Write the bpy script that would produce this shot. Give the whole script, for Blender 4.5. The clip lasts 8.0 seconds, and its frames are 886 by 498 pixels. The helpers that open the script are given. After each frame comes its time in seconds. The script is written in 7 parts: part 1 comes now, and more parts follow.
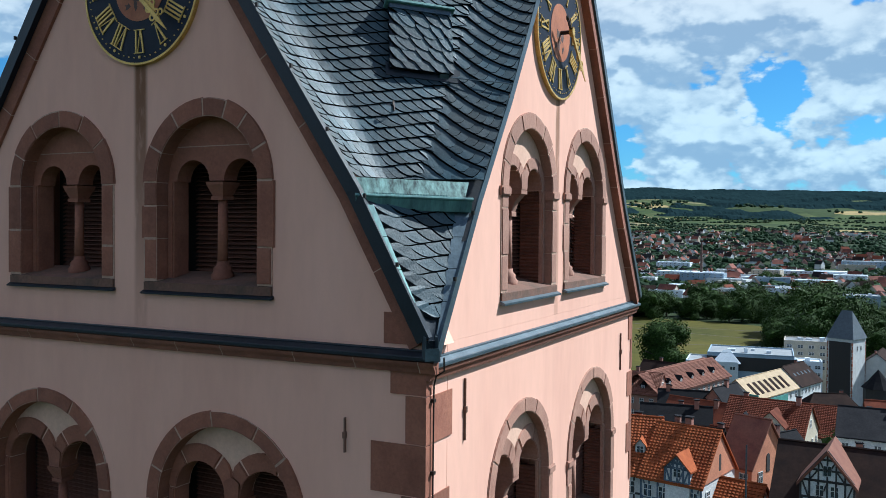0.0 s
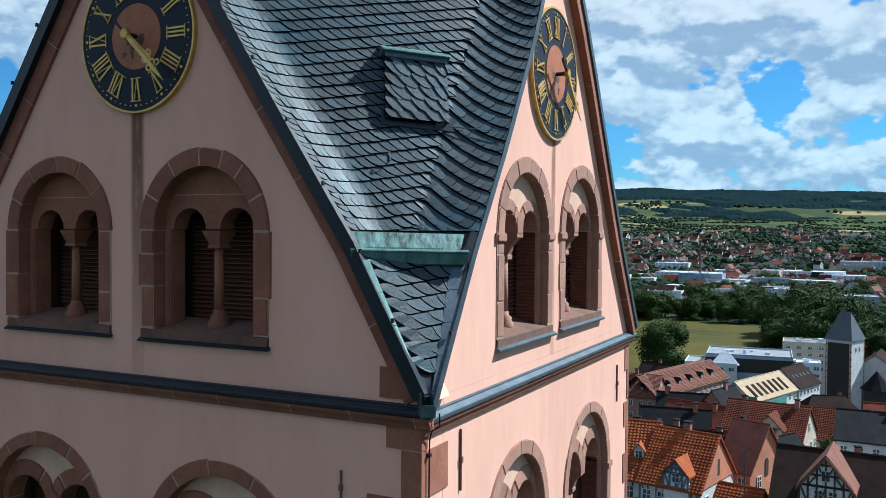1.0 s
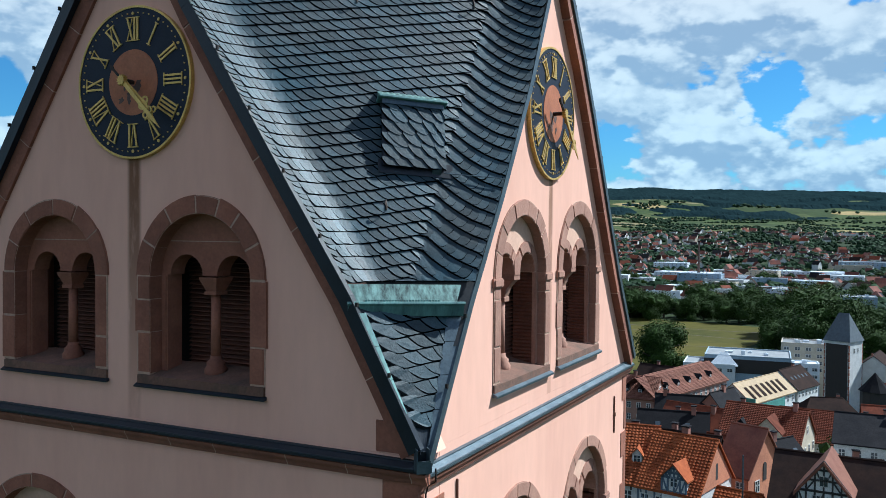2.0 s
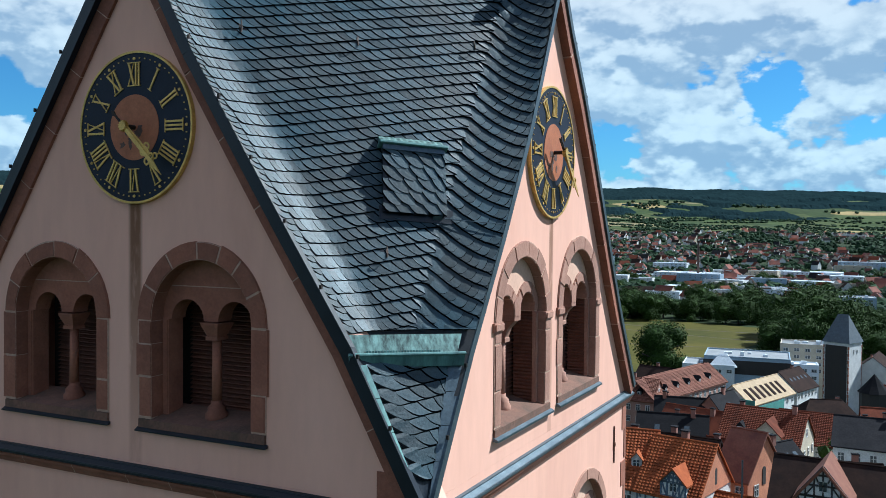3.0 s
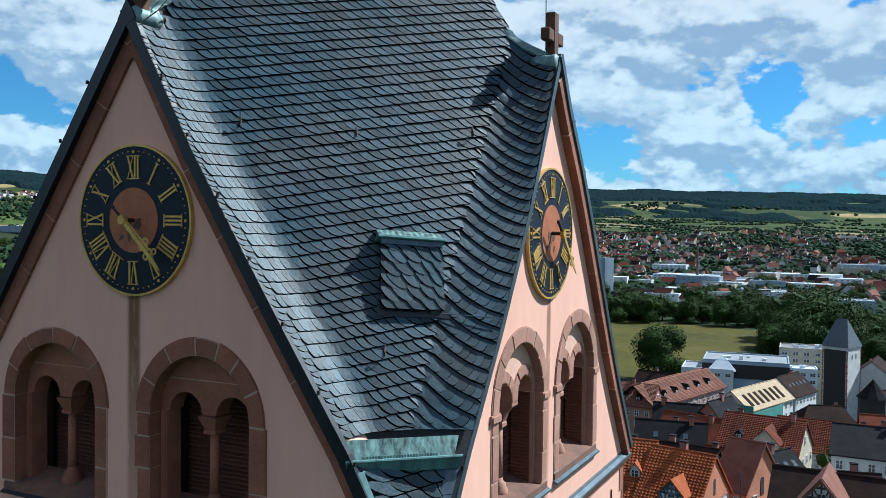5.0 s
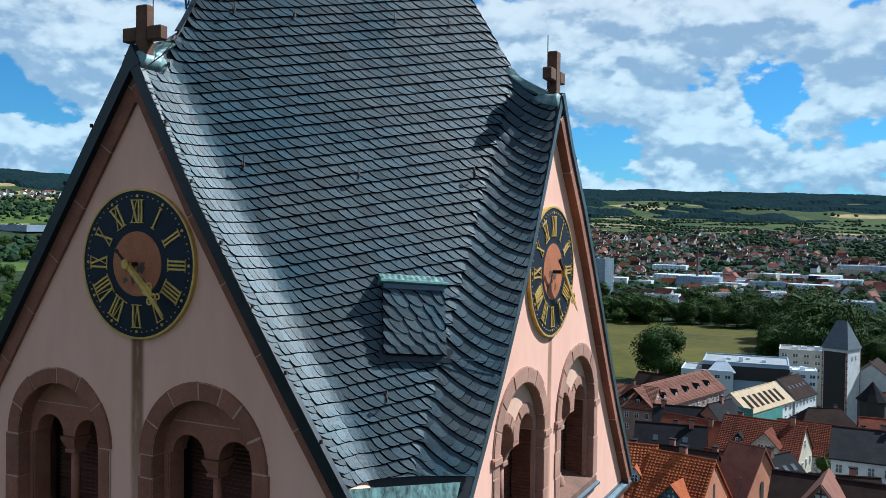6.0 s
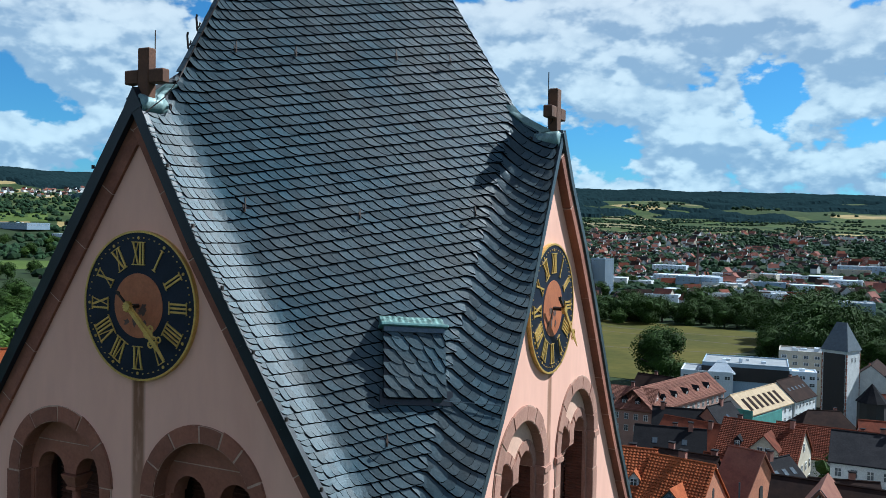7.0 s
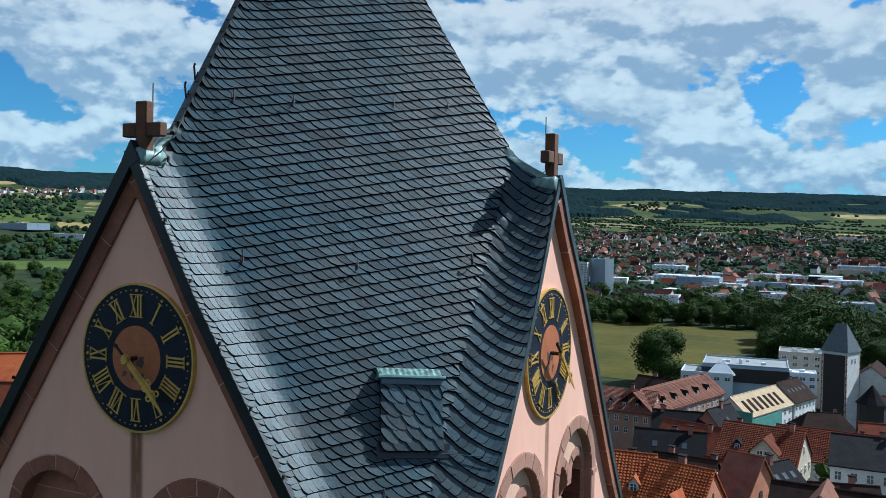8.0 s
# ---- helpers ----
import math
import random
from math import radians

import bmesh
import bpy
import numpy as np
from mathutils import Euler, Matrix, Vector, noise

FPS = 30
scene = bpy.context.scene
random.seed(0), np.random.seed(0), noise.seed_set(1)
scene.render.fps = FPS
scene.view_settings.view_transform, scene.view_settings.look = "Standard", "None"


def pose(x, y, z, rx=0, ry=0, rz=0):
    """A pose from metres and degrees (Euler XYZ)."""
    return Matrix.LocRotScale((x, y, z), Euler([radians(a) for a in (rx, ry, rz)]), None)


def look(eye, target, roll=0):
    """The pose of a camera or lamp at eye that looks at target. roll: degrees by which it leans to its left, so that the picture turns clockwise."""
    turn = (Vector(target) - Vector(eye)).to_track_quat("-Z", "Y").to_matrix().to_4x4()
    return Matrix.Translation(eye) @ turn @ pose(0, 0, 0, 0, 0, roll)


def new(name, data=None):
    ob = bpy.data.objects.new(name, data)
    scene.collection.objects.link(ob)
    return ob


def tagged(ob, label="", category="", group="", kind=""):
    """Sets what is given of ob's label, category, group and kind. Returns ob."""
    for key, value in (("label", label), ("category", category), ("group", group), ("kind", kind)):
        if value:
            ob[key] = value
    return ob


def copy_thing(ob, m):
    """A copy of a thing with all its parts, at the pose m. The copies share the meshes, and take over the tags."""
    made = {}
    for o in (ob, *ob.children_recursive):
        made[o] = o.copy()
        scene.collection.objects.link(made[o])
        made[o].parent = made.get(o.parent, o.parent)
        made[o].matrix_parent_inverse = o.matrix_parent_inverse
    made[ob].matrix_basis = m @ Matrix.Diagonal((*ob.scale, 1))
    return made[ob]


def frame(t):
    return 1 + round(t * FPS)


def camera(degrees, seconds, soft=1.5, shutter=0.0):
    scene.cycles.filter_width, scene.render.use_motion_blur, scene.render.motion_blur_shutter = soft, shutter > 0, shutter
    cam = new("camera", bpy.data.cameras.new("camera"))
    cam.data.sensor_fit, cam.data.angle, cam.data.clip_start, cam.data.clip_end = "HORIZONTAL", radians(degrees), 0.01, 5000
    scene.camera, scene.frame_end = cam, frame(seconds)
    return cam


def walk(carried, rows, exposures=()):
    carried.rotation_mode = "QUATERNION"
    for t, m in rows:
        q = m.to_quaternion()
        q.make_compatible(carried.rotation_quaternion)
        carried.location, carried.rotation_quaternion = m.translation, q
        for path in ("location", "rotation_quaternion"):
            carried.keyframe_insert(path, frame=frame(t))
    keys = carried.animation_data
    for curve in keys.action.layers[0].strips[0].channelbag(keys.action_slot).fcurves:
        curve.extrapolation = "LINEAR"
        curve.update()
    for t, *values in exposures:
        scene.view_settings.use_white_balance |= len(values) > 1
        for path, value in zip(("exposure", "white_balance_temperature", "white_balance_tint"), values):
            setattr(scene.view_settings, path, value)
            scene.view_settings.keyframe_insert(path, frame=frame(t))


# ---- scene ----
# A square church tower with four gables and a slated helm roof, above an old town in a valley.
# The tower's near corner stands at x = 0, y = 0. The front gable faces -y, the side gable faces +x.
K = 0.9          # metres in one module of the tower's plan
CORNICE = 78.0   # height of the tower's cornice above the valley floor

cam = camera(54.05, 8.0, soft=0.65)
ROWS = [  # seconds, x, y, height over the cornice, yaw, pitch, roll
    (0.0, 4.096, -7.784, 1.213, 26.68, -1.37, -0.43),
    (0.5, 4.117, -7.785, 1.487, 26.62, -1.35, -0.38),
    (1.0, 4.136, -7.792, 1.779, 26.60, -1.34, -0.36),
    (1.5, 4.153, -7.770, 2.064, 26.56, -1.36, -0.40),
    (3.0, 4.133, -7.785, 2.890, 26.49, -1.40, -0.48),
    (3.5, 4.134, -7.794, 3.157, 26.48, -1.38, -0.55),
    (4.0, 4.149, -7.795, 3.439, 26.47, -1.36, -0.60),
    (4.5, 4.149, -7.776, 3.732, 26.46, -1.37, -0.64),
    (6.0, 4.135, -7.840, 4.557, 26.46, -1.39, -0.81),
    (6.5, 4.134, -7.846, 4.823, 26.47, -1.43, -0.94),
    (7.0, 4.131, -7.862, 5.091, 26.47, -1.45, -0.99),
    (7.5, 4.134, -7.857, 5.394, 26.46, -1.45, -0.97),
    (8.0, 4.157, -7.859, 5.732, 26.47, -1.46, -0.96),
]
walk(cam, [(t, pose(x, y, CORNICE + z, 90 + pitch, roll, yaw)) for t, x, y, z, yaw, pitch, roll in ROWS],
     exposures=[(0.0, 0.75, 5600, 10), (7.5, 0.68, 5600, 10), (8.0, 0.56, 5600, 10)])

# ---- world, sun, exposure ----
SUN_AZ, SUN_EL = radians(43), radians(46)    # clockwise from +y, above the horizon


def make_sky():
    world = bpy.data.worlds.new("sky")
    scene.world = world
    world.use_nodes = True
    nt = world.node_tree
    nt.nodes.clear()
    N, Lk = nt.nodes.new, nt.links.new

    def math_node(op, a, b):
        n = N("ShaderNodeMath")
        n.operation = op
        for i, v in enumerate((a, b)):
            if isinstance(v, (int, float)):
                n.inputs[i].default_value = v
            else:
                Lk(v, n.inputs[i])
        return n.outputs[0]

    def ramp(fac, a, b):
        n = N("ShaderNodeMapRange")
        n.interpolation_type = "SMOOTHSTEP"
        n.inputs[1].default_value, n.inputs[2].default_value = a, b
        Lk(fac, n.inputs[0])
        return n.outputs[0]

    def noise_node(vec, scale, detail, rough, dist=0.0):
        n = N("ShaderNodeTexNoise")
        n.inputs["Scale"].default_value, n.inputs["Detail"].default_value = scale, detail
        n.inputs["Roughness"].default_value, n.inputs["Distortion"].default_value = rough, dist
        Lk(vec, n.inputs["Vector"])
        return n.outputs["Fac"]

    sky = N("ShaderNodeTexSky")
    sky.sky_type, sky.sun_disc = "NISHITA", False
    sky.sun_elevation, sky.sun_rotation = SUN_EL, SUN_AZ
    sky.altitude, sky.air_density, sky.dust_density, sky.ozone_density = 200, 1.0, 0.2, 3.0
    way = N("ShaderNodeTexCoord").outputs["Generated"]
    sep = N("ShaderNodeSeparateXYZ")
    Lk(way, sep.inputs[0])
    # heaps of cloud, wider than high; the shade of each heap comes from how its density falls off upwards
    cover_by_height = N("ShaderNodeValToRGB")
    stops = [(0.0, 0.66), (0.035, 0.64), (0.075, 0.58), (0.095, 0.50), (0.115, 0.44), (0.145, 0.55), (0.20, 0.64), (0.45, 0.52), (1.0, 0.45)]
    els = cover_by_height.color_ramp.elements
    els[0].position, els[0].color = stops[0][0], (stops[0][1],) * 3 + (1,)
    els[1].position, els[1].color = stops[1][0], (stops[1][1],) * 3 + (1,)
    for p, v in stops[2:]:
        els.new(p).color = (v, v, v, 1)
    Lk(sep.outputs[2], cover_by_height.inputs[0])
    bias = math_node("MULTIPLY", math_node("SUBTRACT", cover_by_height.outputs[0], 0.5), 0.55)

    def place(lift):
        h = math_node("MAXIMUM", math_node("ADD", sep.outputs[2], lift), 0.0)
        flat = N("ShaderNodeCombineXYZ")
        Lk(sep.outputs[0], flat.inputs[0])
        Lk(sep.outputs[1], flat.inputs[1])
        Lk(math_node("MULTIPLY", h, 1.7), flat.inputs[2])
        return flat.outputs[0]

    def billows(vec, scale):
        n = N("ShaderNodeTexVoronoi")
        n.feature = "SMOOTH_F1"
        n.inputs["Scale"].default_value, n.inputs["Smoothness"].default_value = scale, 0.55
        Lk(vec, n.inputs["Vector"])
        return math_node("SUBTRACT", 0.75, n.outputs["Distance"])

    here = place(0.0)
    warp = N("ShaderNodeVectorMath")
    warp.operation = "ADD"
    stir = N("ShaderNodeTexNoise")
    stir.inputs["Scale"].default_value, stir.inputs["Detail"].default_value = 30.0, 4
    Lk(here, stir.inputs["Vector"])
    small = N("ShaderNodeVectorMath")
    small.operation = "SCALE"
    small.inputs["Scale"].default_value = 0.035
    Lk(stir.outputs["Color"], small.inputs[0])
    Lk(here, warp.inputs[0])
    Lk(small.outputs[0], warp.inputs[1])
    mass, above = noise_node(here, 8.0, 5, 0.52), noise_node(place(0.013), 8.0, 5, 0.52)
    puffs = math_node("ADD", math_node("MULTIPLY", billows(warp.outputs[0], 24.0), 0.62), math_node("MULTIPLY", billows(warp.outputs[0], 58.0), 0.38))
    fine = noise_node(here, 60.0, 8, 0.62)
    shape = math_node("ADD", math_node("ADD", math_node("MULTIPLY", mass, 1.0), math_node("MULTIPLY", puffs, 0.17)), math_node("ADD", math_node("MULTIPLY", fine, 0.10), bias))
    cover = ramp(shape, 0.552, 0.605)
    lit = ramp(math_node("SUBTRACT", mass, above), -0.075, 0.045)
    bright = ramp(math_node("ADD", math_node("ADD", math_node("MULTIPLY", lit, 0.55), math_node("MULTIPLY", puffs, 0.95)), math_node("MULTIPLY", fine, 0.45)), 0.45, 1.22)
    tone = N("ShaderNodeMix")
    tone.data_type = "RGBA"
    tone.inputs[6].default_value, tone.inputs[7].default_value = (0.45, 0.56, 0.69, 1), (0.98, 0.98, 0.975, 1)
    Lk(bright, tone.inputs[0])
    deep = N("ShaderNodeMix")
    deep.data_type, deep.blend_type = "RGBA", "MULTIPLY"
    deep.inputs[0].default_value = 1.0
    deep.inputs[7].default_value = (0.46, 1.02, 1.30, 1)
    Lk(sky.outputs[0], deep.inputs[6])
    clear = N("ShaderNodeBackground")
    clear.inputs[1].default_value = 0.050
    Lk(deep.outputs[2], clear.inputs[0])
    cloud = N("ShaderNodeBackground")
    cloud.inputs[1].default_value = 0.475
    far = N("ShaderNodeMix")      # clouds low over the horizon are bluer
    far.data_type, far.blend_type = "RGBA", "MULTIPLY"
    far.inputs[7].default_value = (0.86, 1.10, 1.15, 1)
    Lk(math_node("MULTIPLY", ramp(sep.outputs[2], 0.42, 0.05), 1.0), far.inputs[0])
    Lk(tone.outputs[2], far.inputs[6])
    Lk(far.outputs[2], cloud.inputs[0])
    mix = N("ShaderNodeMixShader")
    Lk(cover, mix.inputs[0])
    Lk(clear.outputs[0], mix.inputs[1])
    Lk(cloud.outputs[0], mix.inputs[2])
    Lk(mix.outputs[0], N("ShaderNodeOutputWorld").inputs[0])


make_sky()
sun = new("sun", bpy.data.lights.new("sun", "SUN"))
sun.data.energy, sun.data.angle, sun.data.color = 5.0, radians(0.5), (0.975, 1.0, 0.915)
SUN_WAY = Vector((math.sin(SUN_AZ) * math.cos(SUN_EL), math.cos(SUN_AZ) * math.cos(SUN_EL), math.sin(SUN_EL)))
sun.matrix_world = look(SUN_WAY * 200, (0, 0, 0))


# ---- materials ----
def material(name, a, b, rough=0.85, scale=2.0, fine=25.0, bump=0.15, vary=0.0, metal=0.0, streak=0.0, island=False, grime=0.25, stain=None, spec=0.5):
    """Two base colours mixed by broad noise, fine grain over them, relief, and a tone of its own for each piece.
    streak: how far the noise is drawn out downwards. stain: a rusty run of water (axis, centre, half width, foot, top)."""
    m = bpy.data.materials.new(name)
    m.use_nodes = True
    nt = m.node_tree
    N, Lk = nt.nodes.new, nt.links.new
    bsdf = nt.nodes["Principled BSDF"]
    co = N("ShaderNodeTexCoord").outputs["Object"]
    mp = N("ShaderNodeMapping")
    mp.inputs["Scale"].default_value = (1, 1, 1 / (1 + streak))
    Lk(co, mp.inputs[0])

    def noise_node(s, detail):
        n = N("ShaderNodeTexNoise")
        n.inputs["Scale"].default_value, n.inputs["Detail"].default_value, n.inputs["Roughness"].default_value = s, detail, 0.62
        Lk(mp.outputs[0], n.inputs["Vector"])
        return n.outputs["Fac"]

    broad, grain = noise_node(scale, 4), noise_node(fine, 5)
    wide = N("ShaderNodeMapRange")
    wide.inputs[1].default_value, wide.inputs[2].default_value = 0.32, 0.68
    Lk(broad, wide.inputs[0])
    mix = N("ShaderNodeMix")
    mix.data_type = "RGBA"
    mix.inputs[6].default_value, mix.inputs[7].default_value = (*a, 1), (*b, 1)
    Lk(wide.outputs[0], mix.inputs[0])
    tone = N("ShaderNodeMapRange")
    tone.inputs[1].default_value, tone.inputs[2].default_value = 0.25, 0.75
    tone.inputs[3].default_value, tone.inputs[4].default_value = 1 - grime, 1 + grime
    Lk(grain, tone.inputs[0])
    value = tone.outputs[0]
    if vary:
        rnd = N("ShaderNodeNewGeometry").outputs["Random Per Island"] if island else N("ShaderNodeObjectInfo").outputs["Random"]
        r = N("ShaderNodeMapRange")
        r.inputs[3].default_value, r.inputs[4].default_value = 1 - vary, 1 + vary
        Lk(rnd, r.inputs[0])
        mul = N("ShaderNodeMath")
        mul.operation = "MULTIPLY"
        Lk(value, mul.inputs[0])
        Lk(r.outputs[0], mul.inputs[1])
        value = mul.outputs[0]
    colour = mix.outputs[2]
    if stain:
        axis, centre, half, foot, top = stain
        sep = N("ShaderNodeSeparateXYZ")
        Lk(co, sep.inputs[0])

        def step(src, a, b):
            n = N("ShaderNodeMapRange")
            n.interpolation_type = "SMOOTHSTEP"
            n.inputs[1].default_value, n.inputs[2].default_value = a, b
            Lk(src, n.inputs[0])
            return n.outputs[0]

        def op(kind, a, b):
            n = N("ShaderNodeMath")
            n.operation = kind
            for i, v in enumerate((a, b)):
                if isinstance(v, (int, float)):
                    n.inputs[i].default_value = v
                else:
                    Lk(v, n.inputs[i])
            return n.outputs[0]

        away = op("ABSOLUTE", op("SUBTRACT", sep.outputs[axis], centre), 0.0)
        run = noise_node(5.0, 4)
        mask = op("MULTIPLY", op("MULTIPLY", step(away, half, half * 0.45), step(sep.outputs[2], foot, top)), step(run, 0.22, 0.52))
        mask = op("MULTIPLY", mask, op("LESS_THAN", sep.outputs[2], top + 0.02))
        rust = N("ShaderNodeMix")
        rust.data_type = "RGBA"
        rust.inputs[7].default_value = (0.17, 0.070, 0.030, 1)
        Lk(op("MULTIPLY", mask, 0.95), rust.inputs[0])
        Lk(colour, rust.inputs[6])
        colour = rust.outputs[2]
    sc = N("ShaderNodeVectorMath")
    sc.operation = "SCALE"
    Lk(colour, sc.inputs[0])
    Lk(value, sc.inputs["Scale"])
    Lk(sc.outputs[0], bsdf.inputs["Base Color"])
    rr = N("ShaderNodeMapRange")
    rr.inputs[3].default_value, rr.inputs[4].default_value = max(0.05, rough - 0.12), min(1, rough + 0.1)
    Lk(broad, rr.inputs[0])
    Lk(rr.outputs[0], bsdf.inputs["Roughness"])
    bsdf.inputs["Metallic"].default_value = metal
    bsdf.inputs["Specular IOR Level"].default_value = spec
    if bump:
        bp = N("ShaderNodeBump")
        bp.inputs["Strength"].default_value, bp.inputs["Distance"].default_value = bump, 0.02
        Lk(grain, bp.inputs["Height"])
        Lk(bp.outputs[0], bsdf.inputs["Normal"])
    return m


PLASTER = material("pink_plaster", (0.735, 0.412, 0.308), (0.64, 0.342, 0.252), 0.92, 0.55, 6, 0.10, streak=2.5, grime=0.045)
PLASTER_SOUTH = material("pink_plaster_with_rust_run", (0.735, 0.412, 0.308), (0.64, 0.342, 0.252), 0.92, 0.55, 6, 0.10, streak=2.5, grime=0.045, stain=(0, -4.36 * K, 0.15 * K, CORNICE - 1.5 * K, CORNICE + 3.52 * K))
PLASTER_EAST = material("pink_plaster_with_faint_run", (0.735, 0.412, 0.308), (0.64, 0.342, 0.252), 0.92, 0.55, 6, 0.10, streak=2.5, grime=0.045, stain=(1, 4.40 * K, 0.12 * K, CORNICE - 2.5 * K, CORNICE + 4.6 * K))
STUCCO = material("pale_plaster", (0.66, 0.41, 0.30), (0.55, 0.33, 0.24), 0.92, 2, 20, 0.15, grime=0.1)
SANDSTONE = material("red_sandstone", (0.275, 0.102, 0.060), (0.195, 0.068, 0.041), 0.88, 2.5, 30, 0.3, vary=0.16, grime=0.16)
SILLSTONE = material("weathered_sandstone", (0.19, 0.085, 0.055), (0.10, 0.058, 0.040), 0.9, 3, 25, 0.3, vary=0.1)
CROSS_STONE = material("dark_weathered_stone", (0.125, 0.052, 0.026), (0.06, 0.030, 0.018), 0.92, 3, 25, 0.3)
MORTAR = material("lime_mortar", (0.46, 0.30, 0.22), (0.36, 0.22, 0.16), 0.95, 4, 30, 0.2)
SLATE = material("blue_slate", (0.022, 0.053, 0.071), (0.050, 0.061, 0.066), 0.48, 0.9, 30, 0.35, spec=0.24, vary=0.38, grime=0.25)
SLATE_FIELD = material("blue_slate_rows", (0.022, 0.053, 0.071), (0.050, 0.061, 0.066), 0.48, 0.9, 30, 0.35, spec=0.24, vary=0.38, island=True, grime=0.25)
# Near black: the shadow gap under each slate is put into its edge colour.
SLATE_EDGE_SHADOW = material("slate_edge_shadow", (0.002, 0.003, 0.004), (0.004, 0.005, 0.006), 0.95, 3, 30, 0.1, spec=0.0)
SLATE_BED = material("slate_bed", (0.02, 0.022, 0.025), (0.03, 0.03, 0.034), 0.8, 3, 30, 0.1)
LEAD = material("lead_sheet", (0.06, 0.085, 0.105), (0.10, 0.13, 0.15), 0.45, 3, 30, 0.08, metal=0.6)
# Near-black lead: on the tower's front its colour carries that face's shade.
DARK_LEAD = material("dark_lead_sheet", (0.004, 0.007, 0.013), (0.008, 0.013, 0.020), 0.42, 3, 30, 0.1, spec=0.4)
COPPER = material("verdigris_copper", (0.13, 0.27, 0.25), (0.06, 0.12, 0.125), 0.6, 4, 30, 0.15, metal=0.2, streak=5)
COPPER_PALE = material("pale_verdigris_copper", (0.20, 0.29, 0.28), (0.09, 0.15, 0.155), 0.55, 5, 30, 0.12, metal=0.15)
COPPER_STREAK = material("streaked_copper", (0.19, 0.33, 0.30), (0.012, 0.026, 0.026), 0.6, 13, 22, 0.15, metal=0.2, streak=60, grime=0.3)
NAVY = material("navy_enamel", (0.006, 0.009, 0.020), (0.012, 0.017, 0.032), 0.5, 3, 40, 0.03, spec=0.2)
GOLD = material("gilding", (0.66, 0.42, 0.11), (0.50, 0.31, 0.08), 0.42, 8, 60, 0.1, metal=0.45)
DIAL = material("brown_dial", (0.40, 0.125, 0.045), (0.29, 0.085, 0.032), 0.6, 3, 25, 0.08)
DIAL_MARK = material("faded_painting", (0.10, 0.05, 0.035), (0.06, 0.035, 0.03), 0.7, 6, 30, 0.05)
IRON = material("black_iron", (0.02, 0.018, 0.017), (0.05, 0.032, 0.025), 0.6, 6, 40, 0.1, metal=0.6)
LOUVRE = material("brown_louvre", (0.15, 0.052, 0.030), (0.10, 0.036, 0.022), 0.8, 4, 40, 0.2, vary=0.15)
# Near black: the darkness inside the tower is put into the colour.
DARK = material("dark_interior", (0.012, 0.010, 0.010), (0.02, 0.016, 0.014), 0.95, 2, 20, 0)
TILE_ORANGE = material("orange_roof_tiles", (0.31, 0.085, 0.028), (0.20, 0.050, 0.020), 0.85, 0.5, 4, 0.4, vary=0.2, spec=0.1)
TILE_RED = material("red_roof_tiles", (0.165, 0.043, 0.022), (0.09, 0.027, 0.016), 0.85, 0.5, 4, 0.4, vary=0.25, spec=0.1)
TILE_SALMON = material("salmon_roof_tiles", (0.20, 0.085, 0.055), (0.14, 0.055, 0.04), 0.85, 0.5, 4, 0.4, vary=0.15, spec=0.2)
TILE_BROWN = material("brown_roof_tiles", (0.032, 0.018, 0.014), (0.018, 0.012, 0.011), 0.9, 0.5, 4, 0.4, vary=0.25, spec=0.06)
TILE_GREY = material("grey_roof_tiles", (0.012, 0.012, 0.014), (0.021, 0.020, 0.022), 0.9, 0.5, 4, 0.4, vary=0.25, spec=0.06)
RENDER_WHITE = material("white_render", (0.58, 0.58, 0.57), (0.46, 0.46, 0.455), 0.9, 0.4, 6, 0.1, vary=0.12)
RENDER_PINK = material("pink_render", (0.36, 0.21, 0.165), (0.28, 0.165, 0.13), 0.9, 0.4, 6, 0.1, vary=0.1)
RENDER_CREAM = material("cream_render", (0.48, 0.42, 0.32), (0.38, 0.33, 0.26), 0.9, 0.4, 6, 0.1, vary=0.15)
RENDER_ORANGE = material("orange_render", (0.50, 0.20, 0.105), (0.38, 0.145, 0.08), 0.9, 0.4, 6, 0.1, vary=0.1)
BRICK = material("brick_wall", (0.27, 0.12, 0.085), (0.2, 0.09, 0.07), 0.9, 0.5, 8, 0.2, vary=0.15)
TIMBER = material("dark_timber", (0.045, 0.04, 0.04), (0.03, 0.03, 0.032), 0.8, 3, 20, 0.2)
TIMBER_BLUE = material("blue_grey_timber", (0.10, 0.14, 0.19), (0.07, 0.10, 0.14), 0.8, 3, 20, 0.2)
WOOD_DARK = material("tarred_boards", (0.02, 0.017, 0.016), (0.03, 0.025, 0.023), 0.8, 1, 10, 0.2, streak=4)
GLASS = material("window_glass", (0.03, 0.04, 0.05), (0.05, 0.06, 0.07), 0.12, 2, 10, 0)
FLAT_ROOF = material("gravel_flat_roof", (0.16, 0.17, 0.18), (0.24, 0.25, 0.26), 0.8, 0.15, 3, 0.1, vary=0.3)
METAL_WHITE = material("white_sheet_metal", (0.62, 0.66, 0.70), (0.50, 0.55, 0.6), 0.5, 0.1, 3, 0.05, vary=0.15)
METAL_BLUE = material("blue_sheet_metal", (0.20, 0.28, 0.36), (0.26, 0.33, 0.40), 0.6, 0.1, 3, 0.05, vary=0.2)
YELLOW_FOIL = material("yellow_roof_underlay", (0.31, 0.20, 0.085), (0.23, 0.15, 0.065), 0.7, 0.6, 6, 0.1)
NET = material("green_scaffold_net", (0.07, 0.26, 0.22), (0.05, 0.18, 0.16), 0.8, 0.8, 8, 0.1)
BARK = material("bark", (0.06, 0.045, 0.035), (0.04, 0.03, 0.025), 0.9, 2, 12, 0.3)
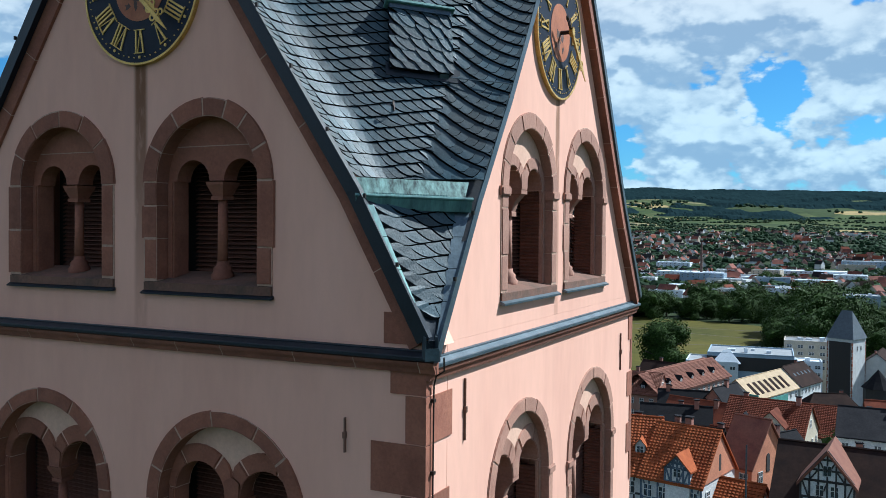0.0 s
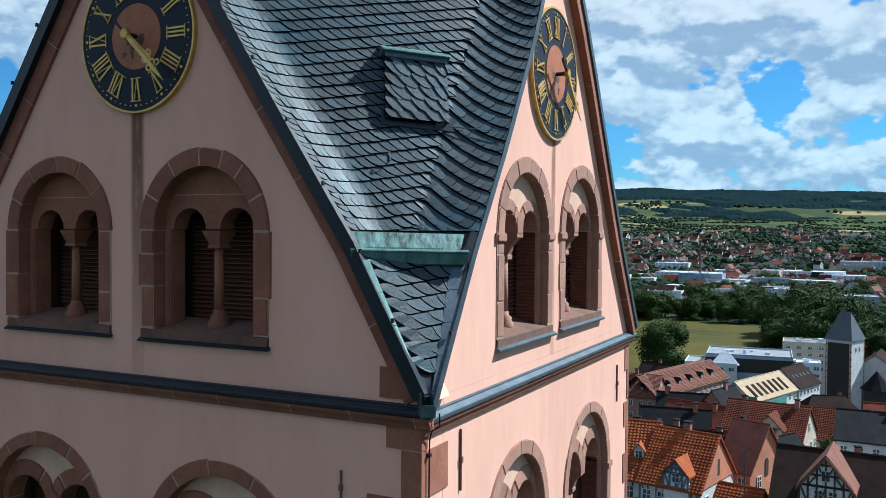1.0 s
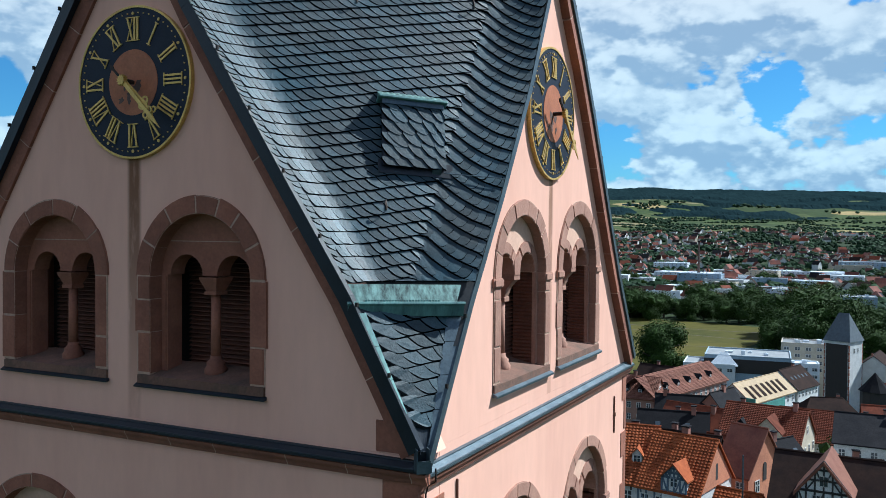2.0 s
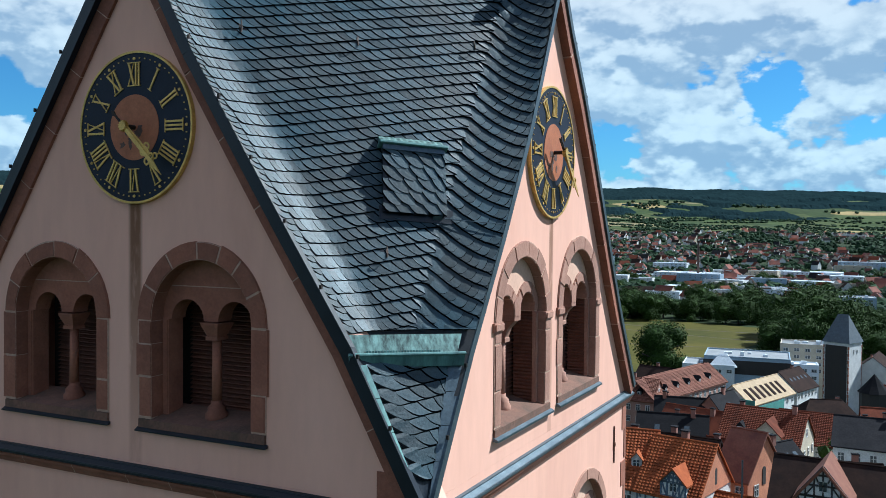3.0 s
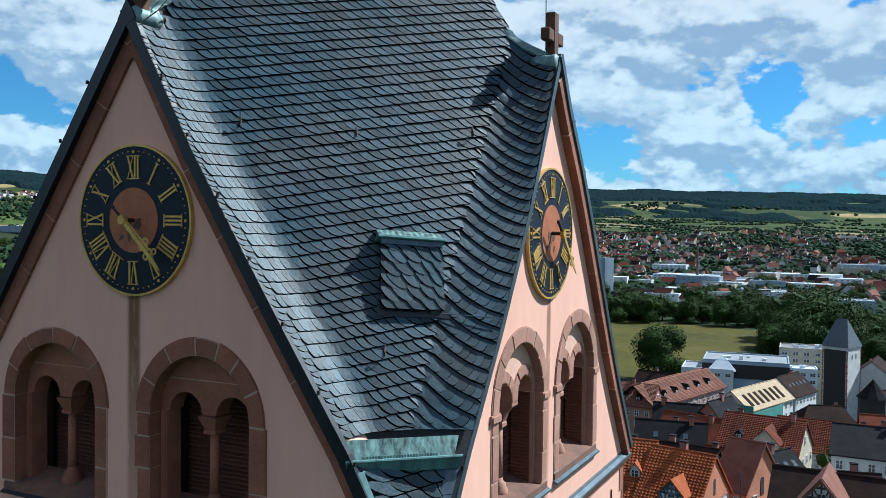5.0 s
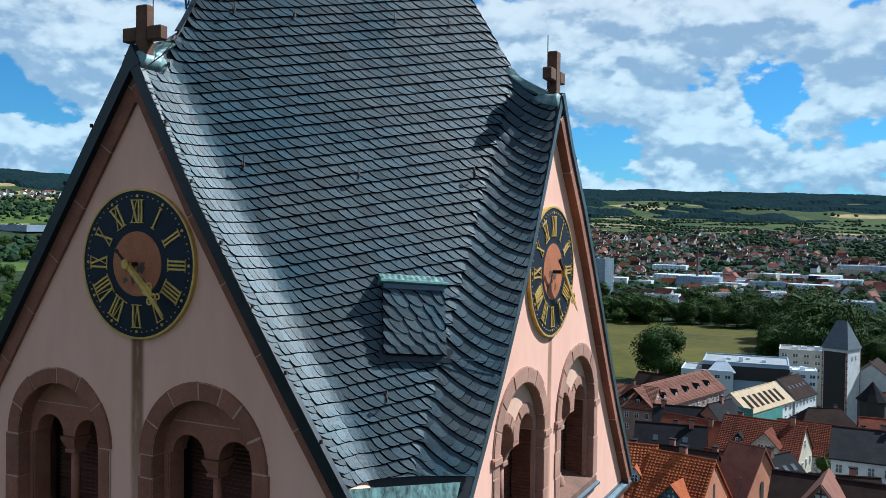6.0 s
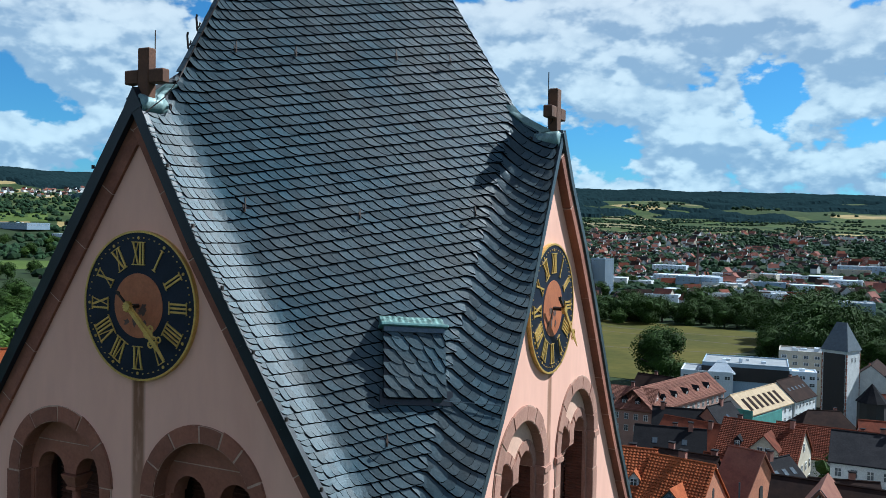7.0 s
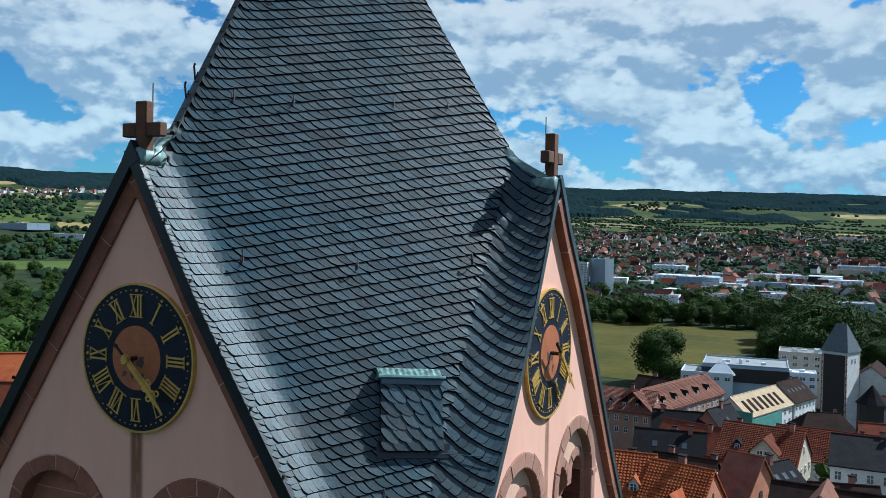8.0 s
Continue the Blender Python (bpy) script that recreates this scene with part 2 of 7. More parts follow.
LEAF = material("leaves", (0.034, 0.064, 0.010), (0.018, 0.037, 0.007), 0.8, 0.4, 3, 0.3, spec=0.12, vary=0.35, island=True)
LEAF_LIGHT = material("light_leaves", (0.045, 0.082, 0.010), (0.027, 0.050, 0.008), 0.8, 0.4, 3, 0.3, spec=0.12, vary=0.35, island=True)
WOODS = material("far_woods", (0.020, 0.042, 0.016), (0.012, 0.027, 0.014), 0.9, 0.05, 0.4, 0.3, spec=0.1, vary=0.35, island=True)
MEADOW = material("mown_meadow", (0.080, 0.067, 0.010), (0.042, 0.044, 0.008), 0.9, 0.012, 0.12, 0.1, spec=0.1)
FIELD_GREEN = material("light_green_field", (0.075, 0.105, 0.022), (0.05, 0.078, 0.018), 0.9, 0.01, 0.12, 0.1, spec=0.1)
FIELD_GOLD = material("golden_field", (0.25, 0.185, 0.075), (0.19, 0.145, 0.06), 0.9, 0.01, 0.12, 0.1, spec=0.1)
# Blue-green: the haze of distance is put into the base colour.
HAZY_HILL_FOREST = material("hazy_hill_forest", (0.013, 0.026, 0.029), (0.009, 0.019, 0.022), 0.95, 0.012, 0.08, 0.0, spec=0.0)
# Paler copy of the red sandstone, with sunlight put into its colour.
SANDSTONE_SUNLIT = material("sunlit_red_sandstone", (0.36, 0.19, 0.135), (0.28, 0.135, 0.095), 0.88, 2.5, 30, 0.3, vary=0.14, grime=0.16)
FARM_RED = material("dull_red_roofs", (0.20, 0.068, 0.046), (0.10, 0.042, 0.036), 0.85, 0.05, 1, 0.1, vary=0.25, spec=0.15)
STACK_BRICK = material("sooty_brick", (0.12, 0.07, 0.052), (0.08, 0.05, 0.042), 0.9, 0.5, 8, 0.2)
TOWN_SLATE = material("weathered_town_slate", (0.065, 0.082, 0.098), (0.045, 0.058, 0.07), 0.6, 0.8, 12, 0.2, vary=0.15)


# ---- building blocks ----
random.seed(3)


def bm_from(verts, faces):
    bm = bmesh.new()
    vs = [bm.verts.new(v) for v in verts]
    for f in faces:
        bm.faces.new([vs[i] for i in f])
    return bm


def mesh_of(name, bm, mat, m=None, smooth=False):
    if m is not None:
        bmesh.ops.transform(bm, matrix=m, verts=bm.verts)
    bmesh.ops.recalc_face_normals(bm, faces=bm.faces)
    me = bpy.data.meshes.new(name)
    bm.to_mesh(me)
    bm.free()
    me.materials.append(mat)
    if smooth:
        for p in me.polygons:
            p.use_smooth = True
    return me


def part(name, bm, mat, parent=None, label="", m=None, smooth=False):
    """Link a bmesh as one mesh object under a thing or under a part."""
    ob = new(name, mesh_of(name, bm, mat, m, smooth))
    ob.parent = parent
    return tagged(ob, label)


def thing(name, label, category, at=(0, 0, 0), yaw=0.0, group="", kind=""):
    ob = new(name)
    ob.empty_display_size = 0.3
    ob.matrix_world = pose(*at, 0, 0, yaw)
    return tagged(ob, label, category, group, kind)


def box(x0, x1, y0, y1, z0, z1, bevel=0.0, bm=None):
    own = bm is None
    bm = bm or bmesh.new()
    vs = [bm.verts.new((x, y, z)) for x in (x0, x1) for y in (y0, y1) for z in (z0, z1)]
    fs = [bm.faces.new([vs[i] for i in q]) for q in ((0, 1, 3, 2), (4, 6, 7, 5), (0, 4, 5, 1), (2, 3, 7, 6), (0, 2, 6, 4), (1, 5, 7, 3))]
    if bevel and own:
        bmesh.ops.bevel(bm, geom=list(bm.edges), offset=bevel, segments=1, affect="EDGES")
    return bm


def prism(poly, o0, o1, bm=None, bevel=0.0):
    """A closed outline of (s, z) points, drawn out from o0 to o1 (s, o, z)."""
    own = bm is None
    bm = bm or bmesh.new()
    a = [bm.verts.new((s, o0, z)) for s, z in poly]
    b = [bm.verts.new((s, o1, z)) for s, z in poly]
    bm.faces.new(a)
    bm.faces.new(b[::-1])
    for i in range(len(poly)):
        j = (i + 1) % len(poly)
        bm.faces.new((a[i], b[i], b[j], a[j]))
    if bevel and own:
        bmesh.ops.recalc_face_normals(bm, faces=bm.faces)
        bmesh.ops.bevel(bm, geom=[e for e in bm.edges if abs(e.verts[0].co.y - o1) < 1e-6 and abs(e.verts[1].co.y - o1) < 1e-6],
                        offset=bevel, segments=2, affect="EDGES")
    return bm


def pierced(outer, holes, o0, o1):
    """A slab with openings that go through it."""
    bm = bmesh.new()
    edges = []
    for loop in (outer, *holes):
        vs = [bm.verts.new((s, o0, z)) for s, z in loop]
        edges += [bm.edges.new((vs[i], vs[(i + 1) % len(vs)])) for i in range(len(vs))]
    bmesh.ops.triangle_fill(bm, edges=edges, use_beauty=True)
    got = bmesh.ops.extrude_face_region(bm, geom=list(bm.faces))
    bmesh.ops.translate(bm, vec=(0, o1 - o0, 0), verts=[v for v in got["geom"] if isinstance(v, bmesh.types.BMVert)])
    return bm


def arch(cx, half, foot, spring, n=14):
    """A round-arched outline."""
    pts = [(cx - half, foot)]
    pts += [(cx - half * math.cos(math.pi * i / n), spring + half * math.sin(math.pi * i / n)) for i in range(n + 1)]
    return pts + [(cx + half, foot)]


def lathe(profile, n=12):
    """Rings of (radius, height) round the z axis."""
    bm = bmesh.new()
    rings = [[bm.verts.new((r * math.cos(2 * math.pi * i / n), r * math.sin(2 * math.pi * i / n), z)) for i in range(n)] for r, z in profile]
    for a, b in zip(rings, rings[1:]):
        for i in range(n):
            bm.faces.new((a[i], a[(i + 1) % n], b[(i + 1) % n], b[i]))
    bm.faces.new(rings[0][::-1])
    bm.faces.new(rings[-1])
    return bm


def tube(pts, r, n=6, bm=None):
    """A round bar along a line of points."""
    bm = bm or bmesh.new()
    pts = [Vector(p) for p in pts]
    rings = []
    for i, p in enumerate(pts):
        d = (pts[min(i + 1, len(pts) - 1)] - pts[max(i - 1, 0)]).normalized()
        u = d.orthogonal().normalized()
        w = d.cross(u)
        rings.append([bm.verts.new(p + r * (math.cos(2 * math.pi * k / n) * u + math.sin(2 * math.pi * k / n) * w)) for k in range(n)])
    for a, b in zip(rings, rings[1:]):
        for k in range(n):
            bm.faces.new((a[k], a[(k + 1) % n], b[(k + 1) % n], b[k]))
    bm.faces.new(rings[0][::-1])
    bm.faces.new(rings[-1])
    return bm


# The two seen faces of the tower: s runs along the face to the right, o out of it, z up, in modules.
FRONT = Matrix.Translation((0, 0, CORNICE)) @ Matrix.Diagonal((K, -K, K, 1))
SIDE = Matrix.Translation((0, 0, CORNICE)) @ Matrix(((0, K, 0, 0), (K, 0, 0, 0), (0, 0, K, 0), (0, 0, 0, 1)))
UP = Matrix.Translation((0, 0, CORNICE)) @ Matrix.Diagonal((K, K, K, 1))
THICK = 0.55      # thickness of the walls
BELOW = -31.0     # how far the shaft goes down to its hill

# outline of each gable: foot, curve of the verge, apex
FRONT_R = [(0.09, 0.12), (-0.85, 1.80), (-1.79, 3.19), (-2.43, 4.16), (-3.27, 5.46), (-4.36, 7.38)]
FRONT_L = [(-9.25, 0.10), (-4.36, 7.38)]
SIDE_L = [(0.0, -0.06), (1.1, 1.70), (2.07, 3.07), (3.10, 4.68), (4.40, 7.20)]
SIDE_R = [(9.27, -0.02), (8.0, 1.72), (7.35, 2.73), (6.83, 3.58), (6.21, 4.57), (5.61, 5.47), (4.88, 6.42), (4.40, 7.20)]


def on_line(line, z):
    pts = sorted(line, key=lambda p: p[1])
    return float(np.interp(z, [p[1] for p in pts], [p[0] for p in pts]))


# ---- the tower's walls ----
# windows: centre, half width, foot of the sill, springing line, upper or lower row
FRONT_WINDOWS = [(-5.91, 1.06, 0.48, 1.92, True), (-3.22, 1.07, 0.47, 1.93, True),
                 (-6.27, 1.31, -4.0, -2.33, False), (-2.94, 1.30, -4.0, -2.33, False)]
SIDE_WINDOWS = [(3.25, 1.12, 0.34, 1.91, True), (5.90, 1.17, 0.35, 1.92, True),
                (3.02, 1.26, -4.0, -2.36, False), (6.42, 1.38, -4.0, -2.50, False)]


def build_wall(name, frame_m, left, right, windows, s0, s1, label):
    """One storey wall with its gable, pierced by the window recesses."""
    wall = tagged(new(name), label, "wall", kind="structure")
    apex = right[-1]
    gable = [(s, z) for s, z in right] + [(s, z) for s, z in left[::-1][1:]]
    if name == "wall_east":
        gable = [(s, z) for s, z in left] + [(s, z) for s, z in right[::-1][1:]]
    gable = [(s, max(z, 0.0)) for s, z in gable]
    gable[0], gable[-1] = (gable[0][0], 0.0), (gable[-1][0], 0.0)
    ups = [w for w in windows if w[4]]
    lows = [w for w in windows if not w[4]]
    part("gable_wall", pierced(gable, [arch(c, h, f, sp) for c, h, f, sp, u in ups], -THICK, 0), PLASTER_SOUTH if name == "wall_south" else PLASTER_EAST, wall, m=frame_m)
    shaft = [(s0, BELOW), (s1, BELOW), (s1, -0.002), (s0, -0.002)]
    part("shaft_wall", pierced(shaft, [arch(c, h, f, sp) for c, h, f, sp, u in lows], -THICK, 0), PLASTER, wall, m=frame_m)
    return wall


wall_front = build_wall("wall_south", FRONT, FRONT_L, FRONT_R, FRONT_WINDOWS, -9.1, 0.0, "pink plastered tower gable wall in shade, red stone trim")
wall_side = build_wall("wall_east", SIDE, SIDE_L, SIDE_R, SIDE_WINDOWS, 0.56, 9.12, "pink plastered tower gable wall in sun, red stone trim")
for nm, (a, b, c, d) in (("wall_west", (-9.1, -8.55, 0.56, 9.12)), ("wall_north", (-8.54, -0.56, 8.57, 9.12))):
    wall = tagged(new(nm), "plain pink plastered tower wall facing away", "wall", kind="structure")
    part("shaft_wall", box(a, b, c, d, BELOW, 0), PLASTER, wall, m=UP)
    if nm == "wall_west":
        part("gable_wall", prism([(0.3, 0.0), (8.9, 0.0), (4.3, 7.0)], -0.5, 0.0), PLASTER, wall, m=UP @ Matrix.Translation((-8.6, 0, 0)) @ pose(0, 0, 0, 0, 0, 90))
    else:
        part("gable_wall", prism([(-8.9, 0.0), (-0.3, 0.0), (-4.4, 7.0)], 8.6, 9.1), PLASTER, wall, m=UP)
# floor out of sight, coloured as dark as the unlit chamber
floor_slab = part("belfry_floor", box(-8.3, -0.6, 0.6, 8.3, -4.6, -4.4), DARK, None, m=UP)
tagged(floor_slab, "bell chamber floor, near black for the darkness inside", "floor", kind="structure")


def stone(name, poly, o0, o1, parent, m, mat=None, bevel=0.012):
    return part(name, prism(poly, o0, o1, bevel=bevel), mat or SANDSTONE, parent, m=m)


def build_window(frame_m, c, half, foot, spring, upper, plastered, seed, group):
    """A round-arched recess with dressed stones, a twin arch on a colonnette, a sill and louvres."""
    rnd = random.Random(seed)
    kind = "upper" if upper else "lower"
    place = frame_m @ Vector((c, 0, foot))
    win = thing("belfry_window", "red sandstone twin-arched belfry window with dark louvres" if plastered or not upper
                else "red sandstone twin-arched belfry window with solid tympanum", "window", place, group=group)
    inv = win.matrix_world.inverted() @ frame_m
    ring = 0.235 if upper else 0.20
    deep = -0.48 if plastered else -0.46     # back of the twin arch
    screen = -0.50 if plastered else -0.72   # the louvres
    inner = half - ring
    face = -0.13 if plastered else -0.20     # front of the twin arch
    # windows of the sunny face use the stone with the light painted in
    dressed = SANDSTONE_SUNLIT if plastered else SANDSTONE
    # voussoirs
    cuts = [0.0]
    while cuts[-1] < math.pi - 0.25:
        cuts.append(cuts[-1] + rnd.uniform(0.34, 0.62))
    cuts[-1] = math.pi
    gap = 0.0045
    for a0, a1 in zip(cuts, cuts[1:]):
        n = 4
        ang = [a0 + gap + (a1 - a0 - 2 * gap) * i / n for i in range(n + 1)]
        ro = half + rnd.uniform(-0.01, 0.025)
        poly = [(c - ro * math.cos(t), spring + ro * math.sin(t)) for t in ang] + [(c - inner * math.cos(t), spring + inner * math.sin(t)) for t in ang[::-1]]
        stone("voussoir", poly, -0.30, 0.022 + rnd.uniform(0, 0.008), win, inv, dressed)
    back = prism([(c - (half + 0.002) * math.cos(math.pi * i / 20), spring + (half + 0.002) * math.sin(math.pi * i / 20)) for i in range(21)]
                 + [(c - (inner + 0.006) * math.cos(math.pi * i / 20), spring + (inner + 0.006) * math.sin(math.pi * i / 20)) for i in range(20, -1, -1)], -0.29, 0.016)
    part("mortar_bed", back, MORTAR, win, m=inv)
    op_spring = spring + (0.02 if upper else 0.13)
    # jamb stones
    for side in (-1, 1):
        z = foot + 0.16
        while z < spring - 0.05:
            top = min(spring, z + rnd.uniform(0.42, 0.75))
            if spring - top < 0.25:
                top = spring
            wide = rnd.choice((0, 0, 0.05))
            a, b = c + side * inner, c + side * (half + wide - 0.01)
            stone("jamb_stone", [(min(a, b), z + 0.005), (max(a, b), z + 0.005), (max(a, b), top - 0.005), (min(a, b), top - 0.005)], -0.30, 0.02 + rnd.uniform(0, 0.008), win, inv, dressed)
            z = top
        a, b = c + side * (inner + 0.006), c + side * half
        part("mortar_bed", prism([(min(a, b), foot + 0.14), (max(a, b), foot + 0.14), (max(a, b), spring), (min(a, b), spring)], -0.29, 0.014), MORTAR, win, m=inv)
        if plastered:      # impost block, a little proud
            a, b = c + side * (inner - 0.03), c + side * (half + 0.05)
            stone("impost", [(min(a, b), spring - 0.11), (max(a, b), spring - 0.11), (max(a, b), spring + 0.015), (min(a, b), spring + 0.015)], -0.32, 0.055, win, inv, dressed, bevel=0.02)
        # inner shaft moulding of the recess
        part("inner_jamb", prism([(c + side * (inner + 0.002), foot + 0.16), (c + side * (inner - 0.11), foot + 0.16), (c + side * (inner - 0.11), op_spring + 0.002), (c + side * (inner + 0.002), op_spring + 0.002)], (face - 0.03) if plastered else deep, face + 0.03, bevel=0.02), dressed, win, m=inv)
        if plastered:
            # added lining: louvre brown stands in for the reveal's shade and screen lines
            teeth = [(c + side * (inner - 0.105 + (0.020 if i % 2 else 0.0)), foot + 0.16 + (spring - foot - 0.14) * i / 52) for i in range(53)]
            part("reveal_louvre", prism([(c + side * (inner + 0.002), foot + 0.16)] + teeth + [(c + side * (inner + 0.002), spring + 0.02)], deep, face - 0.034), LOUVRE, win, "added red-brown slats on the window reveal", m=inv)
    # twin arch
    pitch, op = half * (0.385 if plastered else 0.375), half * (0.285 if plastered else 0.262)
    if not upper:
        pitch, op = half * 0.42, half * 0.33
    hole1 = [(c - pitch + op * math.cos(t), op_spring + op * math.sin(t)) for t in [math.pi * i / 12 for i in range(13)]]
    hole2 = [(c + pitch + op * math.cos(t), op_spring + op * math.sin(t)) for t in [math.pi * i / 12 for i in range(13)]]
    a0 = math.asin(max(0.0, min(1.0, (op_spring - spring - 0.02) / (inner - 0.01))))
    turns = [a0 + (math.pi - 2 * a0) * i / 20 for i in range(21)]
    outline = [(c + inner * math.cos(t), spring + 0.02 + (inner - 0.01) * math.sin(t) + 0.0005) for t in turns]
    outline += [(c - pitch - op, op_spring)] + hole1[::-1][1:-1] + [(c - pitch + op, op_spring), (c + pitch - op, op_spring)] + hole2[::-1][1:-1] + [(c + pitch + op, op_spring)]
    rings_show = plastered or not upper
    part("tympanum", prism(outline, deep, face), STUCCO if rings_show else SANDSTONE, win, m=inv)
    if rings_show:
        for q in (-1, 1):
            ctr = c + q * pitch
            ang = [0.0, 0.30 * math.pi, 0.68 * math.pi, math.pi] if q < 0 else [0.0, 0.36 * math.pi, 0.72 * math.pi, math.pi]
            for a0, a1 in zip(ang, ang[1:]):
                tt = [a0 + 0.03 + (a1 - a0 - 0.06) * i / 5 for i in range(6)]
                ro = op + (0.17 if upper else 0.23)
                pts = [(ctr + ro * math.cos(t), op_spring + ro * math.sin(t)) for t in tt] + [(ctr + op * 0.985 * math.cos(t), op_spring + op * 0.985 * math.sin(t)) for t in tt[::-1]]
                lim = inner - 0.004
                pts = [(c + max(-lim, min(lim, s - c)), z) if q * (s - c) > 0 else (c + q * max(0.006, q * (s - c)), z) for s, z in pts]
                stone("arch_stone", pts, deep + 0.02, face + 0.028 - 0.004 * (q > 0), win, inv, dressed)
        stone("springer", [(c - pitch + op, op_spring - 0.02), (c + pitch - op, op_spring - 0.02), (c + 0.14, op_spring + 0.22), (c, op_spring + 0.30), (c - 0.14, op_spring + 0.22)], deep - 0.02, face + 0.036, win, inv, dressed)
    else:
        stone("lintel", [(c - inner * 0.80, spring + 0.47), (c + inner * 0.80, spring + 0.47), (c + inner * 0.80, spring + 0.482), (c - inner * 0.80, spring + 0.482)], -0.3, -0.192, win, inv, MORTAR, 0)
    mid = -0.355 if plastered else (deep + face + 0.02) / 2     # depth of the colonnette
    # colonnette with capital and base, and the jambs of the openings
    base_z = foot + 0.20
    col = part("colonnette", lathe([(0.068, base_z + 0.20), (0.062, op_spring - (0.40 if plastered else 0.24))], 14), dressed, win, m=inv @ Matrix.Translation((c, mid, 0)), smooth=True)
    cap = bmesh.new()
    cz, w1, w2 = op_spring, 0.14, 0.085
    for z0, z1, a, b in ((cz - 0.06, cz - 0.018, w1, w1 + 0.01), (cz - 0.20, cz - 0.06, w2, w1), (cz - 0.25, cz - 0.20, w2 + 0.015, w2 + 0.015)):
        vs = [cap.verts.new((x * w, y * w * 1.1, z)) for z, w in ((z0, a), (z1, b)) for x, y in ((-1, -1), (1, -1), (1, 1), (-1, 1))]
        for f in ((3, 2, 1, 0), (4, 5, 6, 7), (0, 1, 5, 4), (1, 2, 6, 5), (2, 3, 7, 6), (3, 0, 4, 7)):
            cap.faces.new([vs[i] for i in f])
    if plastered:      # corbelled out towards the front under the springer
        cap = bmesh.new()
        rings = ((cz - 0.02, 0.118, face + 0.03 - mid, deep - mid), (cz - 0.075, 0.118, face + 0.03 - mid, deep - mid), (cz - 0.09, 0.095, face + 0.0 - mid, deep + 0.03 - mid),
                 (cz - 0.20, 0.085, 0.13, -0.10), (cz - 0.33, 0.075, 0.085, -0.085), (cz - 0.34, 0.09, 0.095, -0.095), (cz - 0.40, 0.09, 0.095, -0.095))
        vs = [[cap.verts.new(p) for p in ((-w, y1, z), (w, y1, z), (w, y0, z), (-w, y0, z))] for z, w, y1, y0 in rings]
        for a, b in zip(vs, vs[1:]):
            for i in range(4):
                cap.faces.new((a[i], a[(i + 1) % 4], b[(i + 1) % 4], b[i]))
        cap.faces.new(vs[0])
        cap.faces.new(vs[-1][::-1])
        bmesh.ops.recalc_face_normals(cap, faces=cap.faces[:])
    part("capital", cap, dressed, win, m=inv @ Matrix.Translation((c, mid, 0)))
    part("column_base", lathe([(0.15, base_z - 0.06), (0.15, base_z), (0.155, base_z + 0.04), (0.12, base_z + 0.09), (0.125, base_z + 0.13), (0.08, base_z + 0.17), (0.076, base_z + 0.22)], 14), dressed, win, m=inv @ Matrix.Translation((c, mid, 0)), smooth=True)
    # sloping sill with its sheet-metal apron
    sill = bm_from([(c - half + 0.01, 0.03, foot + 0.02), (c + half - 0.01, 0.03, foot + 0.02), (c + half - 0.01, 0.03, foot + 0.13), (c - half + 0.01, 0.03, foot + 0.13),
                    (c - half + 0.01, -0.56, foot + 0.02), (c + half - 0.01, -0.56, foot + 0.02), (c + half - 0.01, -0.56, foot + 0.26), (c - half + 0.01, -0.56, foot + 0.26)],
                   [(0, 1, 2, 3), (7, 6, 5, 4), (3, 2, 6, 7), (0, 4, 5, 1), (1, 5, 6, 2), (0, 3, 7, 4)])
    part("sill", sill, SILLSTONE, win, m=inv)
    lip = 0.085 if plastered else 0.07
    top_z, low_z = (0.035, -0.02) if plastered else (0.022, -0.018)
    apron = bm_from([(c - half - 0.02, 0.012, foot + top_z), (c + half + 0.03, 0.012, foot + top_z), (c + half + 0.03, lip, foot + top_z - 0.035), (c - half - 0.02, lip, foot + top_z - 0.035),
                     (c - half - 0.02, 0.012, foot + low_z), (c + half + 0.03, 0.012, foot + low_z), (c + half + 0.03, lip, foot + low_z - 0.01), (c - half - 0.02, lip, foot + low_z - 0.01)],
                    [(0, 3, 2, 1), (4, 5, 6, 7), (0, 1, 5, 4), (2, 3, 7, 6), (1, 2, 6, 5), (3, 0, 4, 7)])
    # the front apron has shade in its colour, the side one is lighter
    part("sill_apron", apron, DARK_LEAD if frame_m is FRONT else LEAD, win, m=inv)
    # louvres, before an added near-black board that stands in for the dark interior
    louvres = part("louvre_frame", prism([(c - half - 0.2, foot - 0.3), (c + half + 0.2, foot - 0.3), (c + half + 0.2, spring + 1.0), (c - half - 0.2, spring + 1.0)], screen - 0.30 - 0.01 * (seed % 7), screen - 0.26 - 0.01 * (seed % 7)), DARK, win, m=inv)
    n = int((spring + 0.42 - foot - 0.22) / 0.062)
    slat = mesh_of("louvre_slat", bm_from([(-inner, 0.0, 0.0), (inner, 0.0, 0.0), (inner, -0.10, 0.055), (-inner, -0.10, 0.055),
                                          (-inner, 0.0, 0.012), (inner, 0.0, 0.012), (inner, -0.10, 0.067), (-inner, -0.10, 0.067)],
                                         [(0, 1, 2, 3), (7, 6, 5, 4), (0, 4, 5, 1), (1, 5, 6, 2), (2, 6, 7, 3), (3, 7, 4, 0)]), LOUVRE, inv @ Matrix.Translation((c, screen, foot)))
    step = (win.matrix_world.inverted().to_3x3() @ (frame_m.to_3x3() @ Vector((0, 0, 0.062))))
    for i in range(n):
        ob = new("louvre_slat", slat)
        ob.parent = win
        ob.location = step * (i + 3.2)
    return win


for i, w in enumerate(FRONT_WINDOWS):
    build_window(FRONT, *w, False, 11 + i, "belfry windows")
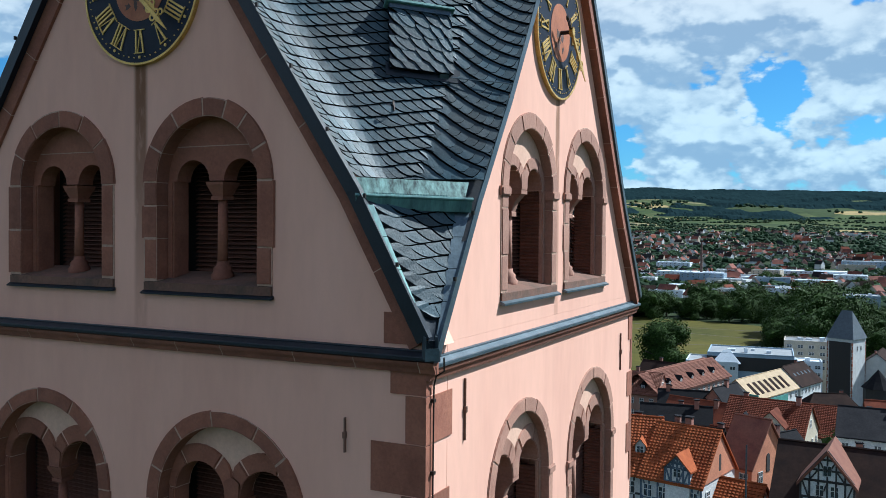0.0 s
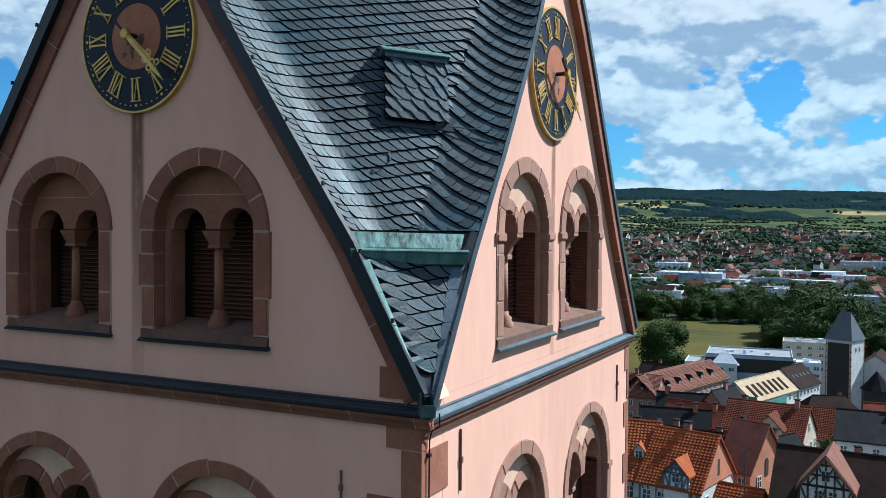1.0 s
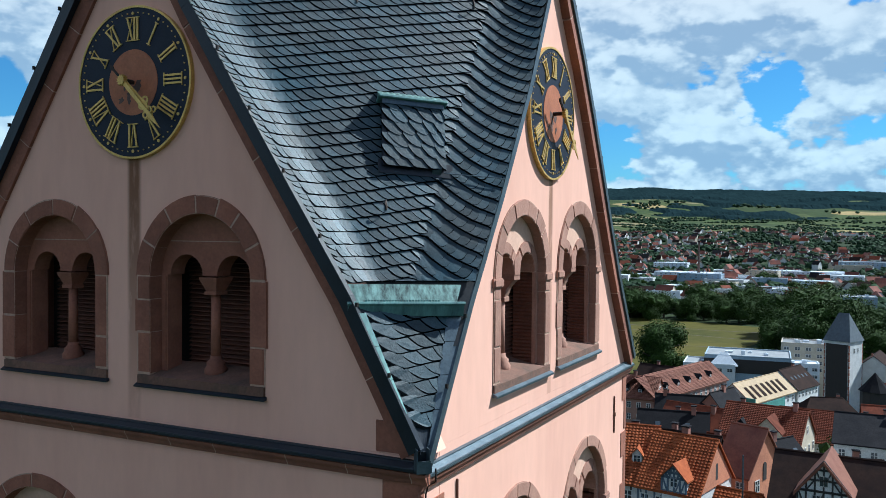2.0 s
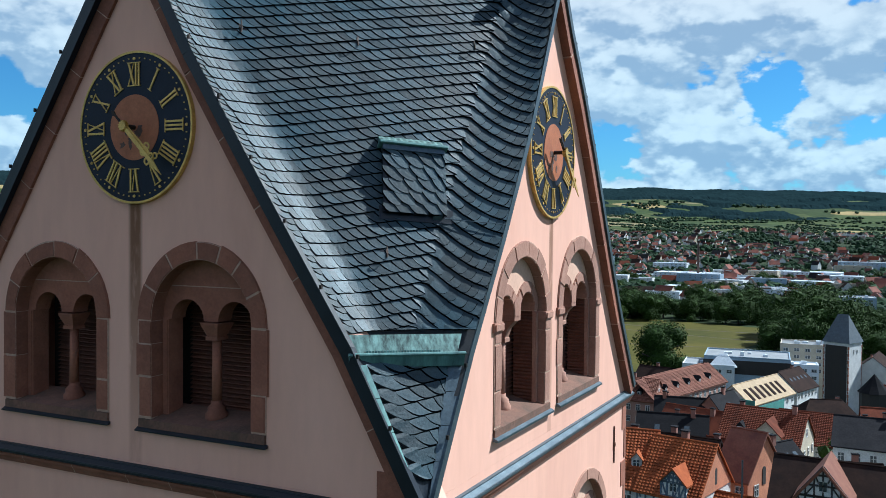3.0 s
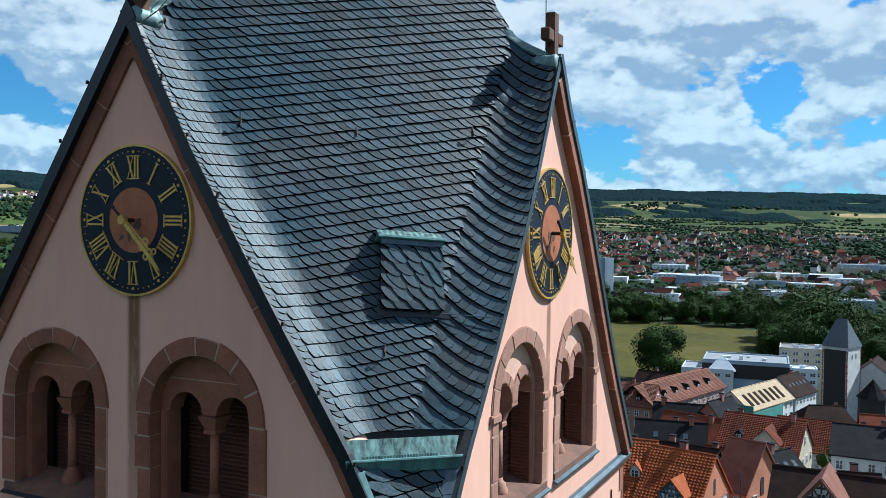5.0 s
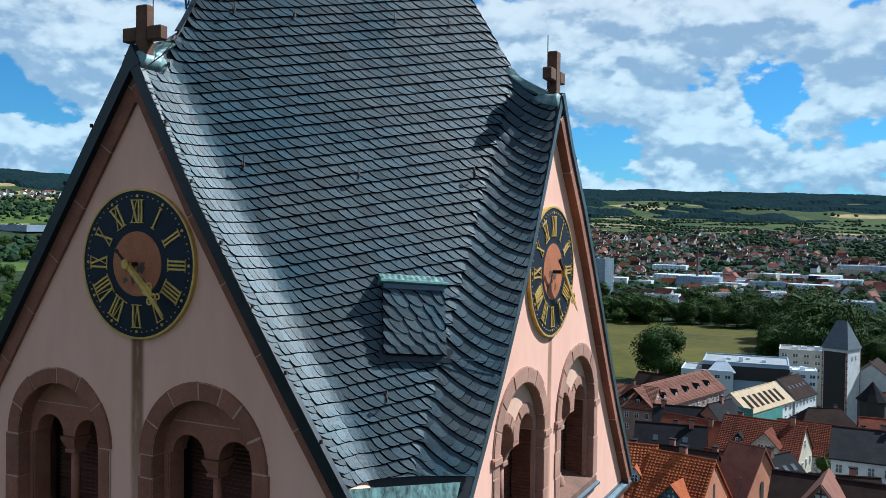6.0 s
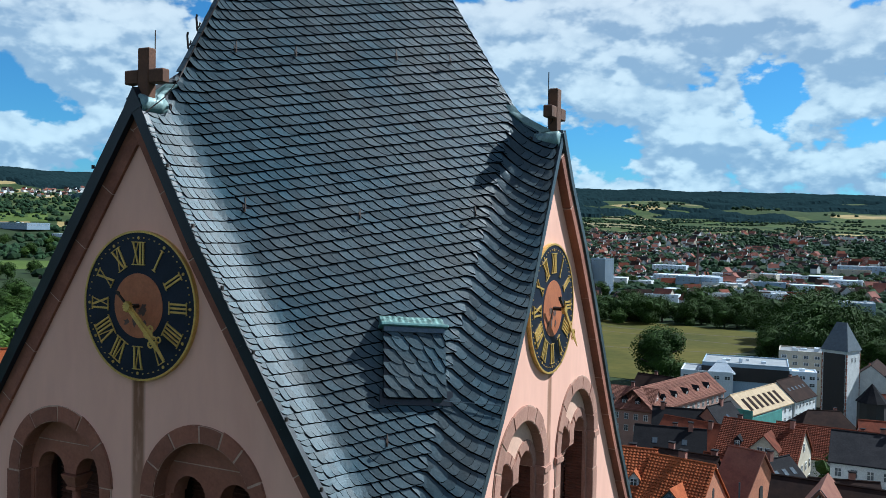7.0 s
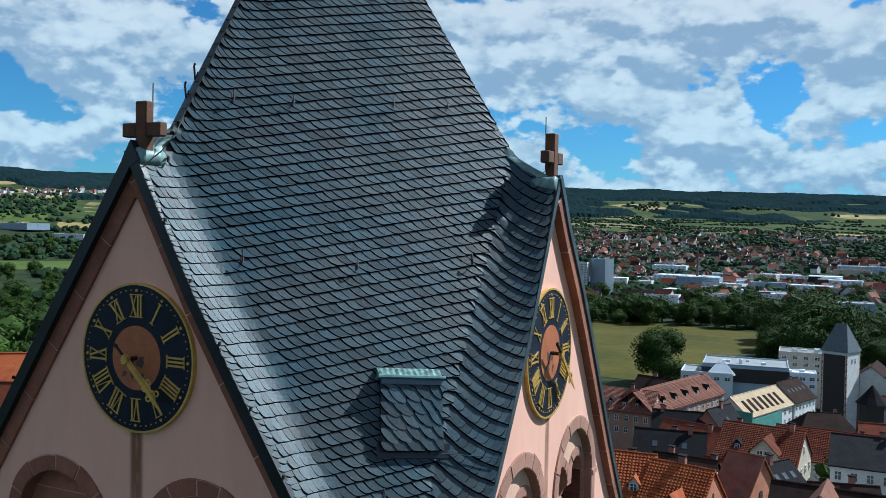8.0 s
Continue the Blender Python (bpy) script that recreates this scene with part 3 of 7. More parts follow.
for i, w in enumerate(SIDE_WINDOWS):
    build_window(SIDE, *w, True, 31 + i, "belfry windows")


# ---- verges, cornice, quoins ----
def build_verge(frame_m, line, mat, band, label, proud=0.05, cover=0.14, depth=0.15):
    """The edge of the roof over a gable: a projecting sheet-clad board with a red stone band under it."""
    pts = sorted(line, key=lambda p: p[1])
    foot = frame_m @ Vector((pts[0][0], 0, pts[0][1]))
    verge = thing("gable_verge", label, "roof edge", foot)
    inv = verge.matrix_world.inverted() @ frame_m
    (s0, z0), (s1, z1) = pts[0], pts[-1]

    def off(p, q, d):
        dx, dz = q[0] - p[0], q[1] - p[1]
        L = math.hypot(dx, dz)
        nx, nz = (-dz / L, dx / L)
        if nz > 0:
            nx, nz = -nx, -nz
        return nx * d, nz * d

    def strip(a, b, d0, d1, o0, o1):
        (ax, az), (bx, bz) = a, b
        n0, n1 = off(a, b, d0), off(a, b, d1)
        return prism([(ax + n0[0], az + n0[1]), (bx + n0[0], bz + n0[1]), (bx + n1[0], bz + n1[1]), (ax + n1[0], az + n1[1])], o0, o1)

    for a, b in zip(pts, pts[1:]):
        part("verge_board", strip(a, b, -0.03, cover, 0.06, depth), mat, verge, m=inv)
    # band stones
    length = math.hypot(s1 - s0, z1 - z0)
    n = int(length / 0.95)
    for i in range(n):
        t0, t1 = i / n, (i + 1) / n
        top = z1 - 1.05 * band
        za, zb = z0 + (top - z0) * t0, z0 + (top - z0) * t1 - 0.013
        a, b = (on_line(line, za), za), (on_line(line, zb), zb)
        part("band_stone", strip(a, b, 0.085, band, -0.1, proud), SANDSTONE, verge, m=inv)
        c, zd = (on_line(line, zb), zb), zb + 0.014
        part("band_joint", strip(c, (on_line(line, zd), zd), 0.09, band - 0.004, -0.1, proud - 0.004), MORTAR, verge, m=inv)
    for i in range(1, 9):
        z = z0 + (z1 - z0) * i / 9.3
        p = (on_line(line, z), z)
        q = (on_line(line, z + 0.05), z + 0.05)
        n0 = off(p, q, -0.06)
        part("sheet_clip", box(p[0] + n0[0] - 0.015, p[0] + n0[0] + 0.015, 0.13, 0.162, z + n0[1] - 0.02, z + n0[1] + 0.03), IRON, verge, m=inv)
    return verge


# front verges: shade painted in by the darker lead
build_verge(FRONT, FRONT_R, DARK_LEAD, 0.31, "gable verge over red stone band, sheet coloured dark for shade", 0.056)
verge_front = build_verge(FRONT, FRONT_L, DARK_LEAD, 0.36, "gable verge over red stone band, sheet coloured dark for shade")
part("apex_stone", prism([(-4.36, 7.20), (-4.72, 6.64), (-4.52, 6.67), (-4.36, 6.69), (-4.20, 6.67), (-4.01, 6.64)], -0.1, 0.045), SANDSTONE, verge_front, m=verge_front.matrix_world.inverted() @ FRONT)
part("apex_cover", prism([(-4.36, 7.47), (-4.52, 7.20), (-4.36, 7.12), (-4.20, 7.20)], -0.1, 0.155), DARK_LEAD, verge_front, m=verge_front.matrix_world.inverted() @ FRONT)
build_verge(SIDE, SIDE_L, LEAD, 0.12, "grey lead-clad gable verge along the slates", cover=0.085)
build_verge(SIDE, SIDE_R, LEAD, 0.27, "grey lead-clad gable verge over red stone band", 0.14, 0.085, 0.172)


def prism_x(prof, x0, x1):
    """A profile of (outward, height) drawn along the wall."""
    bm = bmesh.new()
    a = [bm.verts.new((x0, o, zz)) for o, zz in prof]
    b = [bm.verts.new((x1, o, zz)) for o, zz in prof]
    bm.faces.new(a)
    bm.faces.new(b[::-1])
    for i in range(len(prof)):
        j = (i + 1) % len(prof)
        bm.faces.new((a[i], b[i], b[j], a[j]))
    return bm


def build_cornice(frame_m, s0, s1, z_top, sheet, label):
    """Red stone moulding with a sheet-metal cover, in blocks."""
    cor = thing("cornice", label, "cornice", frame_m @ Vector((s0, 0, z_top)))
    inv = cor.matrix_world.inverted() @ frame_m
    z = z_top
    s = s0
    while s < s1 - 0.01:
        e = min(s1, s + random.uniform(0.75, 1.2))
        prof = [(-0.02, z - 0.215), (0.055, z - 0.215), (0.075, z - 0.165), (0.105, z - 0.125), (0.12, z - 0.08), (-0.02, z - 0.08)]
        bm = bmesh.new()
        a = [bm.verts.new((s + 0.007, o, zz)) for o, zz in prof]
        b = [bm.verts.new((e - 0.007, o, zz)) for o, zz in prof]
        bm.faces.new(a)
        bm.faces.new(b[::-1])
        for i in range(len(prof)):
            j = (i + 1) % len(prof)
            bm.faces.new((a[i], b[i], b[j], a[j]))
        part("cornice_stone", bm, SANDSTONE, cor, m=inv)
        if e < s1 - 0.01:
            part("joint", prism_x([(o - 0.002, zz) for o, zz in prof], e - 0.007, e + 0.007), MORTAR, cor, m=inv)
        s = e
    prof = [(-0.01, z + 0.05), (0.04, z + 0.035), (0.12, z - 0.02), (0.14, z - 0.035), (0.14, z - 0.06), (0.12, z - 0.074), (-0.01, z - 0.074)]
    bm = bmesh.new()
    a = [bm.verts.new((s0 - 0.01, o, zz)) for o, zz in prof]
    b = [bm.verts.new((s1 + 0.02, o, zz)) for o, zz in prof]
    bm.faces.new(a)
    bm.faces.new(b[::-1])
    for i in range(len(prof)):
        j = (i + 1) % len(prof)
        bm.faces.new((a[i], b[i], b[j], a[j]))
    part("sheet_cover", bm, sheet, cor, m=inv)
    for o, zz, rad in ((0.045, z + 0.038, 0.012), (0.13, z - 0.026, 0.013)):
        part("sheet_fold", tube([(s0 - 0.01, o, zz), (s1, o, zz)], rad, 6), sheet, cor, m=inv)
    return cor


# cornice covers: darker lead as shade on the front, lighter in the sun
build_cornice(FRONT, -9.25, 0.16, -0.075, DARK_LEAD, "red sandstone cornice, sheet cover coloured dark for the shaded face")
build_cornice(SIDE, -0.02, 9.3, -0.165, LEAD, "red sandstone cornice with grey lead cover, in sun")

# quoins: foot, top, length on the front, length on the side
quoins = thing("corner_quoins", "alternating red sandstone corner blocks of the tower", "quoins", (0, 0, CORNICE + BELOW * K))
QUOINS = [(-0.56, -0.295, 0.45, 0.14), (-1.12, -0.57, 0.25, 0.66), (-1.72, -1.13, 0.71, 0.16), (-2.25, -1.73, 0.30, 0.60), (-2.85, -2.26, 0.68, 0.2), (-3.4, -2.86, 0.28, 0.62)]
for z0, z1, a, b in QUOINS:
    bm = bmesh.new()
    base = [(-a, 0.06), (-a, -0.016), (0.016, -0.016), (0.016, b), (-0.06, b), (-0.06, 0.06)]
    lo = [bm.verts.new((x, y, z0 + 0.006)) for x, y in base]
    hi = [bm.verts.new((x, y, z1)) for x, y in base]
    bm.faces.new(lo)
    bm.faces.new(hi[::-1])
    for i in range(6):
        j = (i + 1) % 6
        bm.faces.new((lo[i], hi[i], hi[j], lo[j]))
    part("quoin_stone", bm, SANDSTONE, quoins, m=quoins.matrix_world.inverted() @ UP)
part("quoin_stone", prism([(-0.54, 0.02), (0.0, 0.02), (-0.03, 0.22), (-0.16, 0.38), (-0.54, 0.38)], -0.05, 0.02), SANDSTONE, quoins, m=quoins.matrix_world.inverted() @ FRONT)
part("quoin_stone", prism([(-0.01, 0.005), (0.22, 0.005), (0.19, 0.14), (0.05, 0.10)], -0.05, 0.022), SANDSTONE, quoins, m=quoins.matrix_world.inverted() @ SIDE)
for z0, z1, b in ((-0.9, -0.3, 0.28), (-1.5, -0.9, 0.12), (-2.05, -1.55, 0.34), (-2.6, -2.05, 0.14), (-3.2, -2.6, 0.36), (-3.8, -3.2, 0.15)):
    part("quoin_stone", box(-0.05, 0.016, 9.13 - b, 9.135, z0, z1 - 0.008), SANDSTONE, quoins, m=quoins.matrix_world.inverted() @ UP)

# wall ties
for frame_m, s, z0, z1 in ((SIDE, 1.02, -1.27, -0.50), (SIDE, 8.24, -1.43, -0.70), (FRONT, -1.07, -1.32, -0.90)):
    tie = thing("wall_anchor", "rusty iron wall anchor bar on the plaster", "anchor", frame_m @ Vector((s, 0, z0)), group="wall anchors")
    inv = tie.matrix_world.inverted() @ frame_m
    part("anchor_bar", box(s - 0.011, s + 0.011, -0.01, 0.03, z0, z1, 0.004), SILLSTONE, tie, m=inv)
    part("anchor_eye", box(s - 0.022, s + 0.022, -0.01, 0.045, (z0 + z1) / 2 - 0.04, (z0 + z1) / 2 + 0.04, 0.006), SILLSTONE, tie, m=inv)

# lightning conductor down the corner
rod = thing("lightning_cable", "thin dark lightning cable with clips on the corner", "cable", (0, 0, CORNICE))
part("cable", tube([UP @ Vector(p) for p in ((0.22, 0.02, -0.10), (0.21, 0.05, -0.26), (0.09, 0.09, -0.33), (0.045, 0.12, -0.45), (0.04, 0.12, -1.4), (0.04, 0.115, -3.6))], 0.009), IRON, rod, m=rod.matrix_world.inverted())
for z in (-0.62, -1.45, -1.85, -2.4):
    part("cable_clip", box(0.0, 0.06, 0.095, 0.15, z - 0.02, z + 0.02), IRON, rod, m=rod.matrix_world.inverted() @ UP)


# ---- the helm roof ----
SQ = math.sqrt(0.5)
FOOT, SLOPE = 0.13, 0.4436     # the roof plane lies FOOT + SLOPE * height behind the tower's corner
RISE, DROP = 0.165, 0.46       # the courses climb towards the side gable, then fall off beyond the crease
EAVE_Z, ROW = 1.93, 0.168
SECTIONS = {}


def smooth(a, b, x):
    t = max(0.0, min(1.0, (x - a) / (b - a)))
    return t * t * (3 - 2 * t)


def section(z):
    """A level cut through the roof face. q runs along the face from the front gable to the side gable.
    Gives: set-back, q of left edge, left crease, right crease and right edge, and how far both edges stand out of the plane."""
    key = round(z * 250)
    if key not in SECTIONS:
        z = key / 250
        u = FOOT + SLOPE * z
        k = u / SQ
        g = smooth(7.15, 7.85, z)
        lx, ly = on_line(FRONT_R, z), -0.14
        rx, ry = 0.14, min(4.28, on_line(SIDE_L, z) - 0.06)
        ly += g * (k + lx - ly)
        rx += smooth(6.98, 7.50, z) * (ry - k - rx)
        ql, qr = (lx + ly) * SQ, (rx + ry) * SQ
        qa, qb = max((1.15 - k) * SQ, ql + 0.3), min((k - 1.1) * SQ, qr - 0.3)
        SECTIONS[key] = (u, ql, qa, qb, qr, u - (ly - lx) * SQ, u - (ry - rx) * SQ, 1 - g, Vector((lx, ly, z)), Vector((rx, ry, z)))
    return SECTIONS[key]


def roof_at(q, z):
    """A point of the roof face: flat in the middle, swept out to the verges at both sides."""
    u, ql, qa, qb, qr, dl, dr, low, l, r = section(z)
    q = max(ql, min(qr, q))
    if q < qa:
        u -= dl * ((qa - q) / (qa - ql)) ** 1.9
    elif q > qb:
        u -= dr * ((q - qb) / (qr - qb)) ** 1.18
    return Vector(((q - u) * SQ, (q + u) * SQ, z))


def course_z(q, zc):
    """Height of a course of slates, named by its height in the middle of the face."""
    u, ql, qa, qb, qr, dl, dr, low, l, r = section(zc)
    z = zc + RISE * max(qa, min(qb, q))
    if q > qb:
        t = min(1.0, (q - qb) / (qr - qb))
        z -= low * DROP * (1 - (1 - t) ** 1.9)
    return z


def roof_frame(q, z):
    p = roof_at(q, z)
    a = roof_at(q + 0.02, z) - roof_at(q - 0.02, z)
    b = roof_at(q, z + 0.02) - roof_at(q, z - 0.02)
    n = a.cross(b)
    n = n.normalized() if n.length > 1e-9 else Vector((1, -1, 0.6)).normalized()
    return p, n if n.dot(Vector((1, -1, 0.6))) > 0 else -n


roof = tagged(new("roof"), "steep hollow helm roof of small blue-grey slates", "roof", kind="structure")
zs = [1.2 + 0.12 * i for i in range(105)] + [13.79]
COLS = 36
vs, fs = [], []
for z in zs:
    e = section(z)
    for c in range(COLS + 1):
        p, n = roof_frame(e[1] + (e[4] - e[1]) * c / COLS, z)
        vs.append(p - 0.014 * n)
for i in range(len(zs) - 1):
    for k in range(COLS):
        a = i * (COLS + 1) + k
        fs.append((a, a + 1, a + COLS + 2, a + COLS + 1))
# closing faces of the helm away from the eye
o = len(vs)
vs += [Vector(p) for p in ((-8.8, 4.3, 7.0), (-4.36, 8.8, 7.0), (-9.2, 0.0, 0.0), (-9.1, 9.1, 0.0), (-0.05, 9.25, 0.0))]
W1 = COLS + 1
tip = (len(zs) - 1) * W1
up_rows = [i for i, z in enumerate(zs) if z > 7.3]
for i in up_rows[:-1]:
    fs += [(i * W1, (i + 1) * W1, o), (i * W1 + COLS, (i + 1) * W1 + COLS, o + 1)]
fs += [(tip, o, o + 1), (up_rows[0] * W1, o, o + 2), (up_rows[0] * W1 + COLS, o + 1, o + 4), (o, o + 1, o + 3)]
part("slate_bed", bm_from(vs, fs), SLATE_BED, roof, m=UP)


def slate_geometry(q0, w, zc, h, lift, rnd, lean, flip=False, q_end=9.0, q_bend=9.0):
    """One slate with a rounded lower corner, raised along its heel, with a chipped and chamfered edge, coloured dark as
    its shadow.
    """
    pts = [(0.0, 1.32)] + [(1.38 * i / 6, (1 - i / 6) ** 1.7) for i in range(7)] + [(2.42, 0.0), (2.48, 0.6), (2.48, 1.32)]
    extra, tilt = rnd.uniform(0, 0.25), rnd.uniform(-0.10, 0.10)
    jolt = rnd.uniform(-0.03, 0.03)
    sides = []
    for k, (a, b) in enumerate(pts):
        rise = lift * (0.35 + (1.0 + extra) * max(0.0, 1 - a / 2.2) * 0.46 * lean + 1.25 * (1 - b / 1.32) + tilt * (0.66 - b))
        chip = rnd.uniform(0.75, 1.25)
        for da, db, up in ((0.0, 0.0, rise), (-0.13 * chip * max(0.0, 1 - a / 1.6), -0.095 * chip, rise - (0.30 if a < 1.3 else 0.8) * lift)):
            q = q0 + w * ((1 - (a + da)) if flip else (a + da))
            q = min(q_end, q)
            z = max(EAVE_Z, course_z(min(q, q_bend), zc) + h * (b + db + jolt))
            p, n = roof_frame(q, z)
            sides.append(p + n * up)
    top, low = sides[0::2], sides[1::2]
    return top + low[1:9], [tuple(range(11))] + [(i + 1, i + 2, 11 + i + 1, 11 + i) for i in range(7)]


rnd = random.Random(5)
field_v, field_f, field_m = [], [], []
near = []
zc = EAVE_Z - 0.30


def lay(*args):
    """Lay one slate, unless the gutter or the hatch takes its place."""
    data = slate_geometry(*args)
    heights = [v.z for v in data[0][:11]]
    if max(heights) - min(heights) < 0.06:
        return
    if len(near) < 300 and sum(heights) / 11 < 3.25:
        near.append(data)
        return
    b0 = len(field_v)
    field_v.extend(tuple(UP @ v) for v in data[0])
    field_f.extend(tuple(b0 + i for i in q) for q in data[1])
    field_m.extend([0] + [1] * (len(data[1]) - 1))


while zc < 13.2:
    u, ql, qa, qb, qr, dl, dr, low, l, r = section(max(1.3, zc))
    swept = low > 0.3
    row = ROW * (0.975 - 0.05 * smooth(2.5, 7.5, zc))    # the courses grow finer towards the top
    # slates of the verge over the front gable, two to a course
    if swept:
        for half_row in (0.5, 0.0):
            lay(ql, 0.115 * rnd.uniform(0.9, 1.1), zc + half_row * row, row * 0.62, 0.022, rnd, 0.9)
    q = ql + (rnd.uniform(0.10, 0.16) if swept else -rnd.uniform(0, 0.1))
    stop = qb if swept else qr
    while q < stop - 0.02:
        inward = smooth(qa - 0.16, qa + 0.16, q) if swept else smooth(ql - 0.1, ql + 0.25, q) * smooth(qr + 0.05, qr - 0.40, q)
        wid = (0.085 + 0.055 * inward) * rnd.uniform(0.84, 1.16)
        lay(q, wid, zc, row, 0.028, rnd, 1.0 + 0.2 * inward, False, stop + (0.05 if swept else 0.0), stop)
        q += wid
    if swept:
        q = qr - 0.07
        while q > qb + 0.02:
            wid = 0.098 * rnd.uniform(0.86, 1.14)
            lay(q, wid, zc, row, 0.026, rnd, 0.9, True, qr)
            q -= wid
    zc += row
field = bpy.data.meshes.new("slate_rows")
field.from_pydata(field_v, [], field_f)
field.materials.append(SLATE_FIELD)
field.materials.append(SLATE_EDGE_SHADOW)
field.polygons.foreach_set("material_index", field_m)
ob = new("slate_rows", field)
ob.parent = roof
tagged(ob, "upper rows of small blue-grey slates", kind="stuff")
for verts, faces in near:
    me = bpy.data.meshes.new("slate")
    me.from_pydata([tuple(UP @ v) for v in verts], [], faces)
    me.materials.append(SLATE)
    me.materials.append(SLATE_EDGE_SHADOW)
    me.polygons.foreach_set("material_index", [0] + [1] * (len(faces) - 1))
    new("slate", me).parent = roof

# ridge slates along the ridge behind the front gable
line = [section(7.80 + i * 0.21)[8] for i in range(28)]
for a, b in zip(line, line[1:]):
    d = (b - a).normalized()
    outward, upn = Vector((-1, 0, 0.0)), Vector((1, -1, 1.4)).normalized()
    q = [a - d * 0.03 + upn * 0.05 + outward * 0.03, b + upn * 0.035 + outward * 0.03, b + upn * 0.03 - outward * 0.07, a - d * 0.03 + upn * 0.042 - outward * 0.07]
    bm = bm_from([*q, *[p - upn * 0.02 for p in q]], [(0, 1, 2, 3), (7, 6, 5, 4), (0, 4, 5, 1), (1, 5, 6, 2), (2, 6, 7, 3), (3, 7, 4, 0)])
    part("ridge_slate", bm, SLATE, roof, m=UP)


def face_frame(q, z, turn=0.0):
    """A local frame on the roof: along the courses, out of the roof, up the slope, turned a little in its plane."""
    p, n = roof_frame(q, z)
    a = (roof_at(q + 0.02, z) - roof_at(q - 0.02, z)).normalized()
    up = n.cross(a)
    if up.z < 0:
        up = -up
    a, up = a * math.cos(turn) + up * math.sin(turn), up * math.cos(turn) - a * math.sin(turn)
    return UP @ Matrix((Vector((*a, 0)), Vector((*n, 0)), Vector((*up, 0)), Vector((*p, 1)))).transposed()


# roof hooks
HOOKS = [(-1.72, 5.85), (-0.12, 5.78), (1.64, 5.86), (-1.77, 8.19), (-0.89, 8.20), (0.68, 8.27), (1.57, 8.28), (-0.02, 2.86), (-0.95, 10.0), (-0.12, 10.17), (0.73, 10.25)]
for f, z in HOOKS:
    fr = face_frame(f, z)
    at = fr.translation
    hk = thing("roof_hook", "small iron ladder hook between the slates", "hook", at, group="roof hooks")
    inv = hk.matrix_world.inverted() @ fr
    part("hook_bar", tube([(0, 0.03, 0.16), (0, 0.045, 0.02), (-0.01, 0.055, -0.05), (-0.03, 0.10, -0.07), (-0.04, 0.13, -0.03), (-0.04, 0.13, 0.02)], 0.011, 6), IRON, hk, m=inv)
    part("lead_flashing", box(-0.10, 0.07, 0.030, 0.036, -0.09, 0.06), DARK_LEAD, hk, m=inv)

# ridge hooks seen against the sky
for z in (8.15, 8.45, 9.9, 10.6):
    at = UP @ section(z)[8]
    hk = thing("ridge_hook", "bent iron hook standing on the roof ridge", "hook", at, group="ridge hooks")
    part("hook_bar", tube([(0.02, 0.05, -0.05), (-0.04, 0, 0.03), (-0.06, 0, 0.20), (-0.045, 0, 0.24)], 0.014), IRON, hk)
    part("hook_tip", tube([(-0.05, 0, 0.05), (0.04, -0.05, 0.07), (0.06, -0.06, 0.11)], 0.011), IRON, hk)

# lightning wire along the front ridge
wire = thing("lightning_wire", "thin lightning wire along the ridge", "cable", UP @ Vector((-4.2, 0.3, 7.4)))
pts = [Vector((-4.15, -0.12, 7.12)), Vector((-4.05, 0.10, 7.33)), Vector((-3.98, 0.30, 7.60))]
for i in range(12):
    z = 7.9 + i * 0.3
    pts.append(section(z)[8] + Vector((0.13, -0.04, 0.05)))
part("wire", tube([UP @ p for p in pts], 0.008, 5), IRON, wire, m=wire.matrix_world.inverted())
wire2 = thing("lightning_wire", "thin lightning wire from cross to ridge", "cable", UP @ Vector((0, 4.2, 7.4)))
part("wire", tube([UP @ Vector(p) for p in ((-0.02, 4.39, 7.60), (-0.03, 4.36, 7.36), (-0.12, 4.30, 7.24), (-0.24, 4.26, 7.22), (-0.36, 4.25, 7.30))], 0.008, 5), IRON, wire2, m=wire2.matrix_world.inverted())

# hatch
fr = face_frame(0.425, 3.78, -0.068)
hatch = thing("roof_hatch", "slate-covered roof hatch with green copper top strip", "hatch", fr.translation)
inv = hatch.matrix_world.inverted() @ fr
HW, HH = 0.422, 0.46


def lid_y(z):
    return 0.125 + 0.035 * z / HH


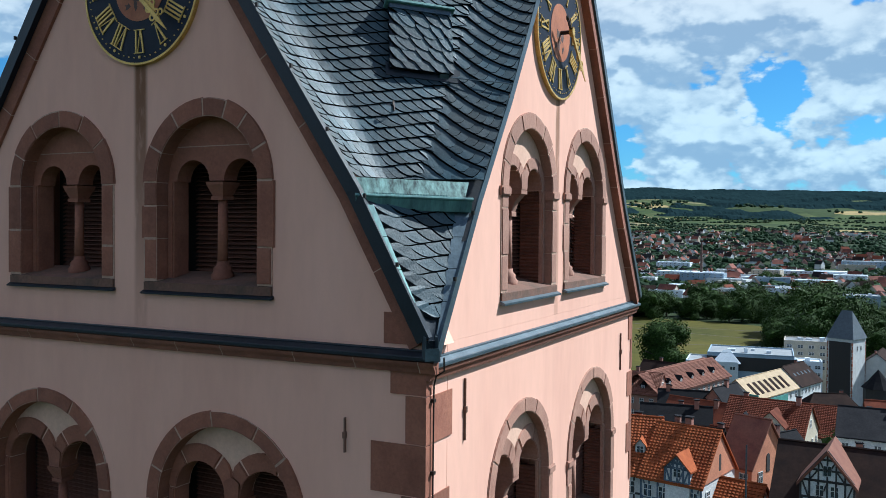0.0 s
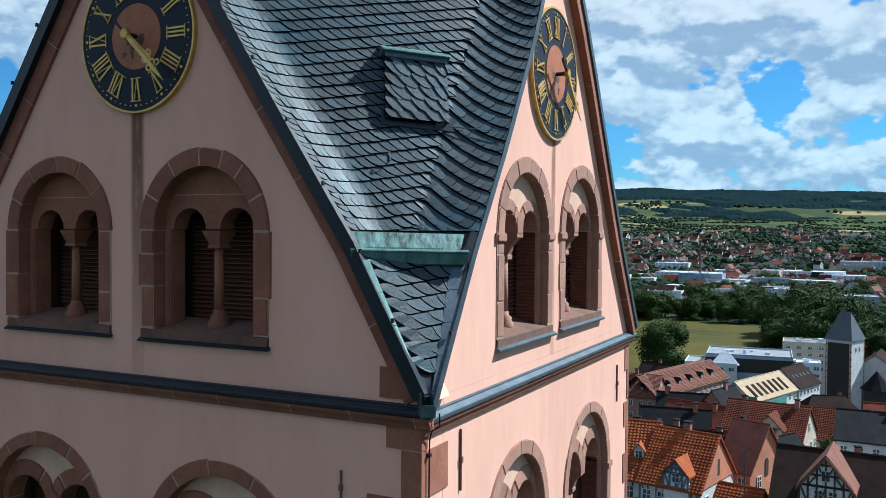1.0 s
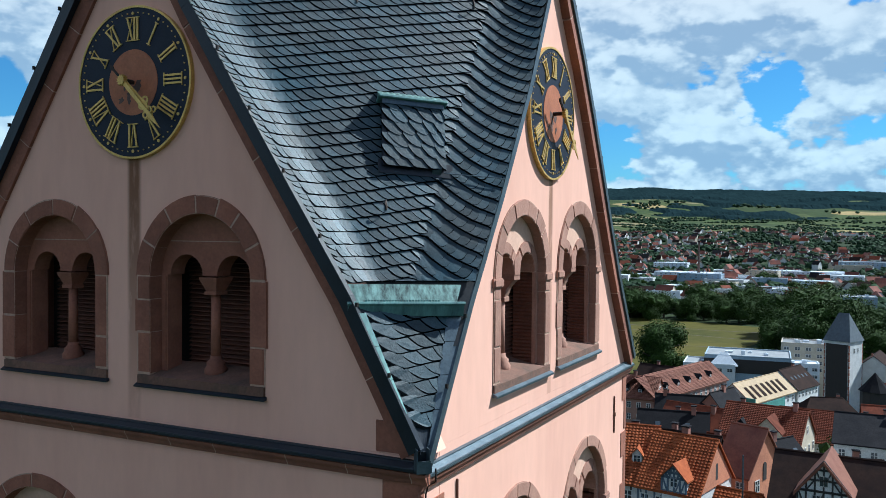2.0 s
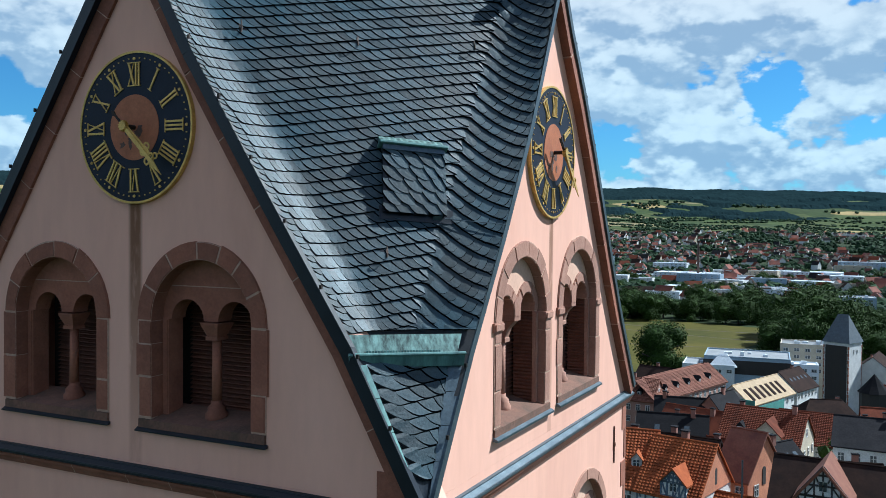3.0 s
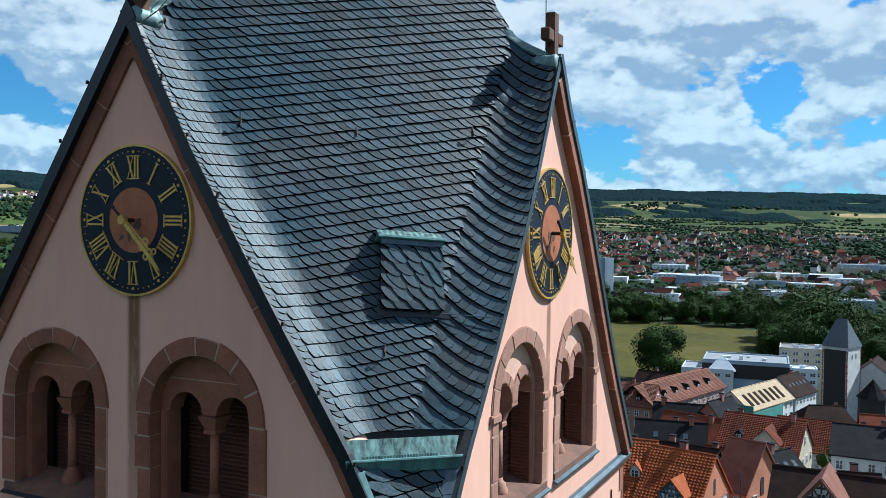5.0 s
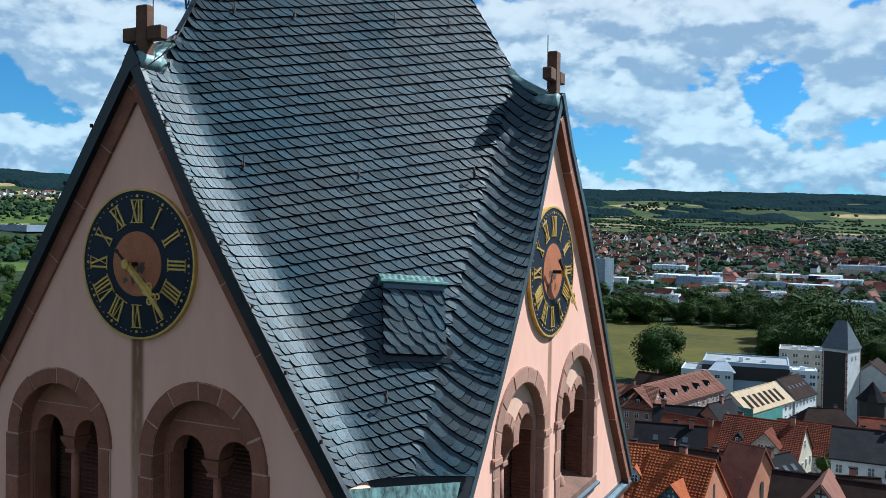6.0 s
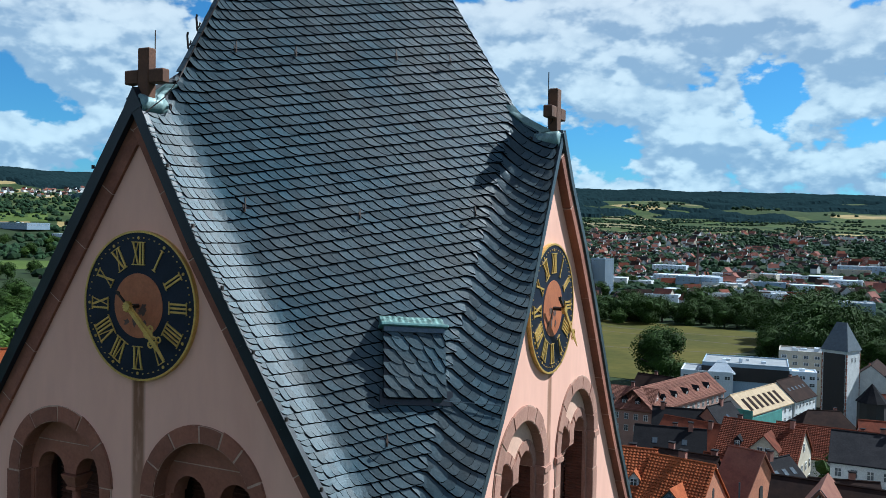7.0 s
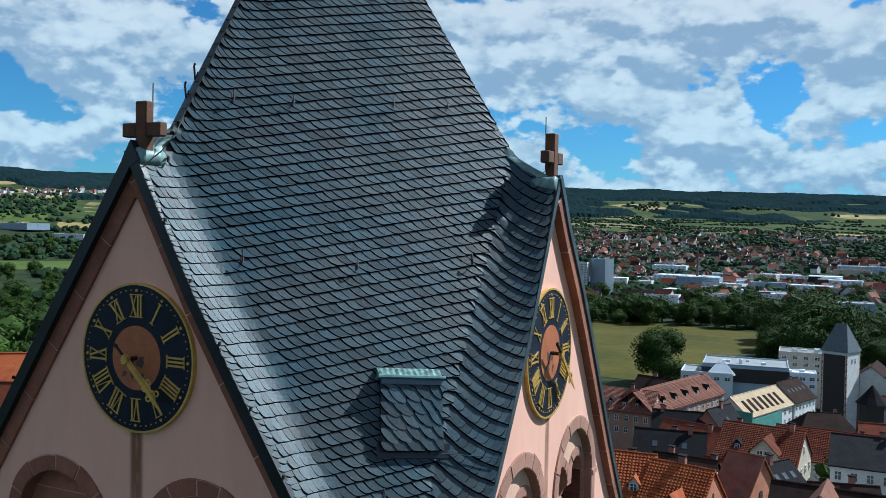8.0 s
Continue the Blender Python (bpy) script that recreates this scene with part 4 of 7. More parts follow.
part("curb", box(-HW + 0.05, HW - 0.05, -0.10, 0.075, -HH + 0.06, HH - 0.02), WOOD_DARK, hatch, "dark wooden curb", m=inv)
lid = bm_from([(x, y + lid_y(z), z) for z in (-HH, HH) for y in (-0.035, 0.0) for x in (-HW, HW)],
              [(0, 1, 3, 2), (4, 6, 7, 5), (2, 3, 7, 6), (0, 4, 5, 1), (0, 2, 6, 4), (1, 5, 7, 3)])
part("lid_board", lid, DARK_LEAD, hatch, m=inv)
r2 = random.Random(3)
for i in range(6):
    zb = -HH - 0.05 + i * 0.175
    s = -HW - r2.uniform(0.03, 0.12)
    while s < HW - 0.03:
        w = r2.uniform(0.17, 0.21) if s < HW - 0.30 else 0.14
        x0 = max(s, -HW - 0.012)
        base = zb + 0.11 * x0
        pts = [(x0, base + 0.2)] + [(min(HW + 0.012, x0 + w * 1.25 * t), base + 0.17 * (1 - t) ** 2.2) for t in [k / 6 for k in range(7)]]
        pts += [(min(HW + 0.012, x0 + 1.4 * w), base + 0.02), (min(HW + 0.012, x0 + 1.4 * w), base + 0.2)]
        pts = [(a, max(-HH - 0.012, min(HH - 0.05, b))) for a, b in pts]
        if max(b for a, b in pts) - min(b for a, b in pts) > 0.03 and max(a for a, b in pts) - min(a for a, b in pts) > 0.03:
            bm = bmesh.new()
            lift = lambda p: lid_y(p[1]) + 0.006 + 0.018 * (1 - (p[0] - x0) / (1.5 * w)) + 0.018 * (1 - (p[1] - base) / 0.22)
            a = [bm.verts.new((p[0], lift(p), p[1])) for p in pts]
            b = [bm.verts.new((p[0] - 0.008, lift(p) - 0.02, p[1] - 0.008)) for p in pts]
            bm.faces.new(a)
            for k in range(len(pts)):
                j = (k + 1) % len(pts)
                bm.faces.new((a[k], a[j], b[j], b[k])).material_index = 1
            bmesh.ops.remove_doubles(bm, verts=bm.verts, dist=0.0004)
            # rim faces take the painted edge shadow
            part("slate", bm, SLATE, hatch, m=inv).data.materials.append(SLATE_EDGE_SHADOW)
        s += w
part("lead_strip", box(-HW - 0.005, HW + 0.005, 0.10, lid_y(HH) + 0.035, HH - 0.055, HH + 0.02), LEAD, hatch, m=inv)
part("copper_lip", box(-HW - 0.055, HW + 0.055, 0.05, lid_y(HH) + 0.075, HH + 0.02, HH + 0.065, 0.01), COPPER, hatch, m=inv)
flutes = bmesh.new()
n = 22
rows = []
for zz, yy in ((HH + 0.06, lid_y(HH) + 0.045), (HH + 0.20, 0.062)):
    rows.append([flutes.verts.new((-HW - 0.035 + (2 * HW + 0.05) * i / n, yy + (0.014 if i % 2 else 0.0), zz)) for i in range(n + 1)])
under = [flutes.verts.new((v.co.x, 0.03, v.co.z)) for r in rows for v in (r[0], r[-1])]
for i in range(n):
    flutes.faces.new((rows[0][i], rows[0][i + 1], rows[1][i + 1], rows[1][i]))
flutes.faces.new((rows[0][0], rows[1][0], under[2], under[0]))
flutes.faces.new((rows[0][-1], under[1], under[3], rows[1][-1]))
part("copper_apron", flutes, COPPER_STREAK, hatch, "streaked green copper apron", m=inv)
part("lead_apron", box(-HW - 0.05, HW + 0.12, 0.034, 0.052, -HH - 0.10, -HH + 0.10), DARK_LEAD, hatch, m=inv)
part("stay_bracket", bm_from([(HW - 0.17, y, z) for y, z in ((0.05, -HH - 0.06), (0.12, -HH + 0.0), (0.05, -HH + 0.03))] + [(HW - 0.05, y, z) for y, z in ((0.05, -HH - 0.06), (0.12, -HH + 0.0), (0.05, -HH + 0.03))],
                             [(0, 1, 2), (5, 4, 3), (0, 3, 4, 1), (1, 4, 5, 2), (2, 5, 3, 0)]), LEAD, hatch, m=inv)
stay = thing("hatch_wire", "thin wire from the hatch to the verge", "cable", UP @ roof_at(0.8, 3.3))
part("wire", tube([UP @ (p + n * 0.075) for p, n in [roof_frame(q, 3.30 - 0.015 * i) for i, q in enumerate((0.80, 0.95, 1.1, 1.3, 1.5, 1.72))]], 0.006, 5), LEAD, stay, m=stay.matrix_world.inverted())

# copper gutter across the corner, with its apron and the little slated triangle below
GL, GR = Vector((-0.90, -0.10, 1.66)), Vector((0.10, 0.93, 1.63))
gut = thing("copper_gutter", "green copper box gutter across the roof corner", "gutter", UP @ GL)
along = (GR - GL).normalized()
outw = Vector((SQ, -SQ, 0))
gm = UP @ Matrix((Vector((*along, 0)), Vector((*outw, 0)), Vector((0, 0, 1, 0)), Vector((*GL, 1)))).transposed()
ginv = gut.matrix_world.inverted() @ gm
GLEN = (GR - GL).length
trough = bmesh.new()
prof = [(-0.16, 0.03), (-0.16, -0.08), (0.05, -0.09), (0.09, 0.05), (0.105, 0.065), (0.08, 0.075), (0.04, -0.06), (-0.13, -0.05), (-0.13, 0.03)]
a = [trough.verts.new((0, o, zz)) for o, zz in prof]
b = [trough.verts.new((GLEN, o, zz)) for o, zz in prof]
trough.faces.new(a)
trough.faces.new(b[::-1])
for i in range(len(prof)):
    j = (i + 1) % len(prof)
    trough.faces.new((a[i], b[i], b[j], a[j]))
part("trough", trough, COPPER, gut, m=ginv)
part("front_roll", tube([(-0.01, 0.09, 0.065), (GLEN + 0.01, 0.09, 0.065)], 0.022, 8), COPPER, gut, m=ginv)
apron = bm_from([(0.10, 0.03, 0.05), (GLEN - 0.08, 0.03, 0.05), (GLEN + 0.02, -0.09, 0.28), (0.0, -0.09, 0.28), (0.10, 0.0, 0.03), (GLEN - 0.08, 0.0, 0.03), (GLEN + 0.02, -0.12, 0.27), (0.0, -0.12, 0.27)],
                [(0, 1, 2, 3), (7, 6, 5, 4), (0, 4, 5, 1), (1, 5, 6, 2), (2, 6, 7, 3), (3, 7, 4, 0)])
part("copper_apron", apron, COPPER_STREAK, gut, "streaked copper apron above the gutter", m=ginv)
n = 26
for i in range(n):
    s = 0.22 + (GLEN - 0.5) * i / n
    part("guard_tooth", box(s, s + 0.018, 0.02, 0.03, 0.05, 0.105), COPPER, gut, m=ginv)

tri = thing("corner_roof", "small triangular slated roof below the copper gutter", "roof", UP @ Vector((0, 0, 0.1)))
tinv = tri.matrix_world.inverted() @ UP


def tri_point(f, z):
    """The corner triangle: between both verges, set a little back."""
    l, r = Vector((on_line(FRONT_R, z), -0.10, z)), Vector((0.10, on_line(SIDE_L, z), z))
    p = l.lerp(r, f)
    return p + Vector((-SQ, SQ, 0)) * (0.03 * smooth(0, 0.2, f) * smooth(1, 0.8, f))


bm = bmesh.new()
rows = [0.06 + 0.09 * i for i in range(19)]
grid = [[bm.verts.new(tri_point(k / 8, z)) for k in range(9)] for z in rows]
for i in range(len(rows) - 1):
    for k in range(8):
        bm.faces.new((grid[i][k], grid[i][k + 1], grid[i + 1][k + 1], grid[i + 1][k]))
part("lead_bed", bm, DARK_LEAD, tri, m=tinv)
tri_n = Vector((1, -1, 0.9)).normalized()
z = 0.30
r3 = random.Random(8)
while z < 1.60:
    L = (tri_point(1, z) - tri_point(0, z)).length
    f, fe = 0.055, 0.85
    step = 0.20 / max(L, 0.25)
    while f < fe - 0.04:
        w = min(step * r3.uniform(0.9, 1.1), fe - f)
        pts = [(0.0, 1.32)] + [(1.30 * k / 6, (1 - k / 6) ** 1.8) for k in range(7)] + [(2.1, 0.0), (2.15, 1.32)]
        top, low = [], []
        for a, b in pts:
            up = 0.010 + 0.012 * max(0.0, 1 - a / 2.2) + 0.024 * (1 - b / 1.32)
            for da, db, dn, out in ((0, 0, 0.0, top), (-0.13 * max(0.0, 1 - a / 1.6), -0.11, -0.005 if a < 1.2 else -0.014, low)):
                ff = min(fe, f + w * (a + da))
                zz = min(1.61, max(0.24, z + 0.14 * (ff - 0.5) * L + 0.172 * (b + db)))
                out.append(tri_point(ff, zz) + tri_n * (up + dn))
        if max(p.z for p in top) - min(p.z for p in top) > 0.05:
            bm = bm_from(top + low, [tuple(range(len(pts)))] + [(k, k + 1, len(pts) + k + 1, len(pts) + k) for k in range(len(pts) - 1)])
            bm.faces.ensure_lookup_table()
            # edges below the slate face carry the shadow colour
            for face in bm.faces[1:]:
                face.material_index = 1
            part("slate", bm, SLATE, tri, m=tinv).data.materials.append(SLATE_EDGE_SHADOW)
        f += w
    z += 0.172
for side, mat in ((0, COPPER), (1, LEAD)):
    for k in range(4):
        z0, z1 = 0.12 + k * 0.37, 0.12 + (k + 1) * 0.37 - 0.006
        fa, fb = (0.0, 0.06) if side == 0 else (0.83, 1.0)
        q = [tri_point(fa, z0), tri_point(fb, z0), tri_point(fb, z1), tri_point(fa, z1)]
        q = [p + tri_n * (0.03 + 0.002 * k) for p in q]
        bm = bm_from([*q, *[p - tri_n * 0.02 for p in q]], [(0, 1, 2, 3), (7, 6, 5, 4), (0, 4, 5, 1), (1, 5, 6, 2), (2, 6, 7, 3), (3, 7, 4, 0)])
        part("valley_sheet", bm, mat, tri, "pale green copper valley sheet" if side == 0 else "", m=tinv)
# rainwater outlet at the corner
spout = thing("corner_outlet", "open dark lead rainwater outlet at the corner", "outlet", UP @ Vector((0.1, -0.1, -0.15)))
si = spout.matrix_world.inverted() @ UP @ Matrix.Translation((0.105, -0.105, 0)) @ pose(0, 0, 0, 0, 0, 45) @ Matrix.Diagonal((0.68, 0.8, 0.9, 1))
part("outlet_back", box(-0.11, 0.11, 0.05, 0.07, -0.12, 0.10), DARK_LEAD, spout, m=si)
part("outlet_floor", box(-0.11, 0.11, -0.10, 0.07, -0.14, -0.12), DARK_LEAD, spout, m=si)
for x in (-0.11, 0.10):
    part("outlet_cheek", box(x, x + 0.012, -0.10, 0.05, -0.12, 0.16), LEAD, spout, m=si)
part("outlet_lip", box(-0.12, 0.12, -0.112, -0.10, -0.135, 0.02), LEAD, spout, m=si)

# ---- clocks ----
def bar(bm, p, q, w, o0, o1):
    p, q = Vector(p), Vector(q)
    d = (q - p).normalized() * 1.0
    n = Vector((-d.y, d.x)) * w / 2
    prism([tuple(p + n), tuple(q + n), tuple(q - n), tuple(p - n)], o0, o1, bm)


def numeral(text, h):
    """A Roman numeral of thick and thin strokes with serifs, centred, as strokes of (s, z)."""
    strokes, x = [], 0.0
    for ch in text:
        if ch == "I":
            strokes += [((x + 0.016, 0), (x + 0.016, h), 0.026)]
            x += 0.052
        elif ch == "V":
            strokes += [((x + 0.004, h), (x + 0.054, 0), 0.027), ((x + 0.104, h), (x + 0.058, 0), 0.011)]
            x += 0.118
        else:
            strokes += [((x + 0.004, h), (x + 0.10, 0), 0.027), ((x + 0.10, h), (x + 0.004, 0), 0.011)]
            x += 0.118
    wide = x - 0.02
    strokes += [((-0.018, h), (wide + 0.018, h), 0.011), ((-0.018, 0), (wide + 0.018, 0), 0.011)]
    return [((a[0] - wide / 2, a[1]), (b[0] - wide / 2, b[1]), w) for a, b, w in strokes]


def ring_bm(r0, r1, o0, o1, n=72):
    bm = bmesh.new()
    rows = [[bm.verts.new((r * math.sin(2 * math.pi * i / n), o, r * math.cos(2 * math.pi * i / n))) for i in range(n)] for r, o in ((r1, o0), (r1, o1), (r0, o1), (r0, o0))]
    for k in range(4):
        a, b = rows[k], rows[(k + 1) % 4]
        for i in range(n):
            j = (i + 1) % n
            bm.faces.new((a[i], a[j], b[j], b[i]))
    return bm


def disc_bm(r, o0, o1, n=72):
    return prism([(r * math.sin(2 * math.pi * i / n), r * math.cos(2 * math.pi * i / n)) for i in range(n)], o0, o1)


def build_clock(frame_m, s, z, radius):
    ck = thing("tower_clock", "navy clock face with gilt Roman numerals and rust-brown centre", "clock", frame_m @ Vector((s, 0, z)), group="tower clocks")
    inv = ck.matrix_world.inverted() @ frame_m @ Matrix.Translation((s, 0, z)) @ Matrix.Diagonal((radius, 1, radius, 1))
    part("dial_plate", disc_bm(0.985, 0.0, 0.055), NAVY, ck, m=inv)
    part("gilt_rim", ring_bm(0.972, 1.0, 0.0, 0.066), GOLD, ck, m=inv)
    part("centre_disc", disc_bm(0.43, 0.045, 0.061), DIAL, ck, "rust-brown painted centre with faded marks", m=inv)
    r4 = random.Random(2)
    for k in range(9):     # remains of a painted scene, past recognition
        cx, cz = r4.uniform(-0.22, 0.12), r4.uniform(-0.3, 0.0)
        pts = [(cx + r4.uniform(0.02, 0.07) * math.cos(t), cz + r4.uniform(0.02, 0.08) * math.sin(t)) for t in [math.pi / 4 * i for i in range(8)]]
        part("faded_mark", prism(pts, 0.055, 0.0615 + 0.0004 * k), DIAL_MARK, ck, m=inv)
    for i in range(60):
        t = 2 * math.pi * i / 60
        if i % 5:
            r, w = 0.905, 0.0095
        else:
            r, w = 0.90, 0.021
        pts = [(r * math.sin(t) + w * math.cos(a), r * math.cos(t) + w * math.sin(a)) for a in [math.pi / 4 * k for k in range(8)]]
        part("minute_dot", prism(pts, 0.05, 0.067), GOLD, ck, m=inv)
    for k, text in enumerate(("XII", "I", "II", "III", "IIII", "V", "VI", "VII", "VIII", "IX", "X", "XI")):
        t = 2 * math.pi * k / 12
        bm = bmesh.new()
        for i, (a, b, w) in enumerate(numeral(text, 0.30)):
            pa, pb = [(q[0] * 1.0 * math.cos(t) + (q[1] + 0.545) * math.sin(t), -q[0] * math.sin(t) + (q[1] + 0.545) * math.cos(t)) for q in (a, b)]
            bar(bm, pa, pb, w, 0.05, 0.069 + 0.0006 * i)
        part("numeral", bm, GOLD, ck, m=inv)
    for name, deg, length, o in (("minute_hand", 134.5, 0.92, 0.245), ("hour_hand", 131.0, 0.62, 0.225)):
        t = radians(deg)
        d, n = Vector((math.sin(t), math.cos(t))), Vector((math.cos(t), -math.sin(t)))
        bm = bmesh.new()
        if name == "minute_hand":
            poly = [d * 0.04 + n * 0.03, d * 0.55 + n * 0.026, d * 0.72 + n * 0.03, d * length, d * 0.72 - n * 0.03, d * 0.55 - n * 0.026, d * 0.04 - n * 0.03]
        else:
            poly = [d * 0.04 + n * 0.036, d * 0.42 + n * 0.03, d * 0.50 + n * 0.05, d * 0.56 + n * 0.02, d * length, d * 0.56 - n * 0.02, d * 0.50 - n * 0.05, d * 0.42 - n * 0.03, d * 0.04 - n * 0.036]
        prism([tuple(p) for p in poly], o, o + 0.014, bm)
        hand_part = part(name, bm, GOLD, ck, m=inv)
        for dist, rr in (((0.47, 0.055), (0.66, 0.045)) if name == "hour_hand" else ((0.62, 0.05),)):
            for q in (-1, 1):
                c = d * dist + n * 0.045 * q
                part("scroll", ring_bm(rr * 0.55, rr, o, o + 0.012, 14), GOLD, hand_part, m=inv @ Matrix.Translation((c.x, 0, c.y)))
        poly = [-d * 0.03 + n * 0.014, -d * 0.22 + n * 0.014, -d * 0.25 + n * 0.03, -d * 0.30, -d * 0.25 - n * 0.03, -d * 0.22 - n * 0.014, -d * 0.03 - n * 0.014]
        part("counterweight", prism([tuple(p) for p in poly], o - 0.002, o + 0.010), IRON, hand_part, m=inv)
    rose = [((0.075 if i % 2 else 0.05) * math.cos(2 * math.pi * i / 24), (0.075 if i % 2 else 0.05) * math.sin(2 * math.pi * i / 24)) for i in range(24)]
    part("hub_rosette", prism(rose, 0.215, 0.275), GOLD, ck, m=inv)
    part("arbor", prism([(0.03 * math.cos(math.pi * i / 5), 0.03 * math.sin(math.pi * i / 5)) for i in range(10)], 0.05, 0.22), IRON, ck, m=inv)
    return ck


build_clock(FRONT, -4.32, 4.52, 1.02)
build_clock(SIDE, 4.32, 4.40, 1.03)


# ---- crosses on the gables ----
def build_cross(frame_m, s, z, group):
    """A stone cross on a copper saddle, with a thin lightning rod."""
    cr = thing("gable_cross", "weathered red sandstone cross on the gable peak", "cross", frame_m @ Vector((s, 0, z)), group=group)
    inv = cr.matrix_world.inverted() @ frame_m @ Matrix.Translation((s, -0.03, z))
    part("cross_shaft", box(-0.10, 0.10, -0.075, 0.075, -0.15, 0.68, 0.014), CROSS_STONE, cr, m=inv)
    for x0, x1 in ((-0.345, -0.099), (0.099, 0.345)):
        part("cross_arm", box(x0, x1, -0.072, 0.072, 0.20, 0.39, 0.014), CROSS_STONE, cr, m=inv)
    rod_x = 0.06 if frame_m is FRONT else -0.06
    part("lightning_rod", tube([(rod_x, -0.085, 0.1), (rod_x, -0.09, 0.94)], 0.008, 5), IRON, cr, m=inv)
    return cr


build_cross(FRONT, -4.29, 7.32, "gable crosses")
build_cross(SIDE, 4.46, 7.20, "gable crosses")
for frame_m, s, z, q in ((FRONT, -4.34, 7.34, 1), (SIDE, 4.34, 7.16, -1)):
    sad = thing("copper_saddle", "folded verdigris copper saddle behind the gable peak", "flashing", frame_m @ Vector((s, 0, z)), group="copper saddles")
    inv = sad.matrix_world.inverted() @ frame_m @ Matrix.Translation((s, 0, z))
    # sheet laid over the slates beside the peak and up the start of the ridge
    zr = [7.17 + 0.06 * k for k in range(8)]
    bm = bmesh.new()
    grid = []
    for k, zz in enumerate(zr):
        ends = section(zz)
        wide = (0.30 if k < 4 else 0.24) if q > 0 else 0.15
        grid.append([])
        for c in range(5):
            p, n = roof_frame(ends[1] + wide * c / 4 if q > 0 else ends[4] - wide * c / 4, zz)
            grid[-1].append(p + n * (0.075 - 0.008 * c) + Vector((0, 0, 0.012 * math.sin(9 * zz + c))))
    top = [[bm.verts.new(p) for p in r] for r in grid]
    low = [[bm.verts.new(p - Vector((0.012, -0.012, 0.012))) for p in r] for r in grid]
    for a, b, flip in ((top, None, 0), (low, None, 1)):
        for r0, r1 in zip(a, a[1:]):
            for c in range(4):
                bm.faces.new((r0[c], r0[c + 1], r1[c + 1], r1[c]))
    for r0, r1, l0, l1 in zip(top, top[1:], low, low[1:]):
        bm.faces.new((r0[0], r1[0], l1[0], l0[0]))
        bm.faces.new((r0[4], r1[4], l1[4], l0[4]))
    for r, l in ((top[0], low[0]), (top[-1], low[-1])):
        for c in range(4):
            bm.faces.new((r[c], r[c + 1], l[c + 1], l[c]))
    bmesh.ops.recalc_face_normals(bm, faces=bm.faces[:])
    part("saddle_sheet", bm, COPPER_PALE, sad, m=sad.matrix_world.inverted() @ UP)
    roll = inv @ Matrix.Translation((q * 0.07, 0, -0.10)) @ pose(0, 0, 0, 90, 0, 0)
    part("saddle_roll", lathe([(0.02, -0.13), (0.115, -0.13), (0.135, -0.10), (0.125, -0.05), (0.125, 0.16), (0.138, 0.18), (0.125, 0.20), (0.12, 0.30), (0.02, 0.30)], 16), COPPER_PALE, sad, m=roll, smooth=True)
    part("saddle_eyelet", ring_bm(0.03, 0.045, -0.01, 0.01, 14), IRON, sad, m=inv @ Matrix.Translation((q * 0.22, -0.30, -0.10)) @ pose(0, 0, 0, 0, 0, 60 * q))




# ---- ground, meadow, hills ----
def ground_z(x, y):
    d = math.hypot(x, y)
    base = float(np.interp(d, [0, 60, 100, 165, 231, 320, 400, 1500, 2000, 2600, 3200, 3800, 4300, 4550, 4800],
                           [48, 45, 40, 31, 24, 9, 0, 0, 20, 54, 100, 165, 215, 255, 235]))
    if d > 1500:
        az = math.degrees(math.atan2(-x, y))
        w = min(1.0, (d - 1500) / 2500)
        n = noise.fractal(Vector((x / 900, y / 900, 3.0)), 0.9, 2.0, 5)
        base += w * (26 * n) + w * w * float(np.interp(az, [-10, 0, 8, 15, 40, 52, 60], [0, 0, 18, 26, 40, 62, 62]))
    return base


vs, fs = [], []
rings = [0, 30, 60, 100, 130, 165, 200, 231, 275, 320, 400, 600, 900, 1200, 1500] + [1500 + 60 * i for i in range(1, 55)]
NA = 240
for r in rings:
    for a in range(NA):
        t = 2 * math.pi * a / NA
        x, y = r * math.sin(t), r * math.cos(t)
        vs.append((x, y, ground_z(x, y)))
for i in range(len(rings) - 1):
    for a in range(NA):
        b = (a + 1) % NA
        fs.append((i * NA + a, i * NA + b, (i + 1) * NA + b, (i + 1) * NA + a))


